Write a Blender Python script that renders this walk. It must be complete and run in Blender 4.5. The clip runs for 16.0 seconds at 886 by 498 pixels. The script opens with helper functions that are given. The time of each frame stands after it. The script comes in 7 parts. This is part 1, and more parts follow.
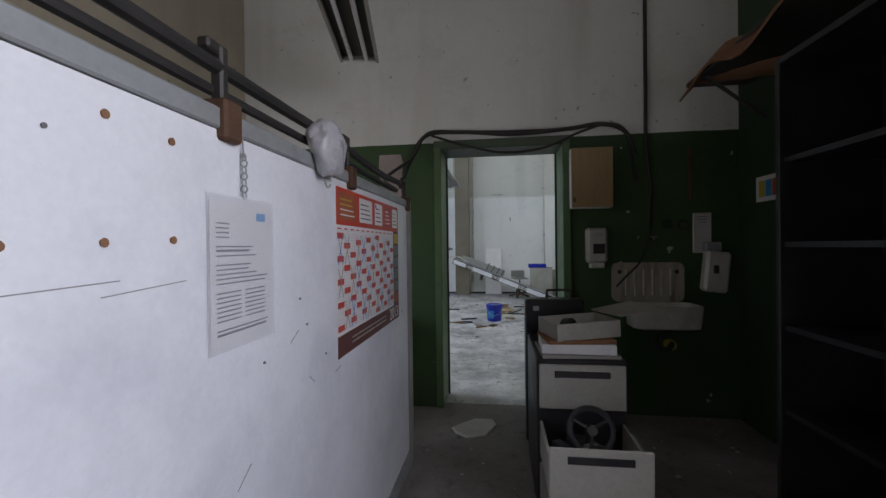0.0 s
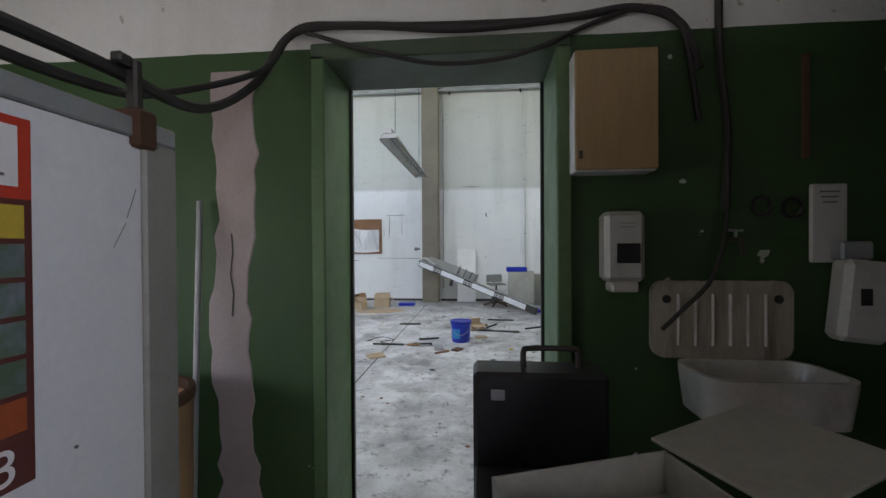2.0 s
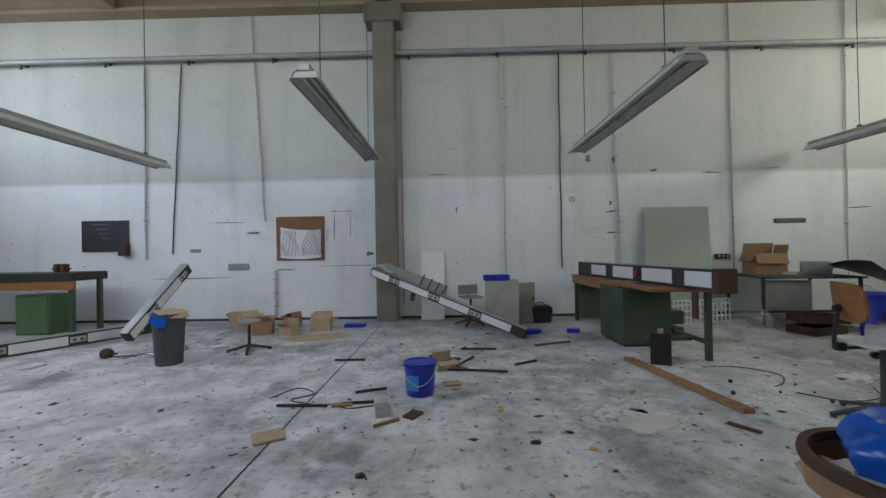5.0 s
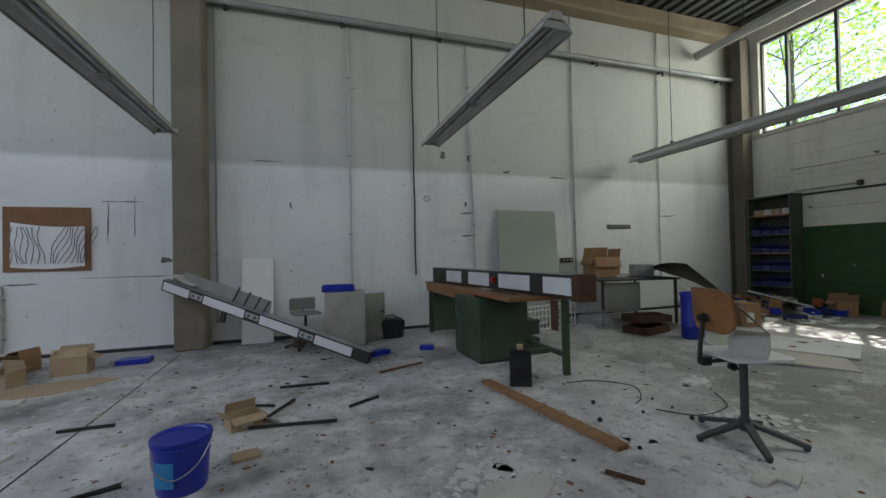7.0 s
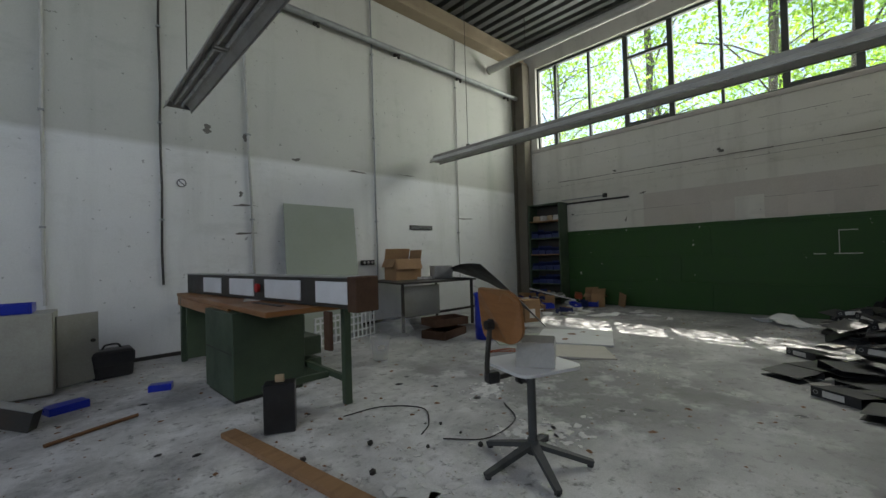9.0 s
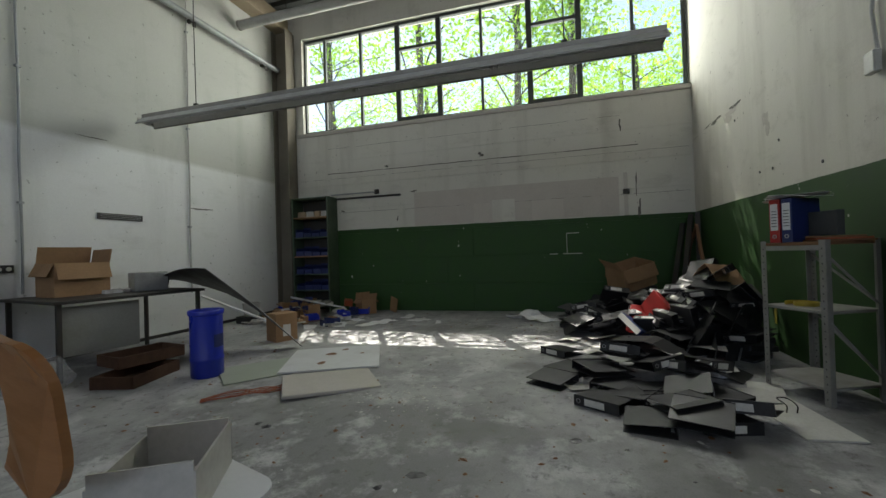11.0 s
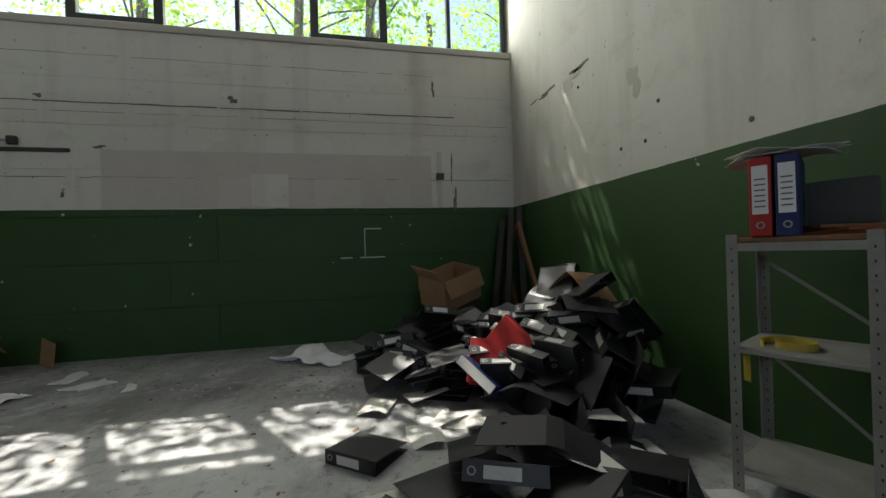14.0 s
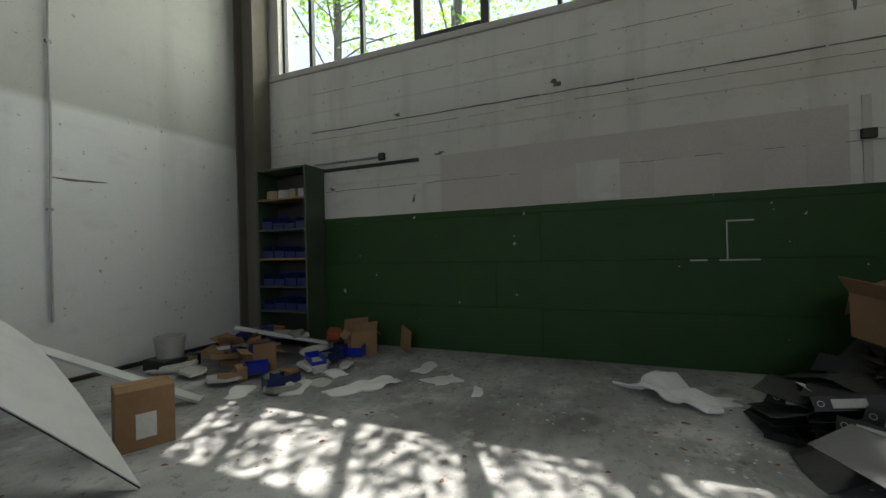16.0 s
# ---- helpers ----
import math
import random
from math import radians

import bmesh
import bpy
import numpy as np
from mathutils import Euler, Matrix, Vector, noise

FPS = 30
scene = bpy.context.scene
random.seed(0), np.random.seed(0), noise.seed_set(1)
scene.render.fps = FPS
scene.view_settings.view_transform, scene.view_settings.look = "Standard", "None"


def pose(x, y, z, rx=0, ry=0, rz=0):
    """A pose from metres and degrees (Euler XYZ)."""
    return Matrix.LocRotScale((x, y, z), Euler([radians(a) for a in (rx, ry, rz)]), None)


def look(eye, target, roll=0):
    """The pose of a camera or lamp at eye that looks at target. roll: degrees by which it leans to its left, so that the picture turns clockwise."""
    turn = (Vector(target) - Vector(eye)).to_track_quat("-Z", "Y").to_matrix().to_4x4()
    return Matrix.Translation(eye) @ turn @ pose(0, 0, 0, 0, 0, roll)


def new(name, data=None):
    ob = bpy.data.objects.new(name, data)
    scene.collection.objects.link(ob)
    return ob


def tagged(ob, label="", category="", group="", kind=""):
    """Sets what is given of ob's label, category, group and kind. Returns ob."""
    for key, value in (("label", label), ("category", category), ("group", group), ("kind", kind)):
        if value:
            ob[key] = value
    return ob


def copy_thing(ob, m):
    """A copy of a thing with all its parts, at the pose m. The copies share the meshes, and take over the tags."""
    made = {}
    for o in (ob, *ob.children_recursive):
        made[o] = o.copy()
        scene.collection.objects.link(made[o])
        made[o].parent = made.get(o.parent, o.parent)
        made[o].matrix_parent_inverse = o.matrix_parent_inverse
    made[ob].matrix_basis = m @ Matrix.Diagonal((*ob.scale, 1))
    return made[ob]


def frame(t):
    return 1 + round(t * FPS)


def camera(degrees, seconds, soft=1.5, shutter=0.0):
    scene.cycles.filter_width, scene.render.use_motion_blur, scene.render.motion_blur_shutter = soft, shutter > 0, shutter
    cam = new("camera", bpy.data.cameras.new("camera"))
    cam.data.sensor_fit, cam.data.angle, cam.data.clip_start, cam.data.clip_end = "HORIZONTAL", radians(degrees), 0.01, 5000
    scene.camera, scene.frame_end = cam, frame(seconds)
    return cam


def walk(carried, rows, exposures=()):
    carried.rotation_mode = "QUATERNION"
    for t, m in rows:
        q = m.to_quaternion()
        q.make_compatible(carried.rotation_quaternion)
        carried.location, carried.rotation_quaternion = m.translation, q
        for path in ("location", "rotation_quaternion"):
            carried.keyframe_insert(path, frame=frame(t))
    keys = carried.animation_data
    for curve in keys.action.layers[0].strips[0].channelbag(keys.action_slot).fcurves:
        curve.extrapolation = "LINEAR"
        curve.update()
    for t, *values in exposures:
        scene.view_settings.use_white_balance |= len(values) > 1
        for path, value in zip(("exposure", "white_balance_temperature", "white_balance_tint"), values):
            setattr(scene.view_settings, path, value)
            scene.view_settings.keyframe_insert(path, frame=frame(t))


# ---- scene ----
cam = camera(95.0, 16.0)
# seconds, place in metres, yaw, pitch and roll in degrees
ROWS = [
    (0.0, 0.070, -0.019, 1.324, 7.66, -0.41, 0.71),
    (0.5, 0.122, 0.330, 1.318, 6.04, -0.37, 0.69),
    (1.0, 0.158, 0.748, 1.361, 5.04, -0.36, 0.60),
    (1.5, 0.241, 1.145, 1.312, 4.37, -0.44, 0.47),
    (2.0, 0.272, 1.591, 1.324, 5.21, -0.50, 0.36),
    (2.5, 0.237, 1.947, 1.314, 7.52, -0.58, 0.42),
    (3.0, 0.200, 2.343, 1.269, 8.58, -0.43, 0.69),
    (3.6, 0.120, 2.800, 1.262, 7.60, -0.30, 0.80),
    (5.5, 0.399, 3.847, 1.236, -4.39, 0.59, 1.12),
    (6.0, 0.527, 4.114, 1.216, -10.91, 0.56, 1.24),
    (6.5, 0.639, 4.369, 1.214, -14.28, 0.70, 1.21),
    (7.0, 0.676, 4.616, 1.236, -18.28, 0.78, 1.24),
    (7.5, 0.794, 4.804, 1.234, -23.00, 0.75, 1.31),
    (8.0, 1.006, 4.942, 1.222, -28.21, 0.93, 1.48),
    (8.5, 1.205, 5.081, 1.198, -34.92, 0.79, 1.52),
    (9.0, 1.448, 5.199, 1.163, -43.41, 0.92, 1.70),
    (11.5, 2.989, 5.619, 1.079, -80.48, 0.24, 2.00),
    (12.0, 3.365, 5.581, 1.047, -87.31, 0.02, 2.18),
    (12.5, 3.757, 5.509, 1.043, -92.78, 0.09, 2.08),
    (13.0, 4.133, 5.559, 1.070, -97.90, 0.08, 1.96),
    (13.5, 4.505, 5.584, 1.050, -101.65, 0.03, 1.89),
    (14.0, 4.906, 5.701, 1.083, -102.70, 0.11, 1.71),
    (14.5, 5.207, 5.867, 1.118, -99.44, 0.28, 1.65),
    (15.0, 5.463, 6.065, 1.158, -91.60, 0.15, 1.43),
    (15.5, 5.637, 6.264, 1.143, -80.75, 0.09, 1.39),
    (16.0, 5.641, 6.480, 1.169, -67.11, 0.23, 1.49),
]
walk(
    cam,
    [(t, pose(x, y, z, 90 + pitch, roll, yaw)) for t, x, y, z, yaw, pitch, roll in ROWS],
    [(0.0, 1.55), (0.5, 1.55), (1.0, 1.85), (2.0, 2.1), (3.0, 2.25), (5.5, 1.22), (8.0, 1.05), (9.0, 1.0), (12.0, 1.05), (14.0, 1.05), (15.0, 1.0), (16.0, 0.95)],
)

# ---- plan, in metres ----
FAR, WIN, LEFT = 11.31, 10.06, -9.0        # hall: far wall, window wall, left end
INNER, HALL = 3.28, 3.54                   # two faces of the wall between room and hall
ROOM_R, ROOM_L, ROOM_B = 1.86, -2.1, -2.6  # small room
ROOF, ROOM_TOP = 6.25, 4.3
SILL, HEAD = 3.70, 5.72                    # window band
DOOR_L, DOOR_R, DOOR_H = -0.40, 0.60, 2.13
DADO = 1.63                                # height of the green paint in the hall

# ---- sky, sun and daylight ----
SUN_DIR = Vector((0.872, 0.505, 1.59)).normalized()
world = bpy.data.worlds.new("sky")
scene.world = world
world.use_nodes = True
wn, wl = world.node_tree.nodes, world.node_tree.links
wn.clear()
sky = wn.new("ShaderNodeTexSky")
sky.sky_type = "NISHITA"
sky.sun_disc = False
sky.sun_elevation = math.asin(SUN_DIR.z)
sky.sun_rotation = math.atan2(SUN_DIR.x, SUN_DIR.y)
bg = wn.new("ShaderNodeBackground")
bg.inputs["Strength"].default_value = 0.15
wo = wn.new("ShaderNodeOutputWorld")
wl.new(sky.outputs[0], bg.inputs[0])
wl.new(bg.outputs[0], wo.inputs[0])

sun_data = bpy.data.lights.new("sun", "SUN")
sun_data.energy, sun_data.angle, sun_data.color = 5.0, radians(0.4), (1.0, 0.95, 0.86)
sun = new("sun", sun_data)
sun.matrix_world = look(SUN_DIR * 60, (0, 0, 0))


def window_light(name, at, towards, width, height, watts, colour):
    """The sky's light in a window's opening."""
    data = bpy.data.lights.new(name, "AREA")
    data.shape, data.size, data.size_y, data.energy, data.color = "RECTANGLE", width, height, watts, colour
    ob = new(name, data)
    ob.matrix_world = look(at, towards)
    return ob


window_light("daylight_hall_window", (WIN + 0.45, 7.2, 4.76), (WIN - 3, 7.6, 4.75), 7.2, 2.0, 145, (1.0, 1.0, 0.93))
window_light("daylight_left_window", (LEFT - 0.05, 7.2, 4.6), (0, 8.4, 2.0), 6.5, 2.0, 85, (0.78, 0.86, 1.0))
window_light("daylight_high_window", (-2.6, HALL - 0.06, 5.2), (-1.9, 7.2, 0.0), 8.6, 1.1, 72, (0.88, 0.90, 1.0))
window_light("daylight_room_left_window", (ROOM_L - 0.1, 1.8, 1.22), (-0.9, 3.2, 1.75), 1.5, 0.52, 2.8, (1.0, 0.90, 0.92))
window_light("daylight_room_window", (ROOM_R + 0.1, -0.45, 1.95), (-0.6, 0.0, 1.75), 1.5, 1.3, 20, (0.93, 0.88, 1.0))


# ---- materials ----
def nodes_of(name):
    m = bpy.data.materials.new(name)
    m.use_nodes = True
    n, l = m.node_tree.nodes, m.node_tree.links
    n.clear()
    out = n.new("ShaderNodeOutputMaterial")
    b = n.new("ShaderNodeBsdfPrincipled")
    l.new(b.outputs[0], out.inputs[0])
    return m, n, l, b


def noise_of(n, l, coord, scale, detail=6.0, rough=0.6, stretch=None):
    if stretch:
        mp = n.new("ShaderNodeMapping")
        mp.inputs["Scale"].default_value = stretch
        l.new(coord, mp.inputs[0])
        coord = mp.outputs[0]
    t = n.new("ShaderNodeTexNoise")
    t.inputs["Scale"].default_value, t.inputs["Detail"].default_value, t.inputs["Roughness"].default_value = scale, detail, rough
    l.new(coord, t.inputs["Vector"])
    return t.outputs[0]


def ramp_of(n, l, fac, lo, hi, a=(0, 0, 0), b=(1, 1, 1)):
    r = n.new("ShaderNodeValToRGB")
    r.color_ramp.elements[0].position, r.color_ramp.elements[1].position = lo, hi
    r.color_ramp.elements[0].color, r.color_ramp.elements[1].color = (*a, 1), (*b, 1)
    l.new(fac, r.inputs[0])
    return r.outputs[0]


def mix_of(n, l, fac, a, b, mode="MIX"):
    m = n.new("ShaderNodeMix")
    m.data_type, m.blend_type = "RGBA", mode
    for sock, v in ((m.inputs[0], fac), (m.inputs[6], a), (m.inputs[7], b)):
        if isinstance(v, (int, float)):
            sock.default_value = v
        elif isinstance(v, tuple):
            sock.default_value = (*v, 1)
        else:
            l.new(v, sock)
    return m.outputs[2]


def math_of(n, l, op, a, b=0.0):
    m = n.new("ShaderNodeMath")
    m.operation = op
    for sock, v in zip(m.inputs, (a, b)):
        if isinstance(v, (int, float)):
            sock.default_value = v
        else:
            l.new(v, sock)
    return m.outputs[0]


def bump_of(n, l, b, height, strength, distance=0.01):
    bp = n.new("ShaderNodeBump")
    bp.inputs["Strength"].default_value, bp.inputs["Distance"].default_value = strength, distance
    l.new(height, bp.inputs["Height"])
    l.new(bp.outputs[0], b.inputs["Normal"])


def surface(name, base, dirt=None, rough=0.6, metal=0.0, scale=3.0, fine=60.0, amount=0.5, bump=0.25, vary=0.12, stretch=None, alpha=None, coat=0.0):
    """Paint, plastic, metal, wood or card: a base colour with dirt in large patches and a fine grain."""
    m, n, l, b = nodes_of(name)
    tc = n.new("ShaderNodeTexCoord").outputs["Object"]
    oi = n.new("ShaderNodeObjectInfo")
    add = n.new("ShaderNodeVectorMath")
    add.operation = "ADD"
    mul = n.new("ShaderNodeVectorMath")
    mul.operation = "SCALE"
    mul.inputs[0].default_value = (13.1, 7.7, 5.3)
    l.new(oi.outputs["Random"], mul.inputs["Scale"])
    l.new(tc, add.inputs[0])
    l.new(mul.outputs[0], add.inputs[1])
    co = add.outputs[0]
    dirt = dirt or tuple(c * 0.55 for c in base)
    big = noise_of(n, l, co, scale, 7, 0.65, stretch)
    small = noise_of(n, l, co, fine, 4, 0.6, stretch)
    patch = ramp_of(n, l, big, 0.45, 0.75)
    col = mix_of(n, l, math_of(n, l, "MULTIPLY", patch, amount), base, dirt)
    grain = ramp_of(n, l, small, 0.25, 0.8, (1 - vary,) * 3, (1 + vary * 0.4,) * 3)
    col = mix_of(n, l, 1.0, col, grain, "MULTIPLY")
    tone = ramp_of(n, l, oi.outputs["Random"], 0.0, 1.0, (1 - vary,) * 3, (1.0,) * 3)
    col = mix_of(n, l, 1.0, col, tone, "MULTIPLY")
    l.new(col, b.inputs["Base Color"])
    rr = ramp_of(n, l, big, 0.3, 0.8, (max(rough - 0.1, 0.03),) * 3, (min(rough + 0.15, 1),) * 3)
    l.new(rr, b.inputs["Roughness"])
    b.inputs["Metallic"].default_value = metal
    b.inputs["Coat Weight"].default_value = coat
    if alpha is not None:
        b.inputs["Alpha"].default_value = alpha
    bump_of(n, l, b, small, bump, 0.004)
    return m


def wall_paint(name, upper, lower=None, line=None, mid=None, dirt=(0.30, 0.29, 0.25), lower_dirt=(0.02, 0.04, 0.02), streak=0.5):
    """Painted masonry, in two colours that meet at a painted line, with streaks, scuffs and chips."""
    m, n, l, b = nodes_of(name)
    geo = n.new("ShaderNodeNewGeometry").outputs["Position"]
    sep = n.new("ShaderNodeSeparateXYZ")
    l.new(geo, sep.inputs[0])
    big = noise_of(n, l, geo, 0.55, 6, 0.6)
    med = noise_of(n, l, geo, 3.0, 8, 0.7)
    drip = noise_of(n, l, geo, 2.2, 6, 0.6, (1, 1, 0.12))
    small = noise_of(n, l, geo, 70, 3, 0.6)
    chip = noise_of(n, l, geo, 9.0, 3, 0.5)
    col = mix_of(n, l, math_of(n, l, "MULTIPLY", ramp_of(n, l, big, 0.42, 0.72), 0.45), upper, tuple(c * 0.80 for c in upper))
    col = mix_of(n, l, math_of(n, l, "MULTIPLY", ramp_of(n, l, drip, 0.52, 0.82), streak), col, dirt)
    col = mix_of(n, l, math_of(n, l, "MULTIPLY", ramp_of(n, l, med, 0.58, 0.82), streak * 0.8), col, dirt)
    speck = noise_of(n, l, geo, 17.0, 2, 0.5)
    col = mix_of(n, l, math_of(n, l, "MULTIPLY", ramp_of(n, l, speck, 0.715, 0.745), 0.6), col, tuple(c * 0.55 for c in dirt))
    smear = noise_of(n, l, geo, 1.3, 5, 0.7, (1, 1, 2.6))
    col = mix_of(n, l, math_of(n, l, "MULTIPLY", ramp_of(n, l, smear, 0.56, 0.74), streak * 0.5), col, tuple(c * 0.9 for c in dirt))
    wob = math_of(n, l, "MULTIPLY", math_of(n, l, "SUBTRACT", med, 0.5), 0.02)
    zz = math_of(n, l, "ADD", sep.outputs[2], wob)
    if mid:
        fac = math_of(n, l, "MULTIPLY", ramp_of(n, l, math_of(n, l, "SUBTRACT", zz, mid - 0.5), 0.46, 0.54), 0.9)
        old = mix_of(n, l, 1.0, col, (0.63, 0.63, 0.58), "MULTIPLY")
        col = mix_of(n, l, fac, col, old)
    rough = 0.75
    if lower:
        low = mix_of(n, l, math_of(n, l, "MULTIPLY", ramp_of(n, l, med, 0.45, 0.8), 0.6), lower, lower_dirt)
        low = mix_of(n, l, math_of(n, l, "MULTIPLY", ramp_of(n, l, drip, 0.6, 0.85), 0.35), low, tuple(c * 1.7 + 0.01 for c in lower))
        low = mix_of(n, l, ramp_of(n, l, chip, 0.735, 0.75), low, (0.42, 0.43, 0.38))
        above = math_of(n, l, "GREATER_THAN", zz, line)
        col = mix_of(n, l, above, low, col)
        l.new(math_of(n, l, "ADD", math_of(n, l, "MULTIPLY", above, 0.1), 0.68), b.inputs["Roughness"])
    else:
        b.inputs["Roughness"].default_value = rough
    col = mix_of(n, l, 1.0, col, ramp_of(n, l, small, 0.2, 0.8, (0.93,) * 3, (1.03,) * 3), "MULTIPLY")
    l.new(col, b.inputs["Base Color"])
    hgt = math_of(n, l, "ADD", math_of(n, l, "MULTIPLY", small, 0.4), med)
    bump_of(n, l, b, hgt, 0.25, 0.006)
    return m


def concrete_floor():
    m, n, l, b = nodes_of("worn_concrete")
    geo = n.new("ShaderNodeNewGeometry").outputs["Position"]
    a = noise_of(n, l, geo, 0.5, 8, 0.65)
    c = noise_of(n, l, geo, 2.4, 9, 0.7)
    d = noise_of(n, l, geo, 11, 8, 0.75)
    e = noise_of(n, l, geo, 120, 3, 0.6)
    oil = noise_of(n, l, geo, 1.1, 3, 0.5)
    col = mix_of(n, l, ramp_of(n, l, a, 0.40, 0.62), (0.20, 0.20, 0.20), (0.50, 0.50, 0.50))
    col = mix_of(n, l, math_of(n, l, "MULTIPLY", ramp_of(n, l, c, 0.52, 0.64), 0.75), col, (0.60, 0.60, 0.60))
    sep = n.new("ShaderNodeSeparateXYZ")
    l.new(geo, sep.inputs[0])
    # Pale dust below x 4.7; part of it stands in for missing light.
    spill_lift = ramp_of(n, l, math_of(n, l, "ADD", math_of(n, l, "MULTIPLY", math_of(n, l, "SUBTRACT", 4.7, sep.outputs[0]), 0.16), math_of(n, l, "SUBTRACT", a, 0.5)), 0.05, 0.40)
    spill_lift = math_of(n, l, "MULTIPLY", spill_lift, ramp_of(n, l, math_of(n, l, "MULTIPLY", math_of(n, l, "SUBTRACT", math_of(n, l, "ADD", 10.4, c), sep.outputs[1]), 0.3), 0.0, 0.7, (0.1,) * 3, (1.0,) * 3))
    dust = math_of(n, l, "MULTIPLY", spill_lift, ramp_of(n, l, c, 0.36, 0.60, (0.0,) * 3, (0.80,) * 3))
    col = mix_of(n, l, dust, col, (0.74, 0.74, 0.74))
    # Room floor mixed to dark brown, with the room's dimness put into it.
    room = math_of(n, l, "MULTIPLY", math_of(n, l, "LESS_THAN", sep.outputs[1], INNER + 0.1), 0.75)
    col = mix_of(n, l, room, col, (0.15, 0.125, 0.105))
    col = mix_of(n, l, math_of(n, l, "MULTIPLY", ramp_of(n, l, oil, 0.62, 0.7), 0.65), col, (0.11, 0.108, 0.105))
    col = mix_of(n, l, math_of(n, l, "MULTIPLY", ramp_of(n, l, d, 0.54, 0.66), 0.85), col, (0.12, 0.118, 0.112))
    col = mix_of(n, l, 1.0, col, ramp_of(n, l, e, 0.25, 0.75, (0.8,) * 3, (1.08,) * 3), "MULTIPLY")
    l.new(col, b.inputs["Base Color"])
    l.new(ramp_of(n, l, c, 0.3, 0.75, (0.45,) * 3, (0.85,) * 3), b.inputs["Roughness"])
    bump_of(n, l, b, math_of(n, l, "ADD", d, math_of(n, l, "MULTIPLY", e, 0.4)), 0.35, 0.008)
    return m


def leaf_material():
    m, n, l, b = nodes_of("sunlit_leaf")
    geo = n.new("ShaderNodeNewGeometry")
    col = ramp_of(n, l, geo.outputs["Random Per Island"], 0.0, 1.0, (0.12, 0.25, 0.025), (0.30, 0.45, 0.06))
    l.new(col, b.inputs["Base Color"])
    b.inputs["Roughness"].default_value = 0.5
    tr = n.new("ShaderNodeBsdfTranslucent")
    l.new(mix_of(n, l, 1.0, col, (2.3, 2.3, 1.2), "MULTIPLY"), tr.inputs[0])
    mx = n.new("ShaderNodeMixShader")
    mx.inputs[0].default_value = 0.65
    out = [x for x in n if x.type == "OUTPUT_MATERIAL"][0]
    l.new(b.outputs[0], mx.inputs[1])
    l.new(tr.outputs[0], mx.inputs[2])
    l.new(mx.outputs[0], out.inputs[0])
    return m


def glass_material(name="dusty_glass", tint=(0.95, 0.98, 0.95)):
    m, n, l, b = nodes_of(name)
    b.inputs["Base Color"].default_value = (*tint, 1)
    b.inputs["Roughness"].default_value = 0.02
    b.inputs["Alpha"].default_value = 0.10
    b.inputs["Specular IOR Level"].default_value = 0.4
    return m


M = {}
M["floor"] = concrete_floor()
M["far"] = wall_paint("white_painted_wall", (0.74, 0.75, 0.74), mid=2.66, dirt=(0.36, 0.37, 0.34), streak=0.42)
M["dado"] = wall_paint("cream_and_green_painted_blocks", (0.62, 0.60, 0.54), (0.016, 0.062, 0.007), DADO, dirt=(0.27, 0.25, 0.21), streak=0.55)
M["room"] = wall_paint("grey_white_and_green_painted_wall", (0.62, 0.64, 0.61), (0.027, 0.066, 0.018), 2.17, dirt=(0.36, 0.34, 0.27), streak=0.55)
M["room_green"] = wall_paint("green_painted_wall", (0.020, 0.046, 0.019), dirt=(0.009, 0.016, 0.009), streak=0.5)
M["beige"] = wall_paint("beige_painted_wall", (0.42, 0.38, 0.29), dirt=(0.2, 0.17, 0.12), streak=0.4)
M["darkdoor"] = surface("dark_grey_door_steel", (0.050, 0.058, 0.056), (0.032, 0.036, 0.034), 0.32, 0.0, scale=2, bump=0.04)
M["grime"] = surface("dark_grime", (0.16, 0.15, 0.135), (0.09, 0.085, 0.08), 0.9, scale=9, bump=0.3)
M["raw"] = surface("raw_grey_block", (0.54, 0.51, 0.46), (0.45, 0.42, 0.37), 0.9, scale=2.5, bump=0.5)
M["bareblock"] = surface("bare_pinkish_block", (0.57, 0.525, 0.475), (0.49, 0.44, 0.39), 0.9, scale=2.5, bump=0.5)
M["stained"] = surface("rust_stained_enamel", (0.40, 0.37, 0.31), (0.12, 0.085, 0.055), 0.3, scale=2.2, amount=0.9, stretch=(6, 6, 0.7), bump=0.05)
M["rackpaint"] = surface("worn_grey_rack_paint", (0.29, 0.285, 0.265), (0.16, 0.14, 0.115), 0.55, 0.1, scale=4, bump=0.12)
M["column"] = surface("aged_concrete_column", (0.19, 0.17, 0.13), (0.10, 0.09, 0.07), 0.85, scale=1.5, bump=0.4)
M["timber"] = surface("beige_roof_beam", (0.30, 0.24, 0.16), (0.17, 0.13, 0.09), 0.8, scale=2.0, bump=0.3)
M["deck"] = surface("dull_roof_deck", (0.12, 0.125, 0.12), (0.06, 0.06, 0.055), 0.6, 0.3, scale=1.2, bump=0.1)
M["steel"] = surface("grey_painted_steel", (0.33, 0.35, 0.35), (0.17, 0.16, 0.14), 0.5, 0.2, scale=4, bump=0.1)
M["galv"] = surface("galvanised_steel", (0.42, 0.43, 0.43), (0.22, 0.22, 0.21), 0.45, 0.6, scale=5, bump=0.1)
M["lampmetal"] = surface("lamp_sheet_metal", (0.40, 0.39, 0.36), (0.22, 0.20, 0.17), 0.45, 0.3, scale=4, bump=0.08)
M["reflector"] = surface("lamp_white_enamel", (0.62, 0.62, 0.58), (0.35, 0.33, 0.28), 0.4, 0.0, scale=4, bump=0.05)
M["darksteel"] = surface("dark_steel", (0.045, 0.045, 0.042), (0.09, 0.06, 0.04), 0.55, 0.4, scale=5, bump=0.15)
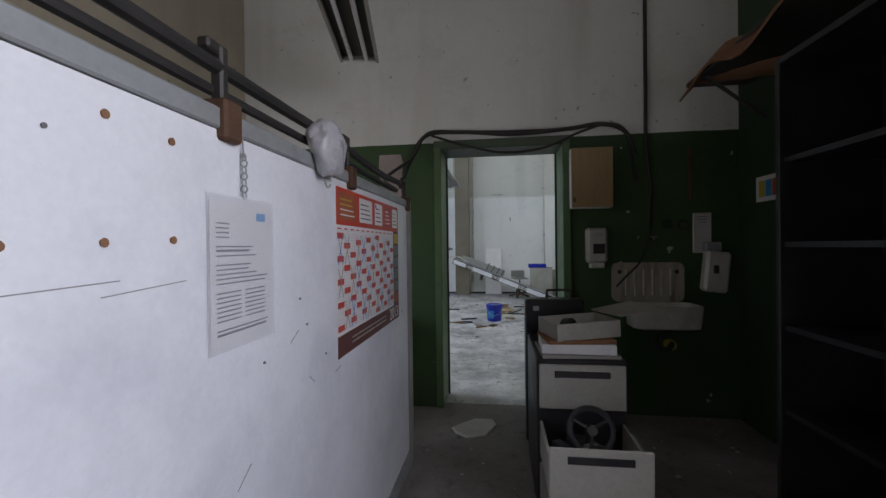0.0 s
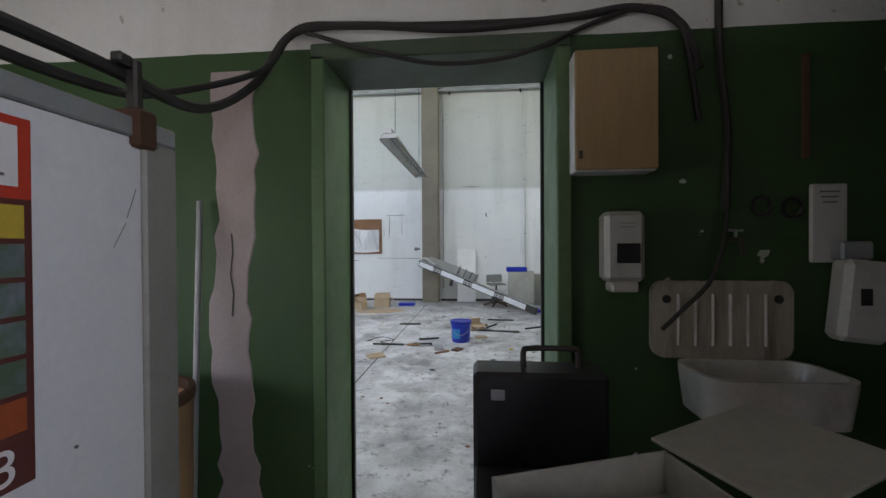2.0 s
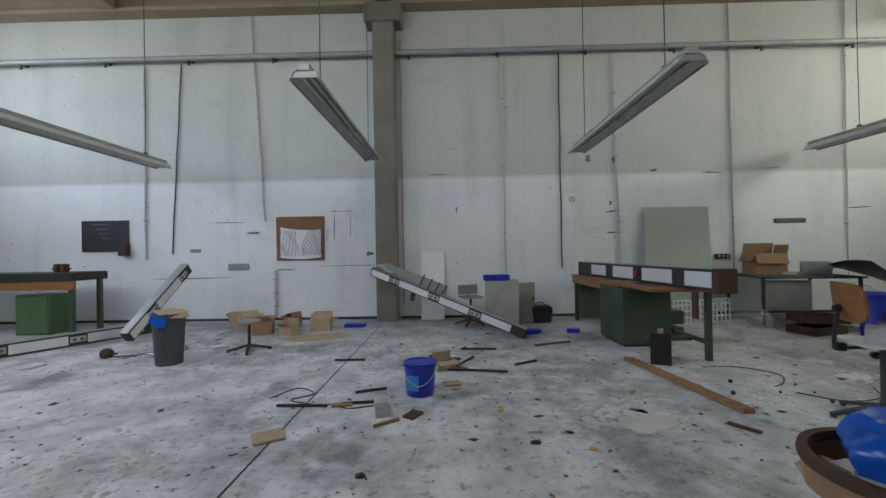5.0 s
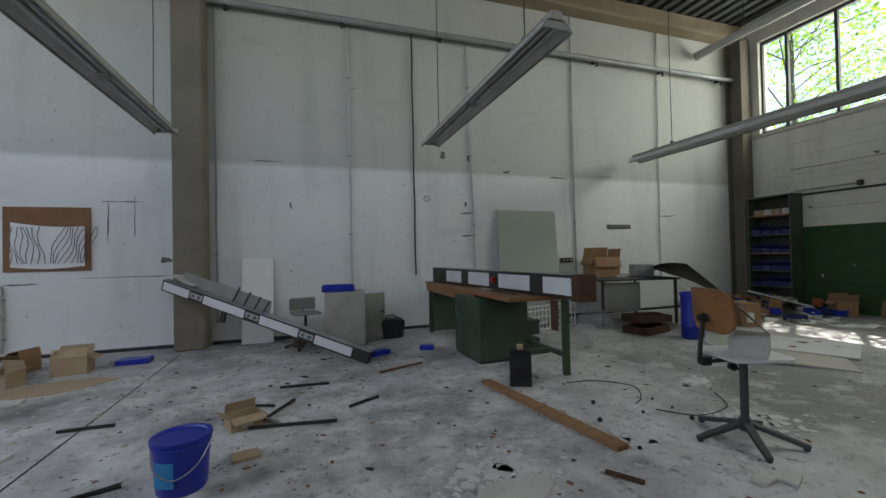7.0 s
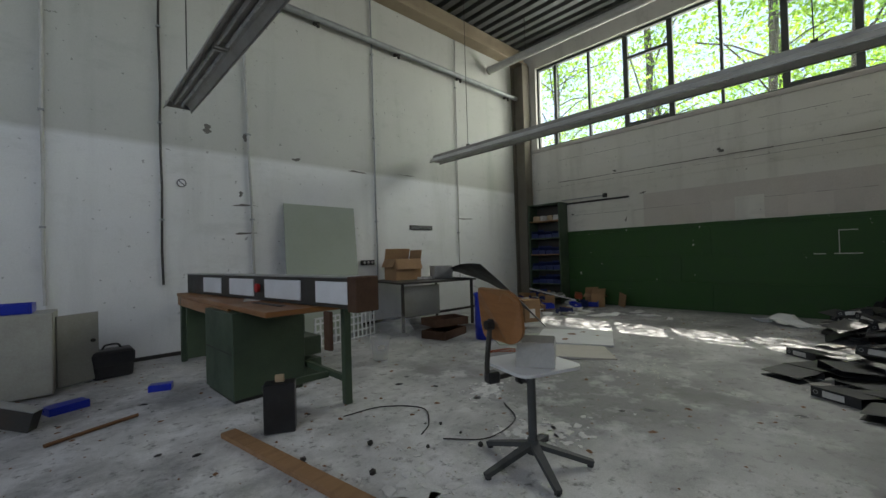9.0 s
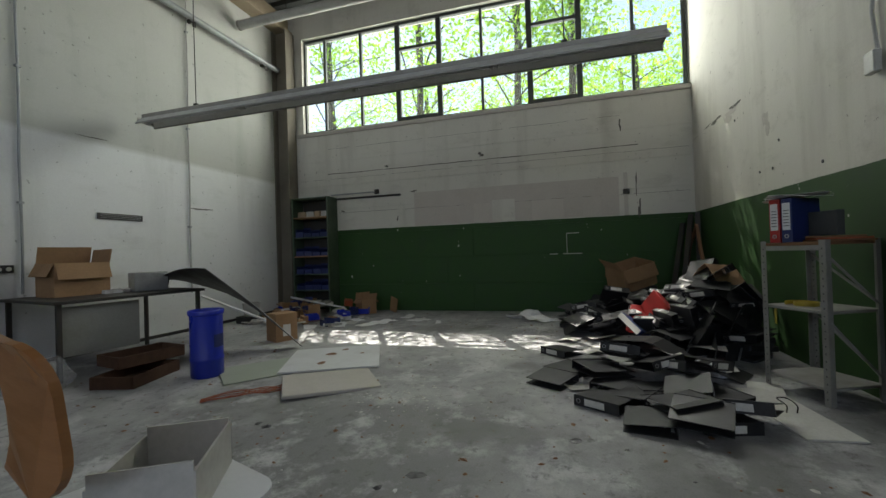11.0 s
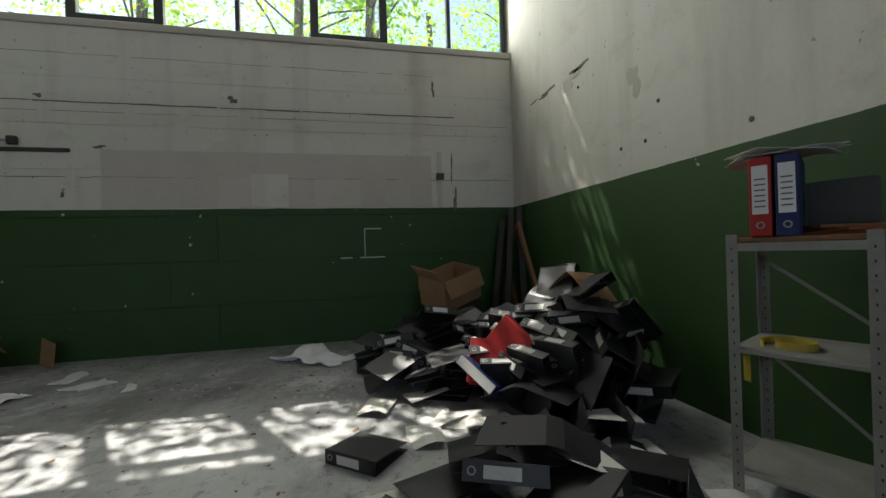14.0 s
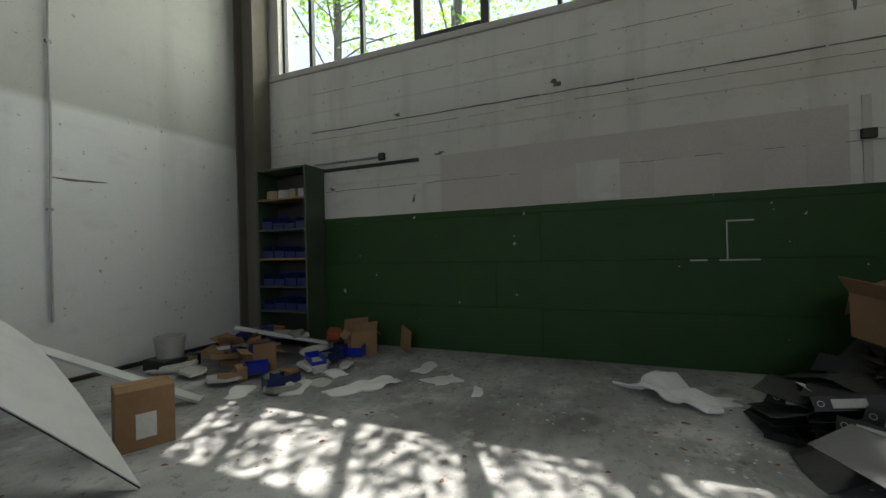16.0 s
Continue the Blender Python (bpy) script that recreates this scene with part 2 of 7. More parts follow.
M["winframe"] = surface("dark_grey_window_steel", (0.055, 0.065, 0.062), (0.11, 0.09, 0.07), 0.6, 0.1, scale=6)
M["rust"] = surface("rusty_iron", (0.10, 0.052, 0.030), (0.05, 0.03, 0.02), 0.85, 0.2, scale=9, bump=0.5)
M["board"] = surface("white_wall_board", (0.77, 0.79, 0.82), (0.47, 0.49, 0.54), 0.38, scale=2.2, amount=0.62, bump=0.08, vary=0.06)
M["white"] = surface("white_laminate", (0.68, 0.69, 0.70), (0.46, 0.45, 0.43), 0.5, scale=3, amount=0.4, bump=0.06, vary=0.05)
M["paper"] = surface("dirty_white_paper", (0.66, 0.65, 0.61), (0.42, 0.39, 0.34), 0.9, scale=4, amount=0.5, bump=0.2)
M["card"] = surface("brown_cardboard", (0.34, 0.205, 0.105), (0.21, 0.13, 0.07), 0.9, scale=4, bump=0.15)
M["cardlight"] = surface("pale_cardboard", (0.45, 0.34, 0.22), (0.28, 0.2, 0.12), 0.9, scale=4, bump=0.15)
M["wood"] = surface("varnished_plywood", (0.30, 0.135, 0.045), (0.17, 0.075, 0.03), 0.45, scale=2, fine=30, stretch=(1, 1, 8), bump=0.1)
M["plank"] = surface("raw_wooden_plank", (0.32, 0.18, 0.085), (0.17, 0.095, 0.05), 0.8, scale=2.5, fine=40, stretch=(8, 1, 8), bump=0.3)
M["tan"] = surface("tan_wooden_box", (0.36, 0.25, 0.12), (0.25, 0.17, 0.09), 0.6, scale=2, fine=30, stretch=(8, 8, 1), bump=0.1)
M["blue"] = surface("blue_plastic", (0.010, 0.028, 0.40), (0.02, 0.04, 0.20), 0.35, scale=3, amount=0.5, bump=0.05)
M["bluebag"] = surface("blue_plastic_film", (0.012, 0.10, 0.50), (0.01, 0.05, 0.28), 0.22, scale=5, bump=0.3)
M["navy"] = surface("navy_binder_card", (0.010, 0.022, 0.115), (0.02, 0.03, 0.08), 0.5, scale=4)
M["grey"] = surface("grey_painted_sheet", (0.30, 0.30, 0.27), (0.18, 0.17, 0.14), 0.55, scale=2.5, bump=0.08)
M["beigepaint"] = surface("grey_beige_paint", (0.40, 0.40, 0.35), (0.24, 0.22, 0.18), 0.5, scale=3, bump=0.08)
M["greenmetal"] = surface("green_painted_steel", (0.055, 0.085, 0.050), (0.03, 0.042, 0.028), 0.5, scale=3, bump=0.08)
M["jamb"] = surface("pale_green_door_frame", (0.085, 0.155, 0.065), (0.05, 0.10, 0.045), 0.5, scale=5, bump=0.1)
M["palegreen"] = surface("pale_green_board", (0.36, 0.40, 0.33), (0.28, 0.31, 0.25), 0.7, scale=1.5, amount=0.4, bump=0.06, vary=0.04)
M["bin"] = surface("grey_rubber_bin", (0.055, 0.060, 0.062), (0.11, 0.11, 0.105), 0.7, scale=4, bump=0.15)
M["black"] = surface("black_card_and_plastic", (0.014, 0.014, 0.016), (0.05, 0.05, 0.05), 0.42, scale=6, bump=0.15)
M["binder"] = surface("black_marbled_binder_card", (0.020, 0.021, 0.023), (0.075, 0.076, 0.078), 0.45, scale=5, amount=0.55, bump=0.15, vary=0.35)
M["red"] = surface("red_card", (0.42, 0.018, 0.016), (0.25, 0.015, 0.012), 0.45, scale=5)
M["orange"] = surface("orange_plastic", (0.38, 0.09, 0.03), (0.3, 0.06, 0.02), 0.5, scale=5)
M["calred"] = surface("red_print", (0.52, 0.045, 0.022), (0.45, 0.04, 0.02), 0.5, scale=3, bump=0.02, vary=0.04)
M["calbrown"] = surface("dark_brown_print", (0.11, 0.030, 0.026), (0.09, 0.025, 0.02), 0.5, scale=3, bump=0.02, vary=0.04)
M["print"] = surface("white_print_paper", (0.74, 0.74, 0.74), (0.66, 0.66, 0.65), 0.45, scale=3, bump=0.02, vary=0.03)
M["ink"] = surface("grey_ink", (0.13, 0.13, 0.14), (0.11, 0.11, 0.12), 0.6, scale=6, bump=0.0, vary=0.05)
M["yellow"] = surface("yellow_print", (0.55, 0.42, 0.05), (0.45, 0.35, 0.05), 0.5, scale=5, bump=0.02)
M["sky"] = surface("blue_print", (0.03, 0.25, 0.55), (0.03, 0.2, 0.45), 0.5, scale=5, bump=0.02)
M["photo"] = surface("printed_photographs", (0.10, 0.15, 0.10), (0.22, 0.26, 0.32), 0.4, scale=18, amount=1.0, bump=0.0)
M["ceramic"] = surface("stained_white_enamel", (0.62, 0.62, 0.58), (0.22, 0.19, 0.15), 0.18, scale=3, amount=0.7, bump=0.03)
M["plastic"] = surface("aged_white_plastic", (0.52, 0.52, 0.49), (0.30, 0.28, 0.24), 0.4, scale=4, bump=0.05)
M["cable"] = surface("black_cable", (0.020, 0.019, 0.018), (0.05, 0.045, 0.04), 0.6, scale=8)
M["conduit"] = surface("painted_conduit", (0.50, 0.50, 0.47), (0.30, 0.29, 0.25), 0.6, scale=5)
M["bag"] = surface("grey_plastic_bag", (0.46, 0.46, 0.48), (0.32, 0.32, 0.33), 0.3, scale=8, bump=0.4)
M["plaster"] = surface("pinkish_plaster_patch", (0.34, 0.29, 0.28), (0.22, 0.19, 0.18), 0.9, scale=5, bump=0.5)
M["powder"] = surface("white_powder", (0.70, 0.70, 0.69), (0.45, 0.45, 0.44), 0.95, scale=14, bump=0.6)
M["cork"] = surface("brown_hardboard", (0.23, 0.115, 0.055), (0.16, 0.08, 0.04), 0.8, scale=6)
M["slate"] = surface("blackboard_slate", (0.016, 0.017, 0.018), (0.05, 0.05, 0.05), 0.6, scale=7, amount=0.7)
M["foam"] = surface("white_foam_sheet", (0.88, 0.88, 0.87), (0.74, 0.73, 0.71), 0.9, scale=7, bump=0.5)
M["drumcard"] = surface("fibre_drum_board", (0.36, 0.215, 0.11), (0.20, 0.12, 0.07), 0.75, scale=4)
M["bark"] = surface("tree_bark", (0.09, 0.075, 0.06), (0.05, 0.042, 0.035), 0.9, scale=10, bump=0.8)
M["soil"] = surface("leafy_ground", (0.06, 0.08, 0.035), (0.08, 0.06, 0.04), 0.95, scale=2, bump=0.8)
M["leaf"] = leaf_material()
M["glass"] = glass_material()
M["sleeve"] = surface("clear_plastic_sleeve", (0.7, 0.72, 0.75), (0.6, 0.6, 0.62), 0.15, scale=5, alpha=0.18)
M["tubeglass"] = surface("dull_fluorescent_tube", (0.62, 0.63, 0.62), (0.5, 0.5, 0.48), 0.3, scale=5, bump=0.02)


# ---- shaping helpers ----
def I4():
    return Matrix.Identity(4)


def box(bm, size, at=(0, 0, 0), m=None, bevel=0.0, seg=1):
    """A box of that size centred at `at`, in the frame m."""
    t = (m or I4()) @ Matrix.Translation(at) @ Matrix.Diagonal((*size, 1))
    made = bmesh.ops.create_cube(bm, size=1.0, matrix=t)
    if bevel > 0:
        vs = set(made["verts"])
        es = [e for e in bm.edges if e.verts[0] in vs and e.verts[1] in vs]
        bmesh.ops.bevel(bm, geom=es, offset=bevel, segments=seg, affect="EDGES", profile=0.5)
    return bm


def span(bm, lo, hi, m=None, bevel=0.0):
    """A box between two corners."""
    return box(bm, [b - a for a, b in zip(lo, hi)], [(a + b) / 2 for a, b in zip(lo, hi)], m, bevel)


def cyl(bm, r1, r2, h, m=None, seg=24, caps=True):
    """A cone or cylinder that stands on the frame m's origin."""
    bmesh.ops.create_cone(bm, cap_ends=caps, segments=seg, radius1=r1, radius2=r2, depth=h, matrix=(m or I4()) @ Matrix.Translation((0, 0, h / 2)))
    return bm


def lathe(bm, profile, seg=32, m=None):
    """A shape turned round z from (radius, height) pairs."""
    rings = []
    for r, z in profile:
        ring = []
        for i in range(seg):
            a = 2 * math.pi * i / seg
            ring.append(bm.verts.new((m or I4()) @ Vector((r * math.cos(a), r * math.sin(a), z))))
        rings.append(ring)
    for a, b in zip(rings, rings[1:]):
        for i in range(seg):
            j = (i + 1) % seg
            bm.faces.new((a[i], a[j], b[j], b[i]))
    return bm


def tube(bm, points, r, seg=8):
    """A round bar or cable along points."""
    pts = [Vector(p) for p in points]
    rings = []
    side = None
    for i, p in enumerate(pts):
        d = (pts[min(i + 1, len(pts) - 1)] - pts[max(i - 1, 0)]).normalized()
        if side is None:
            side = d.orthogonal().normalized()
        side = (side - d * side.dot(d)).normalized()
        up = d.cross(side)
        rings.append([bm.verts.new(p + r * (math.cos(2 * math.pi * k / seg) * side + math.sin(2 * math.pi * k / seg) * up)) for k in range(seg)])
    for a, b in zip(rings, rings[1:]):
        for k in range(seg):
            j = (k + 1) % seg
            bm.faces.new((a[k], a[j], b[j], b[k]))
    bm.faces.new(rings[0][::-1])
    bm.faces.new(rings[-1])
    return bm


def curve_points(points, n=8):
    """A smooth line through points (Catmull-Rom)."""
    p = [Vector(q) for q in points]
    p = [2 * p[0] - p[1]] + p + [2 * p[-1] - p[-2]]
    out = []
    for i in range(1, len(p) - 2):
        for k in range(n):
            t = k / n
            out.append(0.5 * ((2 * p[i]) + (p[i + 1] - p[i - 1]) * t + (2 * p[i - 1] - 5 * p[i] + 4 * p[i + 1] - p[i + 2]) * t * t + (3 * p[i] - p[i - 1] - 3 * p[i + 1] + p[i + 2]) * t ** 3))
    return out + [p[-2]]


def sheet(bm, nx, ny, fn, thick=0.0):
    """A bent sheet: fn(u, v) gives a point; with a thickness it is closed all round."""
    grid = [[bm.verts.new(fn(i / nx, j / ny)) for j in range(ny + 1)] for i in range(nx + 1)]
    faces = []
    for i in range(nx):
        for j in range(ny):
            faces.append(bm.faces.new((grid[i][j], grid[i + 1][j], grid[i + 1][j + 1], grid[i][j + 1])))
    if thick:
        bm.normal_update()
        bmesh.ops.solidify(bm, geom=faces, thickness=thick)
    return bm


def blot(bm, r, at, rng, n=18, h=0.004, stretch=1.0, rough=0.35, turn=0.0):
    """A flat irregular patch or chip with a thickness."""
    ph = [rng.uniform(0, 6.28) for _ in range(3)]
    top, low = [], []
    for i in range(n):
        a = 2 * math.pi * i / n
        q = r * (1 + rough * (0.5 * math.sin(2 * a + ph[0]) + 0.3 * math.sin(3 * a + ph[1]) + 0.25 * math.sin(5 * a + ph[2])) * 0.9 + rng.uniform(-0.08, 0.08))
        x, y = q * math.cos(a) * stretch, q * math.sin(a)
        x, y = x * math.cos(turn) - y * math.sin(turn), x * math.sin(turn) + y * math.cos(turn)
        low.append(bm.verts.new((at[0] + x, at[1] + y, at[2])))
        top.append(bm.verts.new((at[0] + x * 0.93, at[1] + y * 0.93, at[2] + h)))
    for i in range(n):
        j = (i + 1) % n
        bm.faces.new((low[i], low[j], top[j], top[i]))
    bm.faces.new(top)
    return bm


def mesh_of(name, bm, material, smooth=False):
    bm.normal_update()
    me = bpy.data.meshes.new(name)
    bmesh.ops.recalc_face_normals(bm, faces=bm.faces)
    bm.to_mesh(me)
    bm.free()
    me.materials.append(material)
    if smooth:
        me.polygons.foreach_set("use_smooth", [True] * len(me.polygons))
        me.set_sharp_from_angle(angle=radians(40))
    return me


def part(name, bm, material, parent, label="", smooth=False, m=None):
    """Links a bmesh as one mesh under a thing or a part."""
    ob = new(name, mesh_of(name, bm, material, smooth))
    ob.parent = parent
    if m is not None:
        ob.matrix_basis = m
    if label:
        tagged(ob, label)
    return ob


def thing(name, label, category, m, group=""):
    """An empty at the base of a thing that holds its parts."""
    ob = new(name)
    ob.empty_display_size = 0.1
    ob.matrix_basis = m
    return tagged(ob, label, category, group)


def solid(name, bm, material, label, category, m=None, group="", kind="", smooth=False):
    """A thing that is one mesh."""
    ob = new(name, mesh_of(name, bm, material, smooth))
    if m is not None:
        ob.matrix_basis = m
    return tagged(ob, label, category, group, kind)


def B():
    return bmesh.new()


def structure(name, bm, material, label, category="", m=None):
    return solid(name, bm, material, label, category or name.split("_")[0], m, kind="structure")


def part_box(name, size, at, material, parent, label="", bevel=0.004, m=None):
    return part(name, box(B(), size, at, m, bevel), material, parent, label)


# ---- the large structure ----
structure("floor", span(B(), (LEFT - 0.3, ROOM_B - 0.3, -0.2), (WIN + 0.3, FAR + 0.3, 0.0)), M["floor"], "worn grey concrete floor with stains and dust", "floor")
structure("ground", span(B(), (-400, -400, -0.6), (400, 400, -0.25)), M["soil"], "leaf-covered ground outside the hall", "ground")
structure("wall_far", span(B(), (LEFT - 0.3, FAR, 0), (WIN + 0.3, FAR + 0.3, ROOF)), M["far"], "tall white painted wall with a grey upper band", "wall")

# the wall between the small room and the hall, with the doorway through it
wb = B()
span(wb, (ROOM_L - 0.2, INNER, 0), (DOOR_L, HALL, 4.6))
span(wb, (DOOR_R, INNER, 0), (ROOM_R + 0.2, HALL, 4.6))
span(wb, (DOOR_L, INNER, DOOR_H), (DOOR_R, HALL, 4.6))
span(wb, (ROOM_L - 0.2, INNER, 5.8), (ROOM_R + 0.2, HALL, ROOF))
structure("wall_between", wb, M["room"], "grey-white wall with worn green dado and a doorway", "wall")
wb = B()
span(wb, (LEFT, INNER + 0.003, 0), (ROOM_L - 0.2, HALL, 4.6))
span(wb, (LEFT, INNER + 0.003, 5.8), (ROOM_L - 0.2, HALL, ROOF))
span(wb, (LEFT, INNER + 0.003, 4.6), (-7.0, HALL, 5.8))
span(wb, (ROOM_R + 0.2, INNER + 0.003, 0), (WIN, HALL, ROOF))
structure("wall_right", wb, M["dado"], "cream hall wall with dark green lower paint", "wall")
wb = B()
span(wb, (LEFT - 0.3, INNER, 0), (LEFT, FAR, 3.5))
span(wb, (LEFT - 0.3, INNER, 5.7), (LEFT, FAR, ROOF))
span(wb, (LEFT - 0.3, INNER, 3.5), (LEFT, 3.9, 5.7))
span(wb, (LEFT - 0.3, 10.5, 3.5), (LEFT, FAR, 5.7))
structure("wall_left", wb, M["dado"], "cream hall wall with dark green lower paint", "wall")

# the window wall: long painted slabs below the window band
ww = B()
span(ww, (WIN + 0.02, INNER, -0.1), (WIN + 0.28, FAR, SILL))
span(ww, (WIN + 0.0, INNER, HEAD), (WIN + 0.28, FAR, ROOF))
span(ww, (WIN + 0.0, 10.80, SILL), (WIN + 0.28, FAR, HEAD))
wall_window = structure("wall_window", ww, M["dado"], "cream and green painted slab wall under a window band", "wall")
levels = [0.0, 0.52, 1.03, 1.55, 2.07, 2.56, 3.07, 3.62]
for i, (a, b) in enumerate(zip(levels, levels[1:])):
    cuts = [HALL, 7.2 + 0.5 * (i % 2), FAR] if i < 4 else [HALL, FAR]
    for c, d in zip(cuts, cuts[1:]):
        part("slab", span(B(), (WIN - 0.02, c + 0.0012, a + 0.0012), (WIN + 0.02, d - 0.0012, b - 0.0012), bevel=0.0025), M["dado"], wall_window)
part("window_sill", span(B(), (WIN - 0.05, HALL, 3.62), (WIN + 0.3, FAR, SILL), bevel=0.006), M["raw"], wall_window, "weathered concrete window sill")
structure("wall_corner_strip", span(B(), (WIN, INNER, SILL), (WIN + 0.28, HALL, HEAD)), M["dado"], "narrow cream wall strip beside the window", "wall")

# walls of the small room
wb = B()
span(wb, (ROOM_R, 0.3, 0), (ROOM_R + 0.2, INNER, ROOM_TOP))
span(wb, (ROOM_R, ROOM_B, 0), (ROOM_R + 0.2, -1.25, ROOM_TOP))
span(wb, (ROOM_R, -1.25, 0), (ROOM_R + 0.2, 0.3, 1.25))
span(wb, (ROOM_R, -1.25, 2.65), (ROOM_R + 0.2, 0.3, ROOM_TOP))
structure("wall_room_right", wb, M["room_green"], "dark green painted room wall with a window opening", "wall")
wb = B()
span(wb, (ROOM_L - 0.2, ROOM_B, 0), (ROOM_L, INNER, 0.95))
span(wb, (ROOM_L - 0.2, ROOM_B, 1.75), (ROOM_L, INNER, ROOM_TOP))
span(wb, (ROOM_L - 0.2, ROOM_B, 0.95), (ROOM_L, 1.0, 1.75))
span(wb, (ROOM_L - 0.2, 2.6, 0.95), (ROOM_L, INNER, 1.75))
structure("wall_room_left", wb, M["beige"], "beige painted room wall", "wall")
structure("wall_room_back", span(B(), (ROOM_L - 0.2, ROOM_B - 0.2, 0), (ROOM_R + 0.2, ROOM_B, ROOM_TOP)), M["beige"], "beige painted room wall", "wall")
structure("ceiling_room", span(B(), (ROOM_L - 0.2, ROOM_B - 0.2, ROOM_TOP), (ROOM_R + 0.2, INNER, ROOM_TOP + 0.15)), M["raw"], "grey concrete room ceiling", "ceiling")

# the hall's roof deck with its ribs
rb = B()
span(rb, (LEFT - 0.3, INNER, ROOF + 0.10), (WIN + 0.3, FAR + 0.3, ROOF + 0.2))
x = LEFT
while x < WIN:
    span(rb, (x, INNER, ROOF), (x + 0.13, FAR, ROOF + 0.10))
    x += 0.27
structure("ceiling", rb, M["deck"], "dark ribbed steel roof deck", "ceiling")
structure("eave_beam", span(B(), (LEFT, FAR - 0.20, 5.92), (WIN, FAR - 0.002, 6.23), bevel=0.01), M["timber"], "beige-brown beam along the wall top", "beam")
structure("eave_ledge", span(B(), (LEFT, FAR - 0.30, 5.84), (WIN, FAR - 0.004, 5.918), bevel=0.01), M["timber"], "beige-brown ledge under the roof beam", "beam")
for i, xx in enumerate((-6.0, -0.87, 4.3)):
    structure("roof_beam" if i == 0 else "roof_beam_%d" % i, span(B(), (xx - 0.14, HALL, 5.86), (xx + 0.14, FAR - 0.31, 6.24), bevel=0.01), M["timber"], "beige-brown roof beam across the hall", "beam")

# column on the far wall, and the one in the corner
cb = B()
span(cb, (-1.07, 10.95, 0), (-0.69, FAR - 0.003, 5.83), bevel=0.02)
column = structure("column", cb, M["column"], "aged brown-grey concrete column at the wall", "column")
part("bracket", span(B(), (-1.22, 10.9, 5.47), (-0.54, FAR - 0.01, 5.82), bevel=0.02), M["column"], column)
cb = B()
span(cb, (9.74, FAR - 0.36, 0), (10.02, FAR - 0.33, 5.83))
span(cb, (9.74, FAR - 0.03, 0), (10.02, FAR - 0.005, 5.83))
span(cb, (9.865, FAR - 0.33, 0), (9.895, FAR - 0.03, 5.83))
structure("corner_column", cb, M["column"], "brown steel column in the hall corner", "column")


# ---- window band with its panes ----
def window_band():
    band = thing("window_1", "high window band with dark steel glazing bars and dusty panes", "window", I4())
    band["kind"] = "structure"
    bars = [3.58, 4.355, 5.22, 6.07, 6.95, 7.785, 8.645, 9.46, 10.30, 10.79]
    xx = WIN + 0.12
    for z0, z1 in ((SILL, SILL + 0.06), (HEAD - 0.06, HEAD)):
        part("window_frame", span(B(), (xx - 0.04, HALL + 0.01, z0), (xx + 0.04, 10.80, z1), bevel=0.004), M["winframe"], band)
    for i, y in enumerate(bars):
        w = 0.05 if i in (2, 3, 5, 6) else 0.026
        part("glazing_bar", span(B(), (xx - 0.035, y - w, SILL + 0.06), (xx + 0.035, y + w, HEAD - 0.06), bevel=0.003), M["winframe"], band)
    for i, (a, b) in enumerate(zip(bars, bars[1:])):
        if i in (2, 5):  # casements with their own frame
            for z in (SILL + 0.09, 5.18):
                part("casement_rail", span(B(), (xx - 0.05, a + 0.05, z - 0.03), (xx + 0.02, b - 0.03, z + 0.03), bevel=0.003), M["winframe"], band)
        pane = part("pane", span(B(), (xx - 0.003, a + 0.02, SILL + 0.05), (xx + 0.003, b - 0.02, HEAD - 0.05)), M["glass"], band)
        pane.visible_shadow = False
    return band


window_band()

# ---- doorway ----
door_frame = thing("door_frame_1", "pale green painted door lining with chips", "door frame", I4())
door_frame["kind"] = "structure"
part("jamb", span(B(), (DOOR_L - 0.04, INNER - 0.025, 0), (DOOR_L + 0.02, 3.61, DOOR_H), bevel=0.006), M["jamb"], door_frame)
part("jamb", span(B(), (DOOR_R - 0.02, INNER - 0.025, 0), (DOOR_R + 0.04, 3.61, DOOR_H), bevel=0.006), M["jamb"], door_frame)
part("head", span(B(), (DOOR_L - 0.04, INNER - 0.025, DOOR_H - 0.02), (DOOR_R + 0.04, 3.61, DOOR_H + 0.05), bevel=0.006), M["greenmetal"], door_frame)
part("stop", span(B(), (DOOR_L + 0.021, 3.585, 0), (DOOR_L + 0.035, 3.608, DOOR_H - 0.022)), M["black"], door_frame, "black rubber seal")
part("stop", span(B(), (DOOR_R - 0.035, 3.585, 0), (DOOR_R - 0.021, 3.608, DOOR_H - 0.022)), M["black"], door_frame, "black rubber seal")

# ---- far wall: rail on brackets, conduits, boards ----
rail = thing("wall_rail", "grey steel pipe rail on small wall brackets", "rail", pose(0, FAR, 5.0))
part("tube", tube(B(), [(LEFT + 0.1, -0.14, 0), (WIN - 0.3, -0.14, 0)], 0.05, 10), M["steel"], rail, smooth=True)
for bx in (-7.85, -6.21, -4.6, -2.99, -0.43, 1.23, 2.87, 4.5, 6.11, 7.77, 9.43):
    bb = B()
    span(bb, (bx - 0.025, -0.12, -0.04), (bx + 0.025, 0.0, 0.0))
    span(bb, (bx - 0.02, -0.15, -0.13), (bx + 0.02, -0.12, 0.02))
    part("bracket", bb, M["darksteel"], rail)


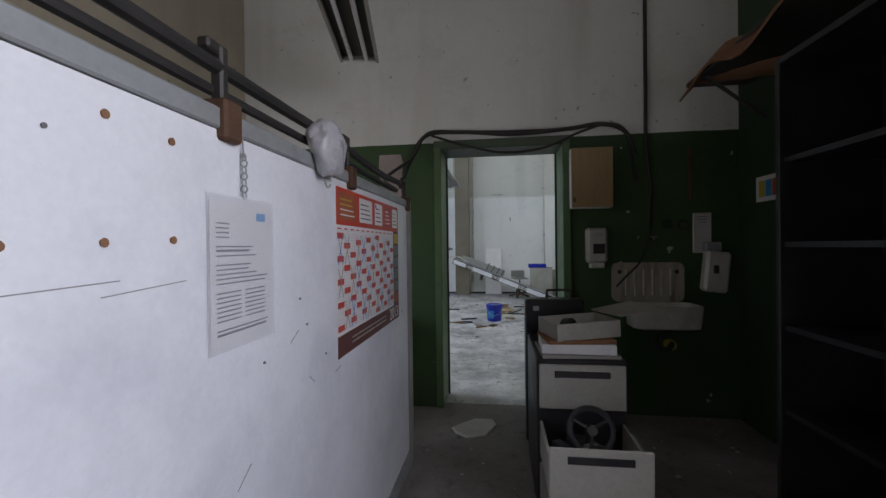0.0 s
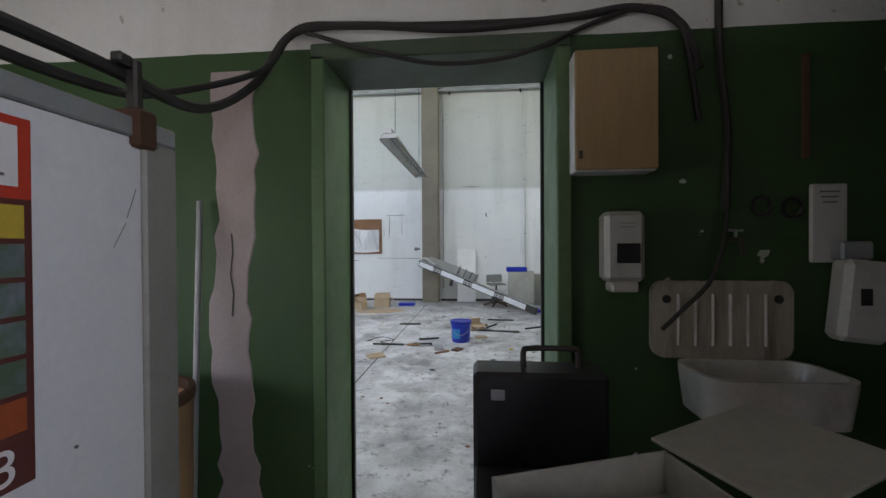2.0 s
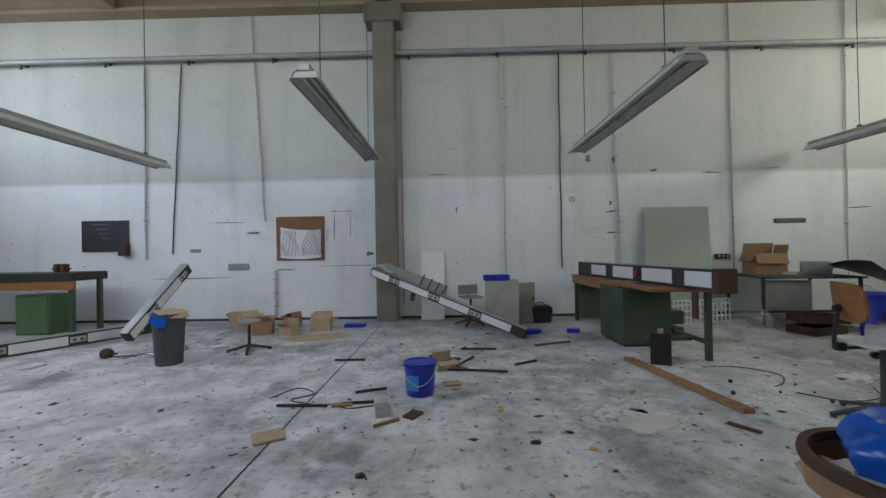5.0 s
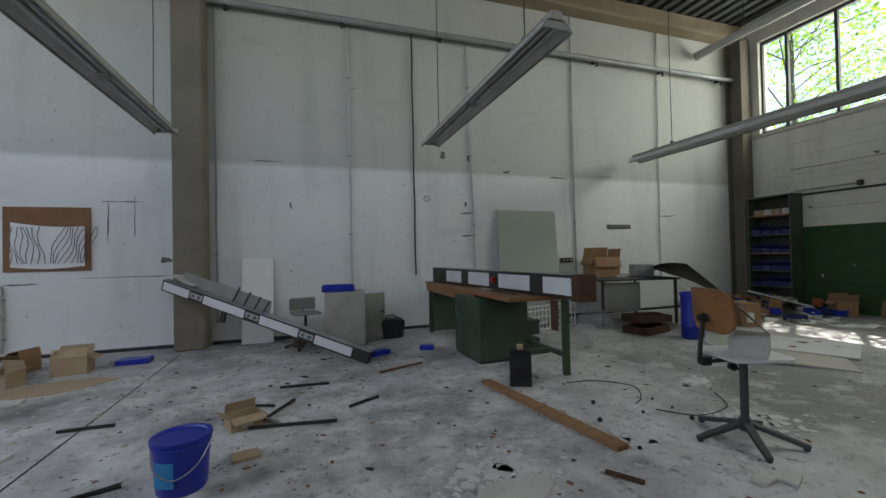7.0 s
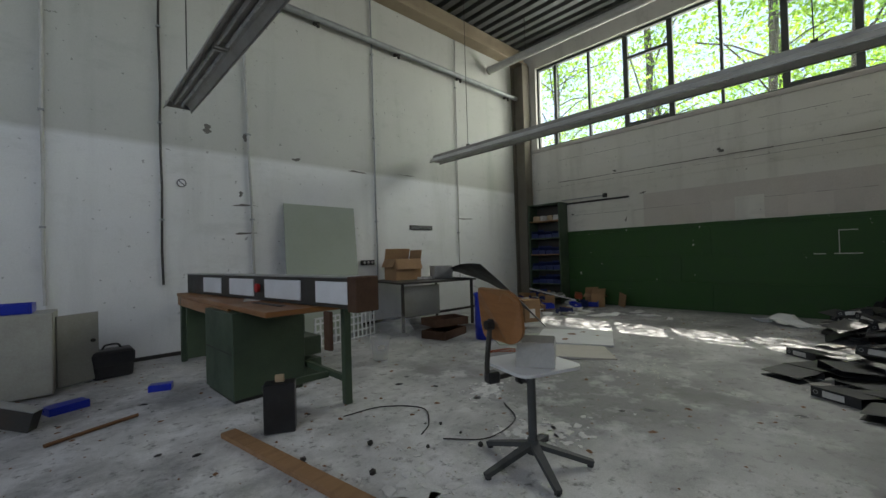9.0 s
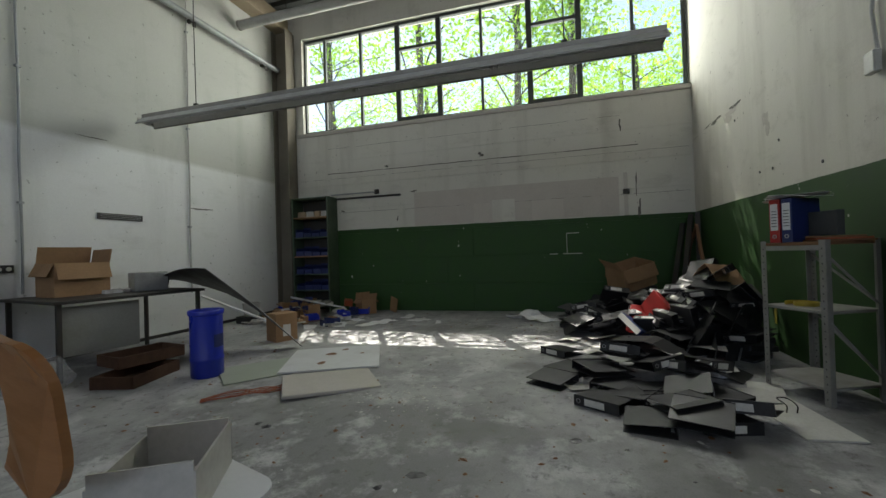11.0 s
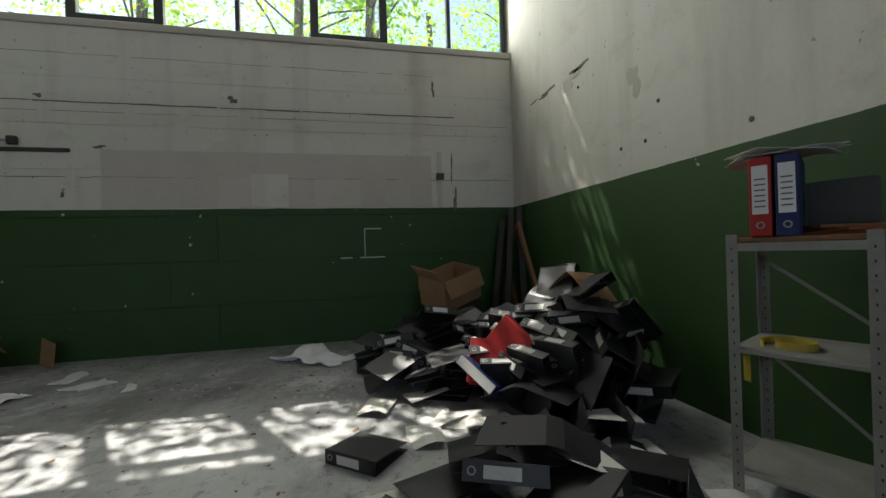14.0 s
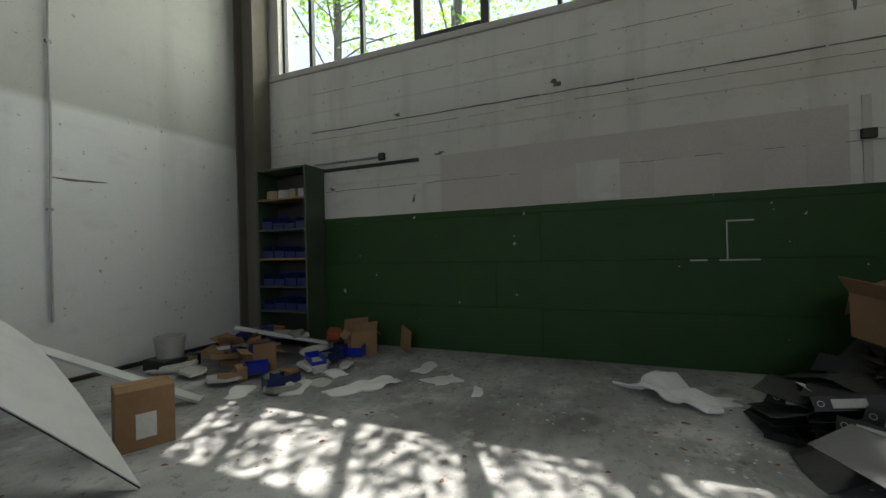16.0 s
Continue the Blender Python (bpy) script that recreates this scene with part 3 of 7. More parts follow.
def conduit(x, z0, z1, r=0.016, lean=0.0, mat="conduit"):
    n = 10
    pts = [(x + lean * k / n + 0.006 * math.sin(k * 1.9 + x), FAR - r - 0.012, z0 + (z1 - z0) * k / n) for k in range(n + 1)]
    c = thing("conduit", "pale painted cable conduit fixed to the white wall", "conduit", I4(), "conduits on the far wall")
    part("pipe", tube(B(), pts, r, 8), M[mat], c, smooth=True)
    for k in (2, 5, 8):
        p = pts[k]
        part("clip", span(B(), (p[0] - r - 0.01, FAR - r * 2 - 0.015, p[2] - 0.012), (p[0] + r + 0.01, FAR - 0.001, p[2] + 0.012)), M["steel"], c)


conduit(1.33, 0.75, 4.97)
conduit(2.39, 0.9, 4.97, 0.014, 0.0, "darksteel")
conduit(3.48, 0.95, 5.0, 0.018, -0.09)
conduit(5.59, 0.8, 5.83, 0.014, -0.01, "steel")
conduit(7.69, 0.6, 5.83, 0.012, 0.04)
conduit(-5.55, 1.2, 4.9, 0.018)
conduit(-3.24, 1.9, 5.83, 0.016, -0.22)
conduit(-0.60, 0.3, 5.3, 0.014, 0, "steel")
conduit(-3.05, 0.1, 0.95, 0.025)
conduit(-5.04, 1.3, 4.95, 0.012, 0.22, "cable")


def lamp(x, y0, y1, tubes, z=2.9):
    """A long fluorescent fitting with a splayed sheet-metal reflector on two wires."""
    L = y1 - y0
    ob = thing("fluorescent_lamp", "long grey fluorescent lamp hanging unlit on wires", "lamp", pose(x, (y0 + y1) / 2, z), "hall lamps")
    h = B()
    span(h, (-0.05, -L / 2, 0.03), (0.05, L / 2, 0.10), bevel=0.006)
    part("housing", h, M["lampmetal"], ob)
    for s in (-1, 1):
        r = B()
        sheet(r, 2, 1, lambda u, v: Vector((s * (0.045 + 0.085 * u), -L / 2 + L * v, 0.045 - 0.075 * u * u - 0.01 * u)), 0.004)
        part("reflector", r, M["reflector"], ob)
        part("lip", span(B(), (s * 0.13 - 0.006, -L / 2, -0.055), (s * 0.13 + 0.006, L / 2, -0.036)), M["lampmetal"], ob)
    n = tubes
    for k in range(n):
        a, b = -L / 2 + L * k / n + 0.03, -L / 2 + L * (k + 1) / n - 0.03
        for dx in (-0.035, 0.035):
            part("tube", tube(B(), [(dx, a, 0.005), (dx, b, 0.005)], 0.014, 8), M["tubeglass"], ob, smooth=True)
        for y in (a, b):
            part("socket", box(B(), (0.11, 0.025, 0.05), (0, y, 0.005), bevel=0.004), M["plastic"], ob)
    for y in (-L / 2 + 0.02, L / 2 - 0.02):
        part("end_plate", box(B(), (0.24, 0.012, 0.06), (0, y, 0.0), bevel=0.003), M["lampmetal"], ob)
    for y in (-L * 0.36, L * 0.36):
        w = B()
        tube(w, [(0, y, 0.09), (0.004, y + 0.01, 1.2), (0, y, ROOF - z)], 0.006, 6)
        part("wire", w, M["darksteel"], ob)
        part("hook", box(B(), (0.05, 0.06, 0.05), (0, y, 0.115), bevel=0.008), M["darksteel"], ob)
    return ob


lamp(-1.0, 7.20, 10.55, 2, 2.87)
lamp(2.42, 7.13, 10.42, 2)
lamp(6.77, 4.63, 10.98, 4, 3.0)
lamp(-4.9, 7.6, 10.9, 2)
# heating pipe under the roof
hp = thing("heating_pipe", "pale grey insulated pipe hung under the roof", "pipe", pose(8.8, 0, 5.45))
part("pipe", tube(B(), [(0, HALL + 0.01, 0), (0, FAR - 0.12, 0)], 0.085, 16), M["conduit"], hp, smooth=True)
part("end_cap", tube(B(), [(0, FAR - 0.13, 0), (0, FAR - 0.08, 0)], 0.092, 16), M["lampmetal"], hp)
for y in (4.6, 7.4, 10.2):
    part("hanger", tube(B(), [(0, y, 0.08), (0, y, ROOF - 5.45)], 0.01, 6), M["darksteel"], hp)

# ---- the small room: board partition ----
bd = thing("board_partition", "tall white board partition with grey steel frame and old bolt holes", "partition", pose(-0.5, 0, 0))
part("panel", span(B(), (-0.03, ROOM_B + 0.6, 0.06), (0.012, 2.44, 1.565)), M["board"], bd)
part("top_rail", span(B(), (-0.04, ROOM_B + 0.6, 1.567), (0.02, 2.54, 1.61), bevel=0.004), M["steel"], bd)
part("end_post", span(B(), (-0.045, 2.442, 0.0), (0.022, 2.54, 1.566), bevel=0.006), M["grey"], bd, "grimy grey-brown end post")
part("foot", span(B(), (-0.06, ROOM_B + 0.6, 0.0), (0.04, 2.44, 0.058), bevel=0.006), M["steel"], bd)


# ---- hall: things along the far wall ----
def facing(at, towards, z=0.0):
    """A pose at `at` whose x axis points at `towards`."""
    a = math.degrees(math.atan2(towards[1] - at[1], towards[0] - at[0]))
    return pose(at[0], at[1], z, 0, 0, a)


def socket_plate(parent, m, n=2):
    p = part("socket_plate", box(B(), (0.09 * n, 0.012, 0.08), (0, 0, 0), bevel=0.004), M["plastic"], parent, "pale double socket", m=m)
    for k in range(n):
        bb = B()
        cyl(bb, 0.026, 0.026, 0.008, pose((k - (n - 1) / 2) * 0.085, -0.006, 0, 90), 14)
        part("socket", bb, M["ink"], p)
    return p


def trunking(name, label, length, m, split=True):
    """A long aluminium cable channel with white panels, dark edges and sockets, along x."""
    ob = thing(name, label, "cable channel", m)
    part("channel", span(B(), (0, -0.06, 0.0), (length, 0.06, 0.17), bevel=0.004), M["darksteel"], ob)
    part("top_plate", span(B(), (0, -0.066, 0.171), (length, 0.066, 0.180), bevel=0.002), M["galv"], ob)
    x = 0.03
    k = 0
    widths = [0.42, 0.20, 0.62, 0.20, 0.55, 0.20, 0.5]
    while x < length - 0.2:
        w = min(widths[k % 7], length - x - 0.02)
        if k % 2 == 0:
            for s in (-1, 1):
                part("cover", span(B(), (x, s * 0.068 - 0.006, 0.025), (x + w - 0.02, s * 0.068 + 0.006, 0.15), bevel=0.003), M["white"], ob)
        else:
            socket_plate(ob, pose(x + w / 2 - 0.01, -0.068, 0.09))
        x += w
        k += 1
    return ob


# fallen cable channel leaning on the column
a, b = Vector((-1.10, 10.70, 0.86)), Vector((1.30, 9.28, 0.02))
d = b - a
tm = Matrix.Translation(a) @ d.to_track_quat("X", "Z").to_matrix().to_4x4()
fallen = trunking("fallen_cable_channel", "fallen cable channel with white panels leaning on the column", d.length, tm @ Matrix.Diagonal((1, 0.75, 0.82, 1)))
for k, xx in enumerate((1.02, 1.18, 1.33, 1.46)):
    part("prong", tube(B(), [(xx, 0.0, 0.18), (xx + 0.05, 0.0, 0.43 - 0.02 * k)], 0.012, 6), M["darksteel"], fallen, "thin dark upright prong")
part("back_strip", span(B(), (0.2, 0.07, 0.15), (1.5, 0.085, 0.36), bevel=0.003), M["grey"], fallen, "grey upright back plate")
part("leg_stub", span(B(), (0.9, -0.02, -0.17), (0.97, 0.03, -0.002), bevel=0.004), M["darksteel"], fallen)
part("leg_stub", span(B(), (1.95, -0.02, -0.14), (2.02, 0.03, -0.002), bevel=0.004), M["darksteel"], fallen)
solid("flap_sheet", sheet(B(), 6, 3, lambda u, v: Vector((-0.02 + u * 0.42, v * 0.2, 0.02 * math.sin(u * 5) - 0.12 * u)), 0.004), M["paper"], "bent pale sheet lying on the fallen channel", "sheet", pose(-1.06, 10.62, 1.05, 0, 0, -31))

# white panel leaning against the far wall
solid("laminate_board", box(B(), (0.43, 0.022, 1.25), (0, 0, 0.625), bevel=0.004), M["foam"], "narrow white laminate panel leaning on the wall", "panel", pose(-0.05, 11.10, 0.0, -8.5, 0, 0))
# dark skirting gap along the far wall
for k, (xa, xb) in enumerate(((LEFT, -1.09), (-0.67, 10.1))):
    structure("baseboard" if k == 0 else "baseboard_%d" % k, span(B(), (xa, FAR - 0.03, 0.0), (xb, FAR - 0.002, 0.045), bevel=0.003), M["darksteel"], "thin dark skirting strip", "baseboard")

# grey steel cabinet with an open door and a blue crate on it
cabm = pose(1.15, 10.52, 0, 0, 0, -4)
cab = thing("steel_cabinet", "low grey-beige steel cabinet with its door hanging open", "cabinet", cabm)
bb = B()
for lo, hi in (((-0.27, -0.22, 0.02), (-0.255, 0.22, 0.75)), ((0.255, -0.22, 0.02), (0.27, 0.22, 0.75)), ((-0.27, 0.205, 0.02), (0.27, 0.22, 0.75)), ((-0.27, -0.22, 0.735), (0.27, 0.22, 0.752)), ((-0.27, -0.22, 0.02), (0.27, 0.22, 0.045))):
    span(bb, lo, hi, bevel=0.002)
part("body", bb, M["beigepaint"], cab)
part("front_panel", span(B(), (-0.265, -0.235, 0.03), (0.265, -0.222, 0.742), bevel=0.004), M["beigepaint"], cab)
cd = part("door", span(B(), (0.0, -0.012, 0.03), (0.36, 0.012, 0.70), bevel=0.004), M["grey"], cab, m=pose(0.275, -0.05, 0, 0, 0, 35))
part("lock", cyl(B(), 0.018, 0.018, 0.02, pose(0.30, -0.012, 0.42, 90), 12), M["darksteel"], cd)
cr = thing("blue_crate", "shallow blue plastic crate lying on the cabinet", "crate", pose(1.06, 10.52, 0.755, 0, 0, -4))
for lo, hi in (((-0.22, -0.15, 0), (0.22, 0.15, 0.012)), ((-0.22, -0.15, 0.012), (-0.205, 0.15, 0.085)), ((0.205, -0.15, 0.012), (0.22, 0.15, 0.085)), ((-0.204, -0.15, 0.012), (0.204, -0.135, 0.085)), ((-0.204, 0.135, 0.012), (0.204, 0.15, 0.085))):
    part("wall" if hi[2] > 0.02 else "base", span(B(), lo, hi, bevel=0.003), M["blue"], cr)

# black bag
bg2 = thing("black_bag", "squat black fabric bag on the floor", "bag", pose(1.84, 10.72, 0, 0, 0, 8))
bb = box(B(), (0.36, 0.26, 0.29), (0, 0, 0.145), bevel=0.045, seg=3)
for v in bb.verts:
    v.co += Vector((noise.noise(v.co * 7), noise.noise(v.co * 7 + Vector((3, 1, 2))), 0)) * 0.03
part("body", bb, M["black"], bg2, smooth=True)
part("flap", box(B(), (0.34, 0.012, 0.13), (0, -0.135, 0.20), bevel=0.005), M["black"], bg2)
part("handle", tube(B(), curve_points([(-0.08, 0, 0.285), (-0.05, 0, 0.33), (0.05, 0, 0.33), (0.08, 0, 0.285)], 5), 0.01, 7), M["black"], bg2)

# small swivel stools / chairs behind the fallen channel
def star_base(parent, r, n, h, mat, wheel=False):
    for k in range(n):
        a = 2 * math.pi * k / n + 0.35
        bb = B()
        mm = pose(0, 0, 0, 0, 0, math.degrees(a))
        sheet(bb, 1, 1, lambda u, v: mm @ Vector((0.02 + u * r, (v - 0.5) * (0.05 - 0.018 * u), h + 0.02 - u * (h - 0.012))), 0.026)
        leg = part("leg", bb, mat, parent)
        part("foot", cyl(B(), 0.018, 0.016, 0.022, mm @ Matrix.Translation((r, 0, 0.0)), 10), M["black"], leg)
    return parent


stool = thing("round_stool", "small round swivel stool with a dark star foot", "stool", pose(-2.36, 8.86, 0))
star_base(stool, 0.25, 4, 0.07, M["darksteel"])
part("post", cyl(B(), 0.022, 0.018, 0.30, pose(0, 0, 0.06), 12), M["darksteel"], stool, smooth=True)
part("seat", lathe(B(), [(0.0, 0.36), (0.13, 0.36), (0.145, 0.375), (0.145, 0.39), (0.13, 0.402), (0.0, 0.404)], 28), M["grey"], stool, smooth=True)

st2 = thing("small_chair", "small grey office chair behind the fallen channel", "chair", pose(0.62, 10.55, 0, 0, 0, 15))
star_base(st2, 0.26, 5, 0.08, M["rust"])
part("post", cyl(B(), 0.02, 0.02, 0.38, pose(0, 0, 0.07), 12), M["darksteel"], st2)
part("seat", box(B(), (0.36, 0.34, 0.03), (0, 0, 0.47), bevel=0.012), M["grey"], st2)
part("backrest", box(B(), (0.36, 0.025, 0.17), (0, 0.16, 0.585), bevel=0.012), M["grey"], st2)
part("back_bar", tube(B(), [(0, 0.1, 0.45), (0, 0.17, 0.5), (0, 0.175, 0.56)], 0.012, 8), M["darksteel"], st2)

# ---- pin board, black board, vents on the far wall ----
pin = thing("pin_board", "brown hardboard with a wavy striped white sheet", "board", pose(-2.57, FAR - 0.012, 1.13))
part("backing", span(B(), (-0.46, -0.012, 0), (0.46, 0.010, 0.84), bevel=0.003), M["cork"], pin)
bb = B()
sheet(bb, 16, 10, lambda u, v: Vector((-0.38 + 0.78 * u, -0.020 - 0.012 * math.sin(u * 7) ** 2 - 0.006 * math.sin(v * 5), 0.06 - 0.03 * math.sin(u * 3.1) + v * (0.58 - 0.05 * u))), 0.002)
part("sheet", bb, M["print"], pin, "curled white sheet", smooth=True)
for k in range(17):
    bb = B()
    f = k / 16
    tube(bb, [(-0.37 + 0.76 * f + 0.16 * t * (1 if f > 0.45 else -0.3) + 0.03 * math.sin(6 * t + k), -0.034 - 0.012 * math.sin(f * 7) ** 2, 0.10 + 0.48 * t) for t in (0, 0.25, 0.5, 0.75, 1.0)], 0.004, 4)
    part("stripe", bb, M["ink"], pin)
bk = thing("blackboard", "small black chalk board on the white wall", "blackboard", pose(-6.35, FAR - 0.012, 1.36))
part("slate", span(B(), (-0.46, -0.012, 0), (0.46, 0.010, 0.60), bevel=0.003), M["slate"], bk)
for k in range(4):
    part("chalk_mark", box(B(), (0.30 - 0.05 * k, 0.002, 0.012), (-0.1 + 0.04 * k, -0.0135, 0.53 - 0.09 * k * (k > 0))), M["ink"], bk)
for k, (vx, vz, w, h, mt) in enumerate(((6.65, 1.725, 0.58, 0.08, "darksteel"), (-3.77, 1.03, 0.40, 0.12, "steel"), (-4.60, 1.35, 0.20, 0.07, "galv"), (-3.48, 1.68, 0.22, 0.025, "darksteel"))):
    v = thing("wall_vent", "flat grey metal plate fixed on the white wall", "vent", pose(vx, FAR - 0.008, vz), "plates on the far wall")
    part("plate", span(B(), (-w / 2, -0.012, -h / 2), (w / 2, 0.006, h / 2), bevel=0.003), M[mt], v)
    for q in range(3):
        part("slat", box(B(), (w * 0.9, 0.006, 0.006), (0, -0.014, (q - 1) * h * 0.28)), M["steel"], v)
fs = thing("wall_socket_strip", "dark triple wall socket above the desk", "socket", pose(5.38, FAR - 0.027, 1.08))
part("housing", box(B(), (0.26, 0.05, 0.085), (0, 0, 0), bevel=0.006), M["black"], fs)
for k in range(3):
    part("socket", cyl(B(), 0.022, 0.022, 0.01, pose(-0.08 + 0.08 * k, -0.025, 0, 90), 12), M["plastic"], fs)
rs = thing("round_sign", "small round prohibition sign on the white wall", "sign", pose(2.61, FAR - 0.004, 2.20))
part("disc", cyl(B(), 0.055, 0.055, 0.006, pose(0, 0, 0, 90), 24), M["print"], rs)
bb = B()
lathe(bb, [(0.043, 0.0), (0.055, 0.0), (0.055, 0.004), (0.043, 0.004), (0.043, 0.0)], 24, pose(0, -0.006, 0, 90))
part("ring", bb, M["ink"], rs)
part("bar", box(B(), (0.09, 0.003, 0.012), (0, -0.009, 0), pose(0, 0, 0, 0, 45, 0)), M["ink"], rs)

# scratches and scuffs on the white wall
for k, (xa, xb, zz, h) in enumerate(((3.22, 3.52, 1.96, 0.012), (3.22, 3.50, 1.56, 0.012), (2.86, 2.98, 2.96, 0.05), (3.36, 3.44, 2.94, 0.045), (3.3, 3.36, 2.12, 0.03), (-4.45, -3.55, 1.88, 0.006), (-1.95, -1.55, 2.06, 0.008), (-1.93, -1.91, 1.78, 0.26), (-1.62, -1.605, 1.82, 0.22), (-0.2, 0.35, 2.72, 0.006), (4.1, 4.2, 2.72, 0.03), (5.1, 5.35, 2.66, 0.018), (7.75, 8.1, 1.95, 0.014), (-5.3, -4.1, 0.82, 0.012), (-2.0, -1.2, 1.02, 0.008), (-1.3, -1.2, 1.24, 0.05), (0.4, 0.44, 2.05, 0.04), (-3.0, -2.75, 0.96, 0.014), (6.2, 6.5, 2.72, 0.008))):
    ob = solid("wall_scuff", blot(B(), 0.5, (0, 0, 0), random.Random(360 + k), 18, 0.0015, 1.0, 0.8), M["grime"], "dark scuff on the white painted wall", "scuff", group="scuffs on the wall")
    ob.matrix_basis = pose((xa + xb) / 2, FAR - 0.0005, zz, 90, 0, 0) @ Matrix.Diagonal((xb - xa, h * 2, 1, 1))

# pale green board leaning on the far wall
solid("green_board", box(B(), (1.15, 0.02, 2.03), (0, 0, 1.015), bevel=0.004), M["palegreen"], "large pale green board leaning against the wall", "board", pose(4.42, 10.95, 0.0, -8, 1.2, -5))

# ---- workbench with its long cable channel ----
bn = thing("workbench", "long workbench with brown top and green steel legs", "workbench", pose(2.82, 8.10, 0, 0, 0, 0))
part("worktop", span(B(), (-0.33, 0.02, 0.76), (0.36, 2.95, 0.80), bevel=0.006), M["wood"], bn)
part("apron", span(B(), (-0.33, 0.9, 0.66), (-0.30, 2.9, 0.758), bevel=0.004), M["wood"], bn)
for lx, ly in ((0.30, 0.03), (-0.30, 2.75), (0.30, 2.75)):
    part("leg", span(B(), (lx - 0.03, ly - 0.03, 0), (lx + 0.03, ly + 0.03, 0.758), bevel=0.004), M["greenmetal"], bn)
part("stretcher", span(B(), (0.285, 0.061, 0.17), (0.325, 2.71, 0.22), bevel=0.003), M["greenmetal"], bn)
part("cross_bar", span(B(), (-0.26, 0.3, 0.16), (0.284, 0.34, 0.21), bevel=0.003), M["greenmetal"], bn)
part("end_panel", span(B(), (-0.30, 2.60, 0.05), (0.26, 2.63, 0.65), bevel=0.003), M["greenmetal"], bn)
tr = trunking("bench_cable_channel", "long white cable channel with sockets on the workbench", 3.25, Matrix.Translation((2.98, 7.70, 0.805)) @ pose(0, 0, 0, 0, 0, 96) @ Matrix.Diagonal((1, 1, 1.28, 1)))
part("end_box", box(B(), (0.10, 0.20, 0.19), (-0.055, 0, 0.085), bevel=0.006), M["rust"], tr, "dark brown wooden end block")
part("hanging_block", box(B(), (0.08, 0.03, 0.22), (0.25, 0.085, -0.13), bevel=0.004), M["rust"], tr, "dark brown wooden block")
part("red_plug", cyl(B(), 0.03, 0.03, 0.03, pose(1.35, 0.075, 0.09, -90), 14), M["red"], tr)
gc = thing("green_cabinet", "green steel drawer cabinet under the workbench", "cabinet", pose(2.87, 9.10, 0, 0, 0, 2))
part("body", span(B(), (-0.42, -0.30, 0.03), (0.20, 0.42, 0.74), bevel=0.006), M["greenmetal"], gc)
part("plinth", span(B(), (-0.40, -0.28, 0.0), (0.18, 0.40, 0.028)), M["darksteel"], gc)
for z in (0.06, 0.27, 0.48):
    dr = part("drawer", span(B(), (0.202, -0.27, z), (0.222 + (0.16 if z < 0.3 else 0.0), 0.38, z + 0.17), bevel=0.005), M["greenmetal"], gc)
    part("handle", span(B(), (0.225 + (0.16 if z < 0.3 else 0.0), -0.05, z + 0.10), (0.245 + (0.16 if z < 0.3 else 0.0), 0.15, z + 0.12), bevel=0.003), M["darksteel"], dr)
part("seam", span(B(), (-0.4235, -0.29, 0.40), (-0.4215, 0.41, 0.408)), M["darksteel"], gc)
# loose papers and bars on the workbench
for k, (px, py, rz, w, h, mt) in enumerate(((3.0, 8.6, 15, 0.22, 0.30, "paper"), (2.75, 9.1, -20, 0.16, 0.24, "paper"), (3.02, 9.5, 40, 0.2, 0.28, "darksteel"), (2.68, 8.55, 5, 0.05, 0.5, "darksteel"))):
    solid("loose_sheet", box(B(), (w, h, 0.006), (0, 0, 0.003), bevel=0.001), M[mt], "loose flat sheet lying on the workbench", "sheet", pose(px + 0.02, py + 0.1, 0.80, 0, 0, rz), "papers on the workbench")

# white wire rack behind the bench
wr = thing("wire_shelf", "white plastic grid rack standing on the floor", "rack", pose(4.38, 10.30, 0, 0, 0, 14))
for k in range(14):
    part("upright", box(B(), (0.02, 0.02, 0.40), (-0.5525 + 0.085 * k, 0, 0.2), bevel=0.002), M["white"], wr)
for z in (0.02, 0.12, 0.22, 0.32, 0.39):
    part("bar", box(B(), (1.14, 0.024, 0.02), (0, 0, z), bevel=0.002), M["white"], wr)

# black clip box by the bench, plank, bucket
bx = thing("black_case", "upright black case with a pale tag on top", "case", pose(2.54, 8.02, 0, 0, 0, -28))
part("body", span(B(), (-0.10, -0.06, 0), (0.10, 0.06, 0.33), bevel=0.006), M["black"], bx)
part("tag", box(B(), (0.06, 0.03, 0.05), (0, 0, 0.356), bevel=0.005), M["cardlight"], bx)
pl = Vector((2.26, 8.20, 0)), Vector((2.50, 6.67, 0))
solid("wooden_plank", box(B(), ((pl[1] - pl[0]).length, 0.10, 0.035), (0, 0, 0.0175), bevel=0.004), M["plank"], "long raw wooden plank lying on the floor", "plank", facing((pl[0] + pl[1]) / 2, pl[1]))
bu = thing("blue_bucket", "blue plastic bucket with lid and wire handle", "bucket", pose(0.0, 7.19, 0))
bb = B()
lathe(bb, [(0.0, 0.0), (0.115, 0.0), (0.122, 0.01), (0.138, 0.24), (0.145, 0.245), (0.145, 0.265), (0.139, 0.27), (0.135, 0.268), (0.118, 0.03), (0.0, 0.02)], 40)
part("body", bb, M["blue"], bu, smooth=True)
part("lid", lathe(B(), [(0.0, 0.278), (0.12, 0.278), (0.128, 0.288), (0.148, 0.288), (0.150, 0.272), (0.146, 0.270), (0.0, 0.272)], 40), M["blue"], bu, smooth=True)
part("handle", tube(B(), curve_points([(-0.147, 0.0, 0.245), (-0.10, -0.115, 0.16), (0.0, -0.152, 0.11), (0.10, -0.115, 0.16), (0.147, 0.0, 0.245)]), 0.0035, 6), M["galv"], bu)
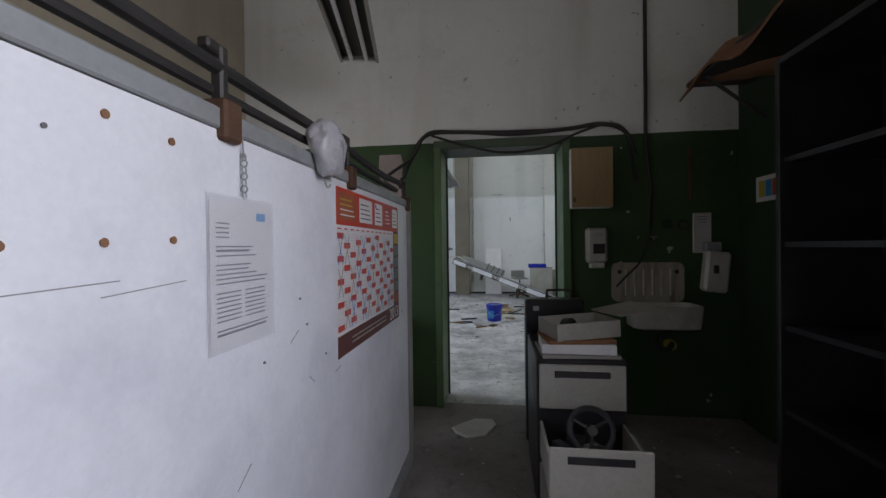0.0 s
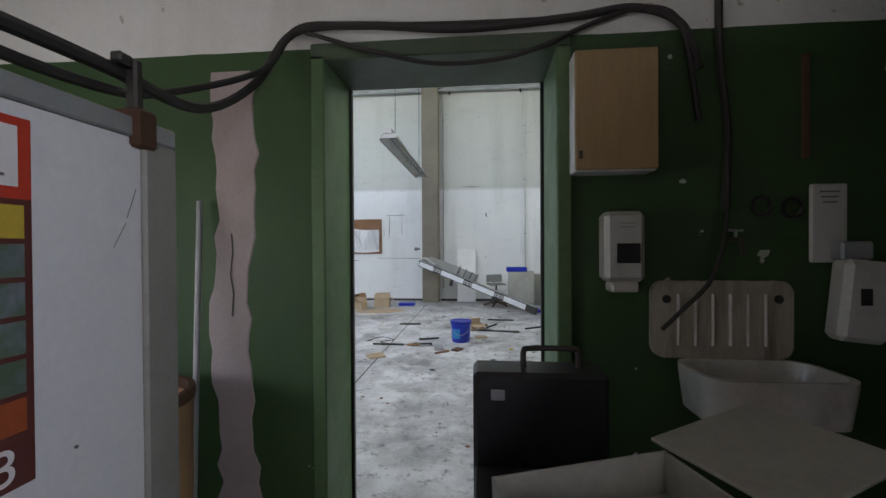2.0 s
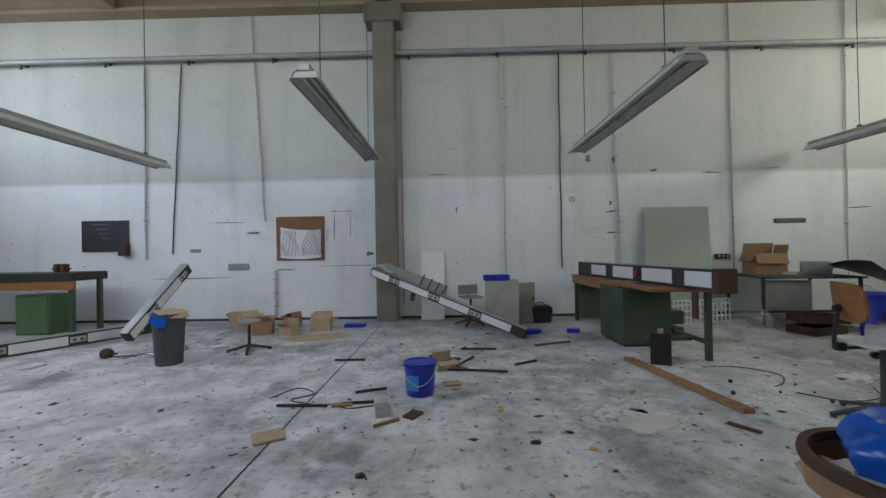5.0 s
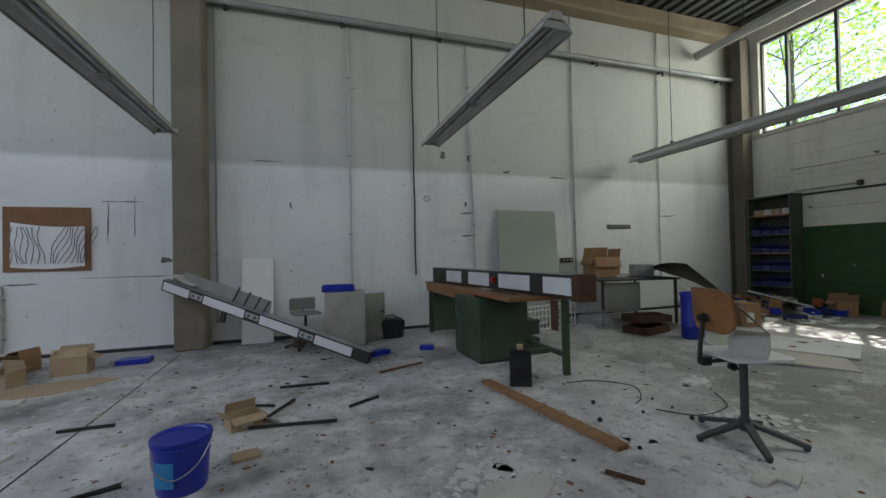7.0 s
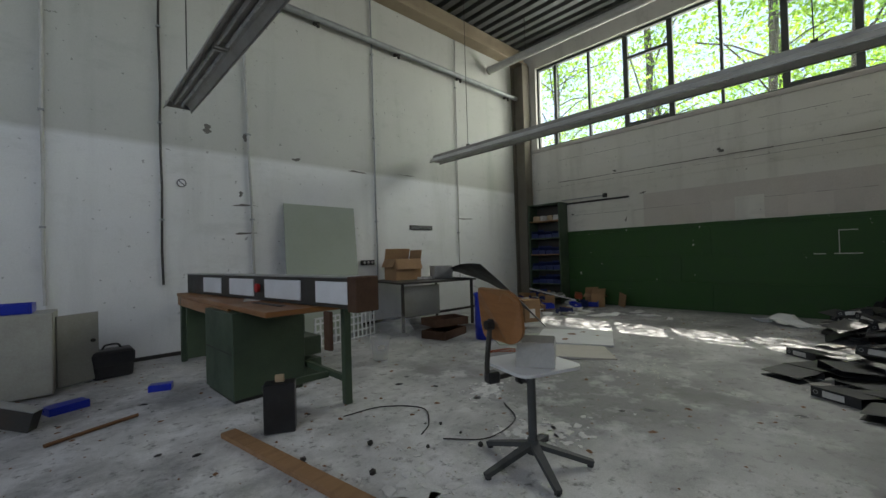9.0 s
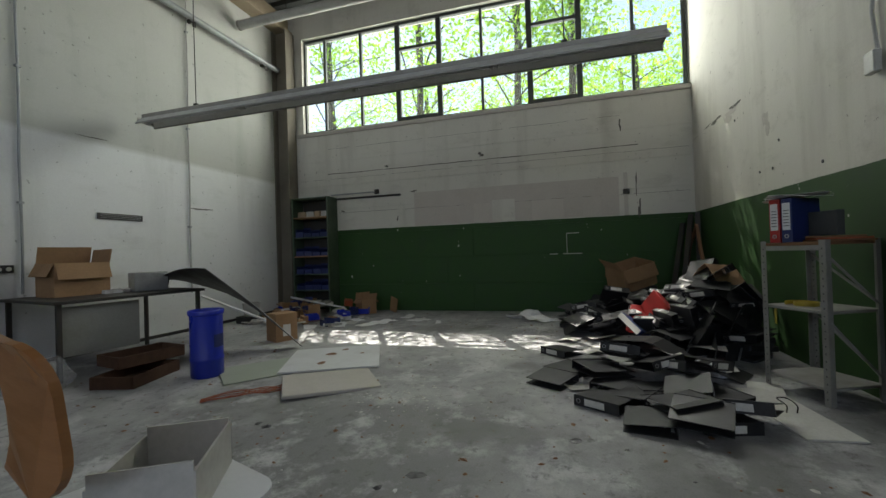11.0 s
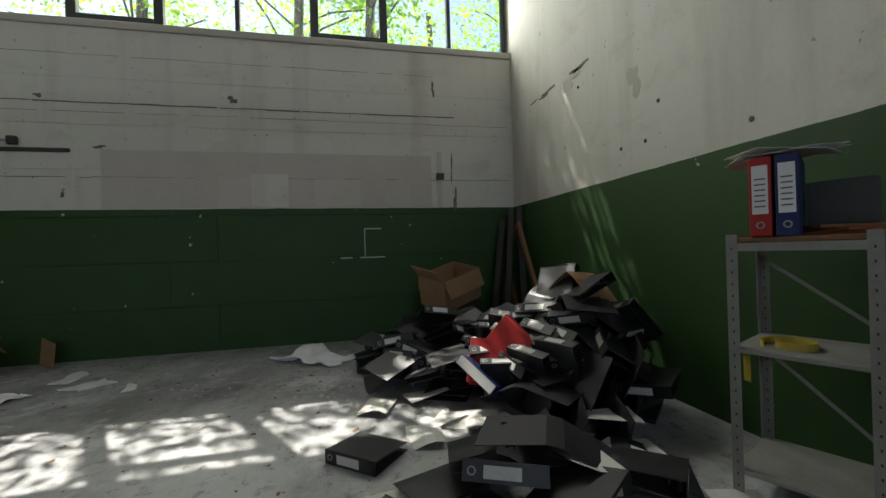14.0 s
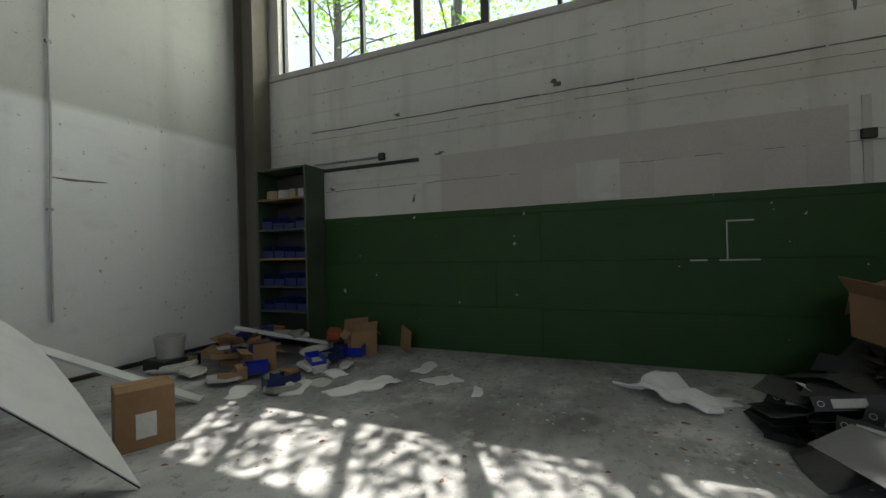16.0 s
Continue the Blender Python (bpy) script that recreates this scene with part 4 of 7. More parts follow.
part("label", sheet(B(), 8, 1, lambda u, v: Vector((0.1345 * math.cos(-2.5 + u * 0.9), 0.1345 * math.sin(-2.5 + u * 0.9), 0.06 + 0.13 * v)), 0.001), M["sky"], bu, "pale printed label")

# grey bin on the left with a blue bag in it
bi = thing("dustbin", "tall dark grey rubber dustbin lined with blue bag", "bin", pose(-3.02, 8.29, 0))
bb = B()
lathe(bb, [(0.0, 0.0), (0.13, 0.0), (0.14, 0.01), (0.172, 0.56), (0.185, 0.565), (0.185, 0.59), (0.175, 0.592), (0.165, 0.58), (0.135, 0.05), (0.0, 0.04)], 36)
part("body", bb, M["bin"], bi, smooth=True)
bb = B()
sheet(bb, 30, 3, lambda u, v: Vector(((0.165 + 0.03 * v) * math.cos(1.6 + 3.6 * u), (0.165 + 0.03 * v) * math.sin(1.6 + 3.6 * u), 0.60 + 0.02 * math.sin(19 * u) - (0.13 + 0.05 * math.sin(9 * u)) * max(0, v - 0.33) * 1.2)), 0.002)
part("bag_rim", bb, M["bluebag"], bi, "crumpled blue bag edge", smooth=True)
solid("crumpled_card", blot(B(), 0.15, (0, 0, 0), random.Random(3), 14, 0.03, 1.2), M["cardlight"], "crumpled card lying in the dustbin", "card", pose(-2.98, 8.27, 0.575, 10, 6, 0))

# left workbench at the far wall with a vice and a green cabinet
lb = thing("old_workbench", "old workbench with dark top and orange apron", "workbench", pose(-6.75, 10.35, 0))
part("worktop", span(B(), (-1.5, -0.35, 0.88), (0.95, 0.35, 1.02), bevel=0.006), M["darksteel"], lb)
part("apron", span(B(), (-1.5, -0.34, 0.74), (0.97, -0.28, 0.878), bevel=0.006), M["wood"], lb)
for lx in (-1.4, 0.85):
    for ly in (-0.25, 0.28):
        part("leg", span(B(), (lx - 0.035, ly - 0.02, 0), (lx + 0.035, ly + 0.05, 0.878), bevel=0.004), M["greenmetal"], lb)
lc = thing("green_locker", "low green steel cupboard under the old workbench", "cupboard", pose(-6.4, 10.34, 0))
part("body", span(B(), (-0.45, -0.22, 0.0), (0.12, 0.25, 0.655), bevel=0.006), M["jamb"], lc)
part("door", span(B(), (-0.43, -0.236, 0.03), (0.10, -0.222, 0.63), bevel=0.004), M["jamb"], lc)
vc = thing("bench_clamp", "small rusty bench vice on the old workbench", "vice", pose(-6.15, 10.2, 1.02))
part("jaw", span(B(), (-0.09, -0.06, 0), (-0.02, 0.06, 0.14), bevel=0.01), M["rust"], vc)
part("jaw", span(B(), (0.02, -0.06, 0.0), (0.09, 0.06, 0.14), bevel=0.01), M["rust"], vc)
part("screw", tube(B(), [(-0.16, 0, 0.06), (0.16, 0, 0.06)], 0.014, 8), M["darksteel"], vc)
dx = thing("red_switch_box", "small dark red switch box on the wall", "switch", pose(-5.95, FAR - 0.06, 1.28))
part("housing", box(B(), (0.17, 0.11, 0.22), (0, 0, 0.11), bevel=0.008), M["rust"], dx)
part("cover", box(B(), (0.12, 0.012, 0.16), (0.0, -0.06, 0.11), bevel=0.004), M["darksteel"], dx)
# long dark channel on the floor, and a tilted one behind the bin
trunking("floor_cable_channel", "long rusty cable channel lying on the floor", 2.4, facing((-5.75, 8.15), (-4.75, 10.1)))
a, b = Vector((-4.42, 9.45, 0.02)), Vector((-4.34, 10.70, 0.98))
trunking("leaning_cable_channel", "white cable channel leaning against the wall", (b - a).length, Matrix.Translation(a) @ (b - a).to_track_quat("X", "Z").to_matrix().to_4x4())


# ---- cartons: open boxes with flaps ----
def carton(at, size, rz, label, flaps=(70, 200, 120, 220), mat="card", tilt=(0, 0), z=0.0, group="cardboard boxes", tape=False):
    w, dd, h = size
    ob = thing("cardboard_box", label, "box", pose(at[0], at[1], z, tilt[0], tilt[1], rz), group)
    t = 0.006
    part("base", span(B(), (-w / 2, -dd / 2, 0), (w / 2, dd / 2, t)), M[mat], ob)
    for lo, hi in (((-w / 2, -dd / 2, t), (w / 2, -dd / 2 + t, h)), ((-w / 2, dd / 2 - t, t), (w / 2, dd / 2, h)), ((-w / 2, -dd / 2 + t, t), (-w / 2 + t, dd / 2 - t, h)), ((w / 2 - t, -dd / 2 + t, t), (w / 2, dd / 2 - t, h))):
        part("side", span(B(), lo, hi), M[mat], ob)
    for k, ang in enumerate(flaps):
        ln = dd * 0.46 if k < 2 else w * 0.3
        wd = w if k < 2 else dd
        base = (pose(0, -dd / 2, h, 0, 0, 0), pose(0, dd / 2, h, 0, 0, 180), pose(-w / 2, 0, h, 0, 0, -90), pose(w / 2, 0, h, 0, 0, 90))[k]
        bb = B()
        box(bb, (wd * 0.97, ln, 0.005), (0, ln / 2, 0.003), base @ pose(0, 0, 0, ang))
        part("flap", bb, M[mat], ob)
    if tape:
        part("print_mark", box(B(), (w * 0.35, 0.003, h * 0.42), (0, -dd / 2 - 0.002, h * 0.4)), M["paper"], ob)
    return ob


rng = random.Random(11)
for (cx, cy, s, rz) in ((-2.5, 10.0, (0.36, 0.28, 0.26), 12), (-2.05, 9.9, (0.30, 0.24, 0.20), -20), (-1.65, 10.25, (0.40, 0.28, 0.24), 5), (-2.9, 10.35, (0.34, 0.30, 0.30), 35), (-2.25, 10.55, (0.3, 0.25, 0.22), 70), (-3.25, 10.75, (0.4, 0.3, 0.2), 10)):
    carton((cx - 0.2, cy), tuple(0.8 * q for q in s), rz, "open brown cardboard box on the floor", [rng.uniform(40, 235) for _ in range(4)], "card" if rng.random() < 0.6 else "cardlight", group="boxes by the far wall")
solid("flat_cardboard", blot(B(), 0.30, (0, 0, 0), random.Random(8), 9, 0.012, 1.5, 0.3), M["cardlight"], "flattened pale cardboard lying on the floor", "cardboard", pose(-1.75, 9.65, 0, 0, 0, 15))
carton((0.20, 7.95), (0.22, 0.16, 0.10), 25, "small opened carton with blue print on the floor", (200, 75, 150, 220), "cardlight", group="small cartons", tape=True)

# ---- desk with box and device, rolled sheet, wooden crates ----
dk = thing("desk", "narrow dark desk with thin steel legs", "desk", pose(6.0, 10.58, 0, 0, 0, -10))
part("desktop", span(B(), (-0.72, -0.62, 0.735), (0.72, 0.62, 0.765), bevel=0.005), M["darksteel"], dk)
for lx in (-0.66, 0.66):
    for ly in (-0.56, 0.56):
        part("leg", span(B(), (lx - 0.02, ly - 0.02, 0), (lx + 0.02, ly + 0.02, 0.734), bevel=0.003), M["darksteel"], dk)
part("modesty_panel", span(B(), (-0.64, -0.50, 0.22), (0.05, -0.48, 0.70), bevel=0.004), M["grey"], dk)
carton((5.80, 10.83), (0.50, 0.40, 0.36), -8, "open brown cardboard box on the desk", (250, 75, 245, 100), "card", z=0.766, group="boxes on the desk")
dv = thing("metal_device", "small grey metal apparatus with a round socket", "apparatus", pose(6.33, 10.42, 0.766, 0, 0, -20))
part("housing", span(B(), (-0.17, -0.12, 0), (0.17, 0.12, 0.22), bevel=0.008), M["galv"], dv)
part("port", cyl(B(), 0.06, 0.06, 0.03, pose(0.171, 0, 0.11, 0, 90), 18), M["black"], dv)
part("foot", span(B(), (-0.15, -0.1, -0.001), (0.15, 0.1, 0.004)), M["black"], dv)
for k in range(5):
    solid("crumpled_paper", blot(B(), 0.07, (0, 0, 0), random.Random(40 + k), 12, 0.04, 1.2), M["paper"], "crumpled white paper on the desk", "paper", pose(6.12 + 0.09 * k - 0.1, 10.55 + 0.05 * (k % 2), 0.766, 0, 0, 40 * k), "papers on the desk")


def bent_board():
    """A large thin board, white above, shade coloured in below, that sags from the desk to the floor."""
    tip, west, north, top = Vector((6.93, 8.72, 0.012)), Vector((6.10, 9.30, 1.02)), Vector((7.02, 10.5, 0.80)), Vector((6.48, 10.5, 0.88))

    def f(u, v):
        p = tip.lerp(west, u).lerp(north.lerp(top, u), v)
        p.z += 0.15 * math.sin(math.pi * v) * (1 - 0.6 * u) + 0.03 * math.sin(math.pi * u)
        return p

    return f


shape = bent_board()
bend = thing("bent_board", "large bent board, white above, shade coloured in below, from desk to floor", "board", pose(0, 0, 0))
part("top_sheet", sheet(B(), 24, 6, shape, 0.005), M["white"], bend, "white coated upper face", smooth=True)
# The backlit underside's shade is put into its dark colour.
part("backing", sheet(B(), 24, 6, lambda u, v: shape(u, v) - Vector((0.003, -0.003, 0.008)), 0.008), M["darksteel"], bend, "underside coloured dark grey for its shade", smooth=True)
solid("narrow_board", sheet(B(), 6, 1, lambda u, v: Vector((7.05, 10.4, 0.62)).lerp(Vector((7.85, 9.55, 0.02)), u) + Vector((0.10, 0.08, 0.0)) * v, 0.02), M["white"], "pale narrow board leaning behind the bent board", "board")
carton((7.28, 9.28), (0.30, 0.26, 0.36), -24, "upright brown cardboard box with stamped print", (4, 2, 1, 1), "card", group="boxes by the bent board", tape=True)
br = thing("blue_barrel", "tall blue plastic drum with a thick rim", "barrel", pose(5.74, 8.92, 0))
bb = B()
lathe(bb, [(0.0, 0.0), (0.135, 0.0), (0.142, 0.012), (0.142, 0.15), (0.147, 0.16), (0.147, 0.18), (0.142, 0.19), (0.142, 0.58), (0.155, 0.59), (0.157, 0.62), (0.150, 0.632), (0.138, 0.628), (0.134, 0.60), (0.134, 0.03), (0.0, 0.02)], 36)
part("body", bb, M["blue"], br, smooth=True)
part("label", sheet(B(), 8, 1, lambda u, v: Vector((0.1445 * math.cos(-1.9 + u * 0.9), 0.1445 * math.sin(-1.9 + u * 0.9), 0.28 + 0.12 * v)), 0.001), M["navy"], br)
for k, (wx, wy, rz) in enumerate(((5.50, 9.50, 15), (5.70, 9.70, -10))):
    wc = thing("wooden_crate", "shallow open wooden crate under the desk", "crate", pose(wx, wy, 0.0 + 0.12 * k, 0, 0, rz), "wooden crates")
    for lo, hi in (((-0.30, -0.2, 0), (0.30, -0.182, 0.11)), ((-0.30, 0.182, 0), (0.30, 0.2, 0.11)), ((-0.30, -0.18, 0), (-0.282, 0.18, 0.11)), ((0.282, -0.18, 0), (0.30, 0.18, 0.11)), ((-0.28, -0.18, 0), (0.28, 0.18, 0.012))):
        part("slat", span(B(), lo, hi, bevel=0.003), M["rust"], wc)
bb = B()
bmesh.ops.create_icosphere(bb, subdivisions=3, radius=0.26)
for v in bb.verts:
    v.co *= 1 + 0.25 * noise.noise(v.co * 7)
    v.co.z = max(v.co.z * 0.7, -0.1)
solid("plastic_sack", bb, M["sleeve"], "crumpled clear plastic sack under the desk", "sack", pose(5.05, 10.1, 0.1))


# ---- swivel chair ----
def plate(bm, w, h, r, t, m, n=6, bend=0.0):
    """A rounded plate in the xz plane of m, slightly curved."""
    pts = []
    for cx, cz, a0 in ((w / 2 - r, h / 2 - r, 0), (-w / 2 + r, h / 2 - r, 90), (-w / 2 + r, -h / 2 + r, 180), (w / 2 - r, -h / 2 + r, 270)):
        for k in range(n + 1):
            a = radians(a0 + 90 * k / n)
            pts.append((cx + r * math.cos(a), cz + r * math.sin(a)))
    f = [bm.verts.new(m @ Vector((x, -t / 2 - bend * (x / w * 2) ** 2, z))) for x, z in pts]
    b = [bm.verts.new(m @ Vector((x, t / 2 - bend * (x / w * 2) ** 2, z))) for x, z in pts]
    bm.faces.new(f)
    bm.faces.new(b[::-1])
    k = len(pts)
    for i in range(k):
        bm.faces.new((f[i], b[i], b[(i + 1) % k], f[(i + 1) % k]))
    return bm


chair = thing("swivel_chair", "old swivel work chair with plywood backrest", "chair", pose(3.34, 6.52, 0, 0, 0, 72))
star_base(chair, 0.30, 5, 0.10, M["bin"])
part("hub", cyl(B(), 0.035, 0.03, 0.08, pose(0, 0, 0.06), 16), M["bin"], chair, smooth=True)
part("column", cyl(B(), 0.024, 0.024, 0.40, pose(0, 0, 0.12), 16), M["bin"], chair, smooth=True)
part("knob", tube(B(), [(0.02, 0, 0.44), (0.085, 0, 0.44)], 0.012, 8), M["black"], chair)
part("knob_head", cyl(B(), 0.026, 0.026, 0.03, pose(0.085, 0, 0.44, 0, 90), 14), M["black"], chair)
part("seat_plate", box(B(), (0.22, 0.18, 0.02), (0, 0, 0.53), bevel=0.004), M["darksteel"], chair)
part("seat", plate(B(), 0.42, 0.40, 0.07, 0.016, pose(0, 0, 0.552, -90)), M["white"], chair, "dusty pale plywood seat")
part("back_bar", tube(B(), curve_points([(0, 0.10, 0.515), (0, 0.24, 0.51), (0, 0.28, 0.56), (0, 0.25, 0.82)]), 0.014, 8), M["darksteel"], chair)
part("bar_clamp", box(B(), (0.06, 0.07, 0.06), (0, 0.25, 0.515), bevel=0.008), M["black"], chair)
part("backrest", plate(B(), 0.40, 0.28, 0.09, 0.014, pose(0, 0.235, 0.84, -6), bend=0.045), M["wood"], chair, "varnished curved plywood backrest", smooth=False)
part("back_knob", cyl(B(), 0.028, 0.024, 0.04, pose(0, 0.24, 0.79, -90), 14), M["black"], chair)
cb2 = thing("open_carton", "small torn white carton lying on the chair seat", "box", pose(3.36, 6.49, 0.562, 0, 0, 30))
for lo, hi in (((-0.13, -0.10, 0), (0.13, 0.10, 0.004)), ((-0.13, -0.10, 0.004), (0.13, -0.095, 0.11)), ((-0.13, 0.095, 0.004), (0.13, 0.10, 0.10)), ((-0.13, -0.095, 0.004), (-0.125, 0.095, 0.13)), ((0.125, -0.095, 0.004), (0.13, 0.095, 0.12))):
    part("side", span(B(), lo, hi), M["plastic"], cb2)

tub = thing("clear_tub", "clear plastic tub standing on the floor", "tub", pose(4.08, 9.06, 0))
part("body", lathe(B(), [(0.0, 0.0), (0.075, 0.0), (0.085, 0.01), (0.115, 0.26), (0.123, 0.262), (0.123, 0.272), (0.112, 0.272), (0.080, 0.012), (0.0, 0.006)], 28), M["sleeve"], tub, smooth=True)
part("label", sheet(B(), 6, 1, lambda u, v: Vector((0.108 * math.cos(-2.4 + 0.7 * u), 0.108 * math.sin(-2.4 + 0.7 * u), 0.14 + 0.05 * v)), 0.001), M["paper"], tub)

# ---- fibre drum with rubbish, beside the doorway ----
def fibre_drum(name, x, y, label, blue):
    ob = thing(name, label, "drum", pose(x, y, 0), "fibre drums")
    bb = B()
    lathe(bb, [(0.0, 0.0), (0.235, 0.0), (0.245, 0.01), (0.245, 0.60), (0.232, 0.60), (0.230, 0.02), (0.0, 0.015)], 44)
    part("body", bb, M["drumcard"], ob, smooth=True)
    part("rim", lathe(B(), [(0.228, 0.585), (0.254, 0.585), (0.258, 0.60), (0.254, 0.618), (0.228, 0.618), (0.226, 0.60), (0.228, 0.585)], 44), M["rust"], ob, "dull metal rim", smooth=True)
    part("hoop", lathe(B(), [(0.246, 0.03), (0.252, 0.03), (0.252, 0.07), (0.246, 0.07)], 44), M["rust"], ob)
    return ob


fibre_drum("fibre_drum", 1.60, 4.78, "brown fibre drum full of rubbish beside the doorway", True)
bb = B()
bmesh.ops.create_icosphere(bb, subdivisions=5, radius=0.175)
for v in bb.verts:
    w = v.co.copy()
    fold = 1 - abs(noise.noise(w * 8.0 + Vector((3, 1, 7)))) * 2.2
    v.co *= 1 + 0.45 * noise.noise(w * 7) + 0.28 * fold + 0.07 * (1 - abs(noise.noise(w * 22)) * 2)
    v.co.z *= 0.75
solid("blue_bag", bb, M["bluebag"], "crumpled shiny blue plastic bag in the drum", "bag", pose(1.72, 4.76, 0.60), smooth=True)
for k in range(7):
    r2 = random.Random(60 + k)
    solid("crumpled_wrapper", blot(B(), r2.uniform(0.05, 0.09), (0, 0, 0), r2, 12, 0.03, 1.4), M["cardlight" if k % 2 else "paper"], "crumpled paper wrapper in the drum", "paper", pose(1.48 + r2.uniform(-0.06, 0.08), 4.80 + r2.uniform(-0.13, 0.13), 0.48 + 0.01 * k, r2.uniform(-25, 25), r2.uniform(-25, 25), r2.uniform(0, 360)), "rubbish in the drum")
for k in range(5):
    r2 = random.Random(90 + k)
    solid("rubbish_layer", blot(B(), 0.19, (0, 0, 0), r2, 20, 0.08, 1.0, 0.15), M["drumcard"], "packed brown paper rubbish filling the drum", "rubbish", pose(1.60, 4.78, 0.02 + 0.088 * k, 0, 0, 50 * k), "rubbish in the drum")


# ---- hall: window wall corner, shelf unit ----
sh = thing("shelf_unit", "tall dark green steel shelf with blue bins, half full", "shelf", pose(9.66, 10.03, 0))
part("side_panel", span(B(), (0, 0, 0), (0.37, 0.03, 2.30), bevel=0.004), M["greenmetal"], sh)
part("side_panel", span(B(), (0, 0.80, 0), (0.37, 0.83, 2.30), bevel=0.004), M["greenmetal"], sh)
part("back_panel", span(B(), (0.345, 0.031, 0.05), (0.365, 0.799, 2.28)), M["darksteel"], sh)
for z in (0.10, 0.42, 0.74, 1.10, 1.48, 1.88, 2.27):
    part("shelf_board", span(B(), (0.005, 0.031, z), (0.344, 0.799, z + 0.025), bevel=0.003), M["plank" if z in (1.10, 1.88) else "greenmetal"], sh)


def open_bin(x, y, z, w, d, h, rz, mat, label):
    ob = thing("storage_bin", label, "storage bin", pose(x, y, z, 0, 0, rz), "storage bins")
    part("base", span(B(), (-d / 2, -w / 2, 0), (d / 2, w / 2, 0.006)), M[mat], ob)
    part("back", span(B(), (d / 2 - 0.006, -w / 2, 0.006), (d / 2, w / 2, h), bevel=0.002), M[mat], ob)
    part("front", span(B(), (-d / 2, -w / 2, 0.006), (-d / 2 + 0.006, w / 2, h * 0.5), bevel=0.002), M[mat], ob)
    for s in (-1, 1):
        part("side", span(B(), (-d / 2 + 0.006, s * (w / 2 - 0.003) - 0.003, 0.006), (d / 2 - 0.006, s * (w / 2 - 0.003) + 0.003, h * 0.8), bevel=0.001), M[mat], ob)
    return ob


rb2 = random.Random(5)
for z in (0.445, 0.765, 1.125, 1.505):
    for k in range(4):
        open_bin(9.84, 10.15 + 0.19 * k, z, 0.17, 0.28, 0.15 + 0.06 * rb2.random(), 0, "blue" if rb2.random() < 0.1 else "navy", "open blue plastic storage bin on the shelf")
for k in range(4):
    solid("crumpled_paper", blot(B(), 0.09, (0, 0, 0), random.Random(140 + k), 11, 0.12, 1.1), M["cardlight" if k % 2 else "plastic"], "crumpled pale packing on the top shelf", "packing", pose(9.84, 10.18 + 0.18 * k, 1.905, 0, 0, 60 * k), "packing on the shelf")

# marks, rails and patches on the window wall
wr2 = thing("wall_bar", "dark steel bar fixed to the wall slabs", "bar", pose(WIN - 0.02, 0, 2.27))
part("bar", span(B(), (-0.03, 8.62, -0.02), (-0.002, 10.15, 0.02), bevel=0.003), M["darksteel"], wr2)
wr3 = thing("wall_pipe", "thin grey pipe with a valve on the wall", "pipe", pose(WIN - 0.05, 0, 2.36))
part("pipe", tube(B(), [(0, 10.15, 0), (0, 9.15, 0.0)], 0.014, 8), M["steel"], wr3)
part("valve", box(B(), (0.05, 0.09, 0.09), (0, 9.12, 0.0), bevel=0.01), M["darksteel"], wr3)
wp = structure("wall_patch", span(B(), (WIN - 0.026, 4.67, 1.64), (WIN - 0.0202, 8.34, 2.29)), M["bareblock"], "unpainted grey strip on the slab wall", "wall patch")
rp = random.Random(21)
ya, k = 4.70, 0
while ya < 7.9:
    k += 1
    w = rp.uniform(0.18, 0.62)
    structure("paint_patch_%d" % k, span(B(), (WIN - 0.0295, ya, 1.645), (WIN - 0.0265, ya + w, 1.66 + rp.uniform(0.22, 0.42))), M["dado"] if k % 4 == 0 else M["bareblock"], "leftover pale paint on the grey strip", "wall patch")
    ya += w + rp.choice((0.004, 0.02, 0.3))
rj = random.Random(77)
for k, (zj, y0, y1) in enumerate(((2.70, 3.60, 10.9), (3.32, 4.6, 10.2), (1.985, 3.6, 10.0))):
    sj = thing("slab_joint", "thin cracked joint between the wall slabs", "joint", pose(WIN - 0.0205, 0, zj), "slab joints")
    yy = y0
    while yy < y1:
        ln = rj.uniform(0.08, 0.5)
        dz = rj.uniform(-0.004, 0.004)
        part("joint", span(B(), (-0.009 if zj < 2 else -0.002, yy, dz - rj.uniform(0.001, 0.003)), (0.0, min(yy + ln, y1), dz + rj.uniform(0.001, 0.003))), M["grime"], sj)
        yy += ln + rj.choice((0.0, 0.0, 0.02, 0.12))
for k, (yy, za, zb, w) in enumerate(((4.36, 1.56, 1.90, 0.018), (4.40, 2.0, 2.32, 0.012), (5.64, 1.66, 1.96, 0.012), (7.0, 2.86, 2.93, 0.05), (4.62, 3.08, 3.24, 0.02), (8.9, 2.84, 2.87, 0.05), (8.35, 2.30, 2.33, 0.06), (8.7, 1.75, 1.86, 0.012), (6.9, 1.62, 1.78, 0.008), (9.9, 2.0, 2.03, 0.04))):
    bb = B()
    rr = random.Random(300 + k)
    blot(bb, 0.5, (0, 0, 0), rr, 16, 0.0015, 1.0, 0.9)
    ob = solid("wall_scuff", bb, M["grime"] if k != 2 else M["raw"], "dark scuff on the painted slab wall", "scuff", pose(0, 0, 0), "scuffs on the wall")
    ob.matrix_basis = pose(WIN - 0.0275, yy, (za + zb) / 2, 0, -90, 0) @ Matrix.Diagonal((zb - za, w * 2, 1, 1))
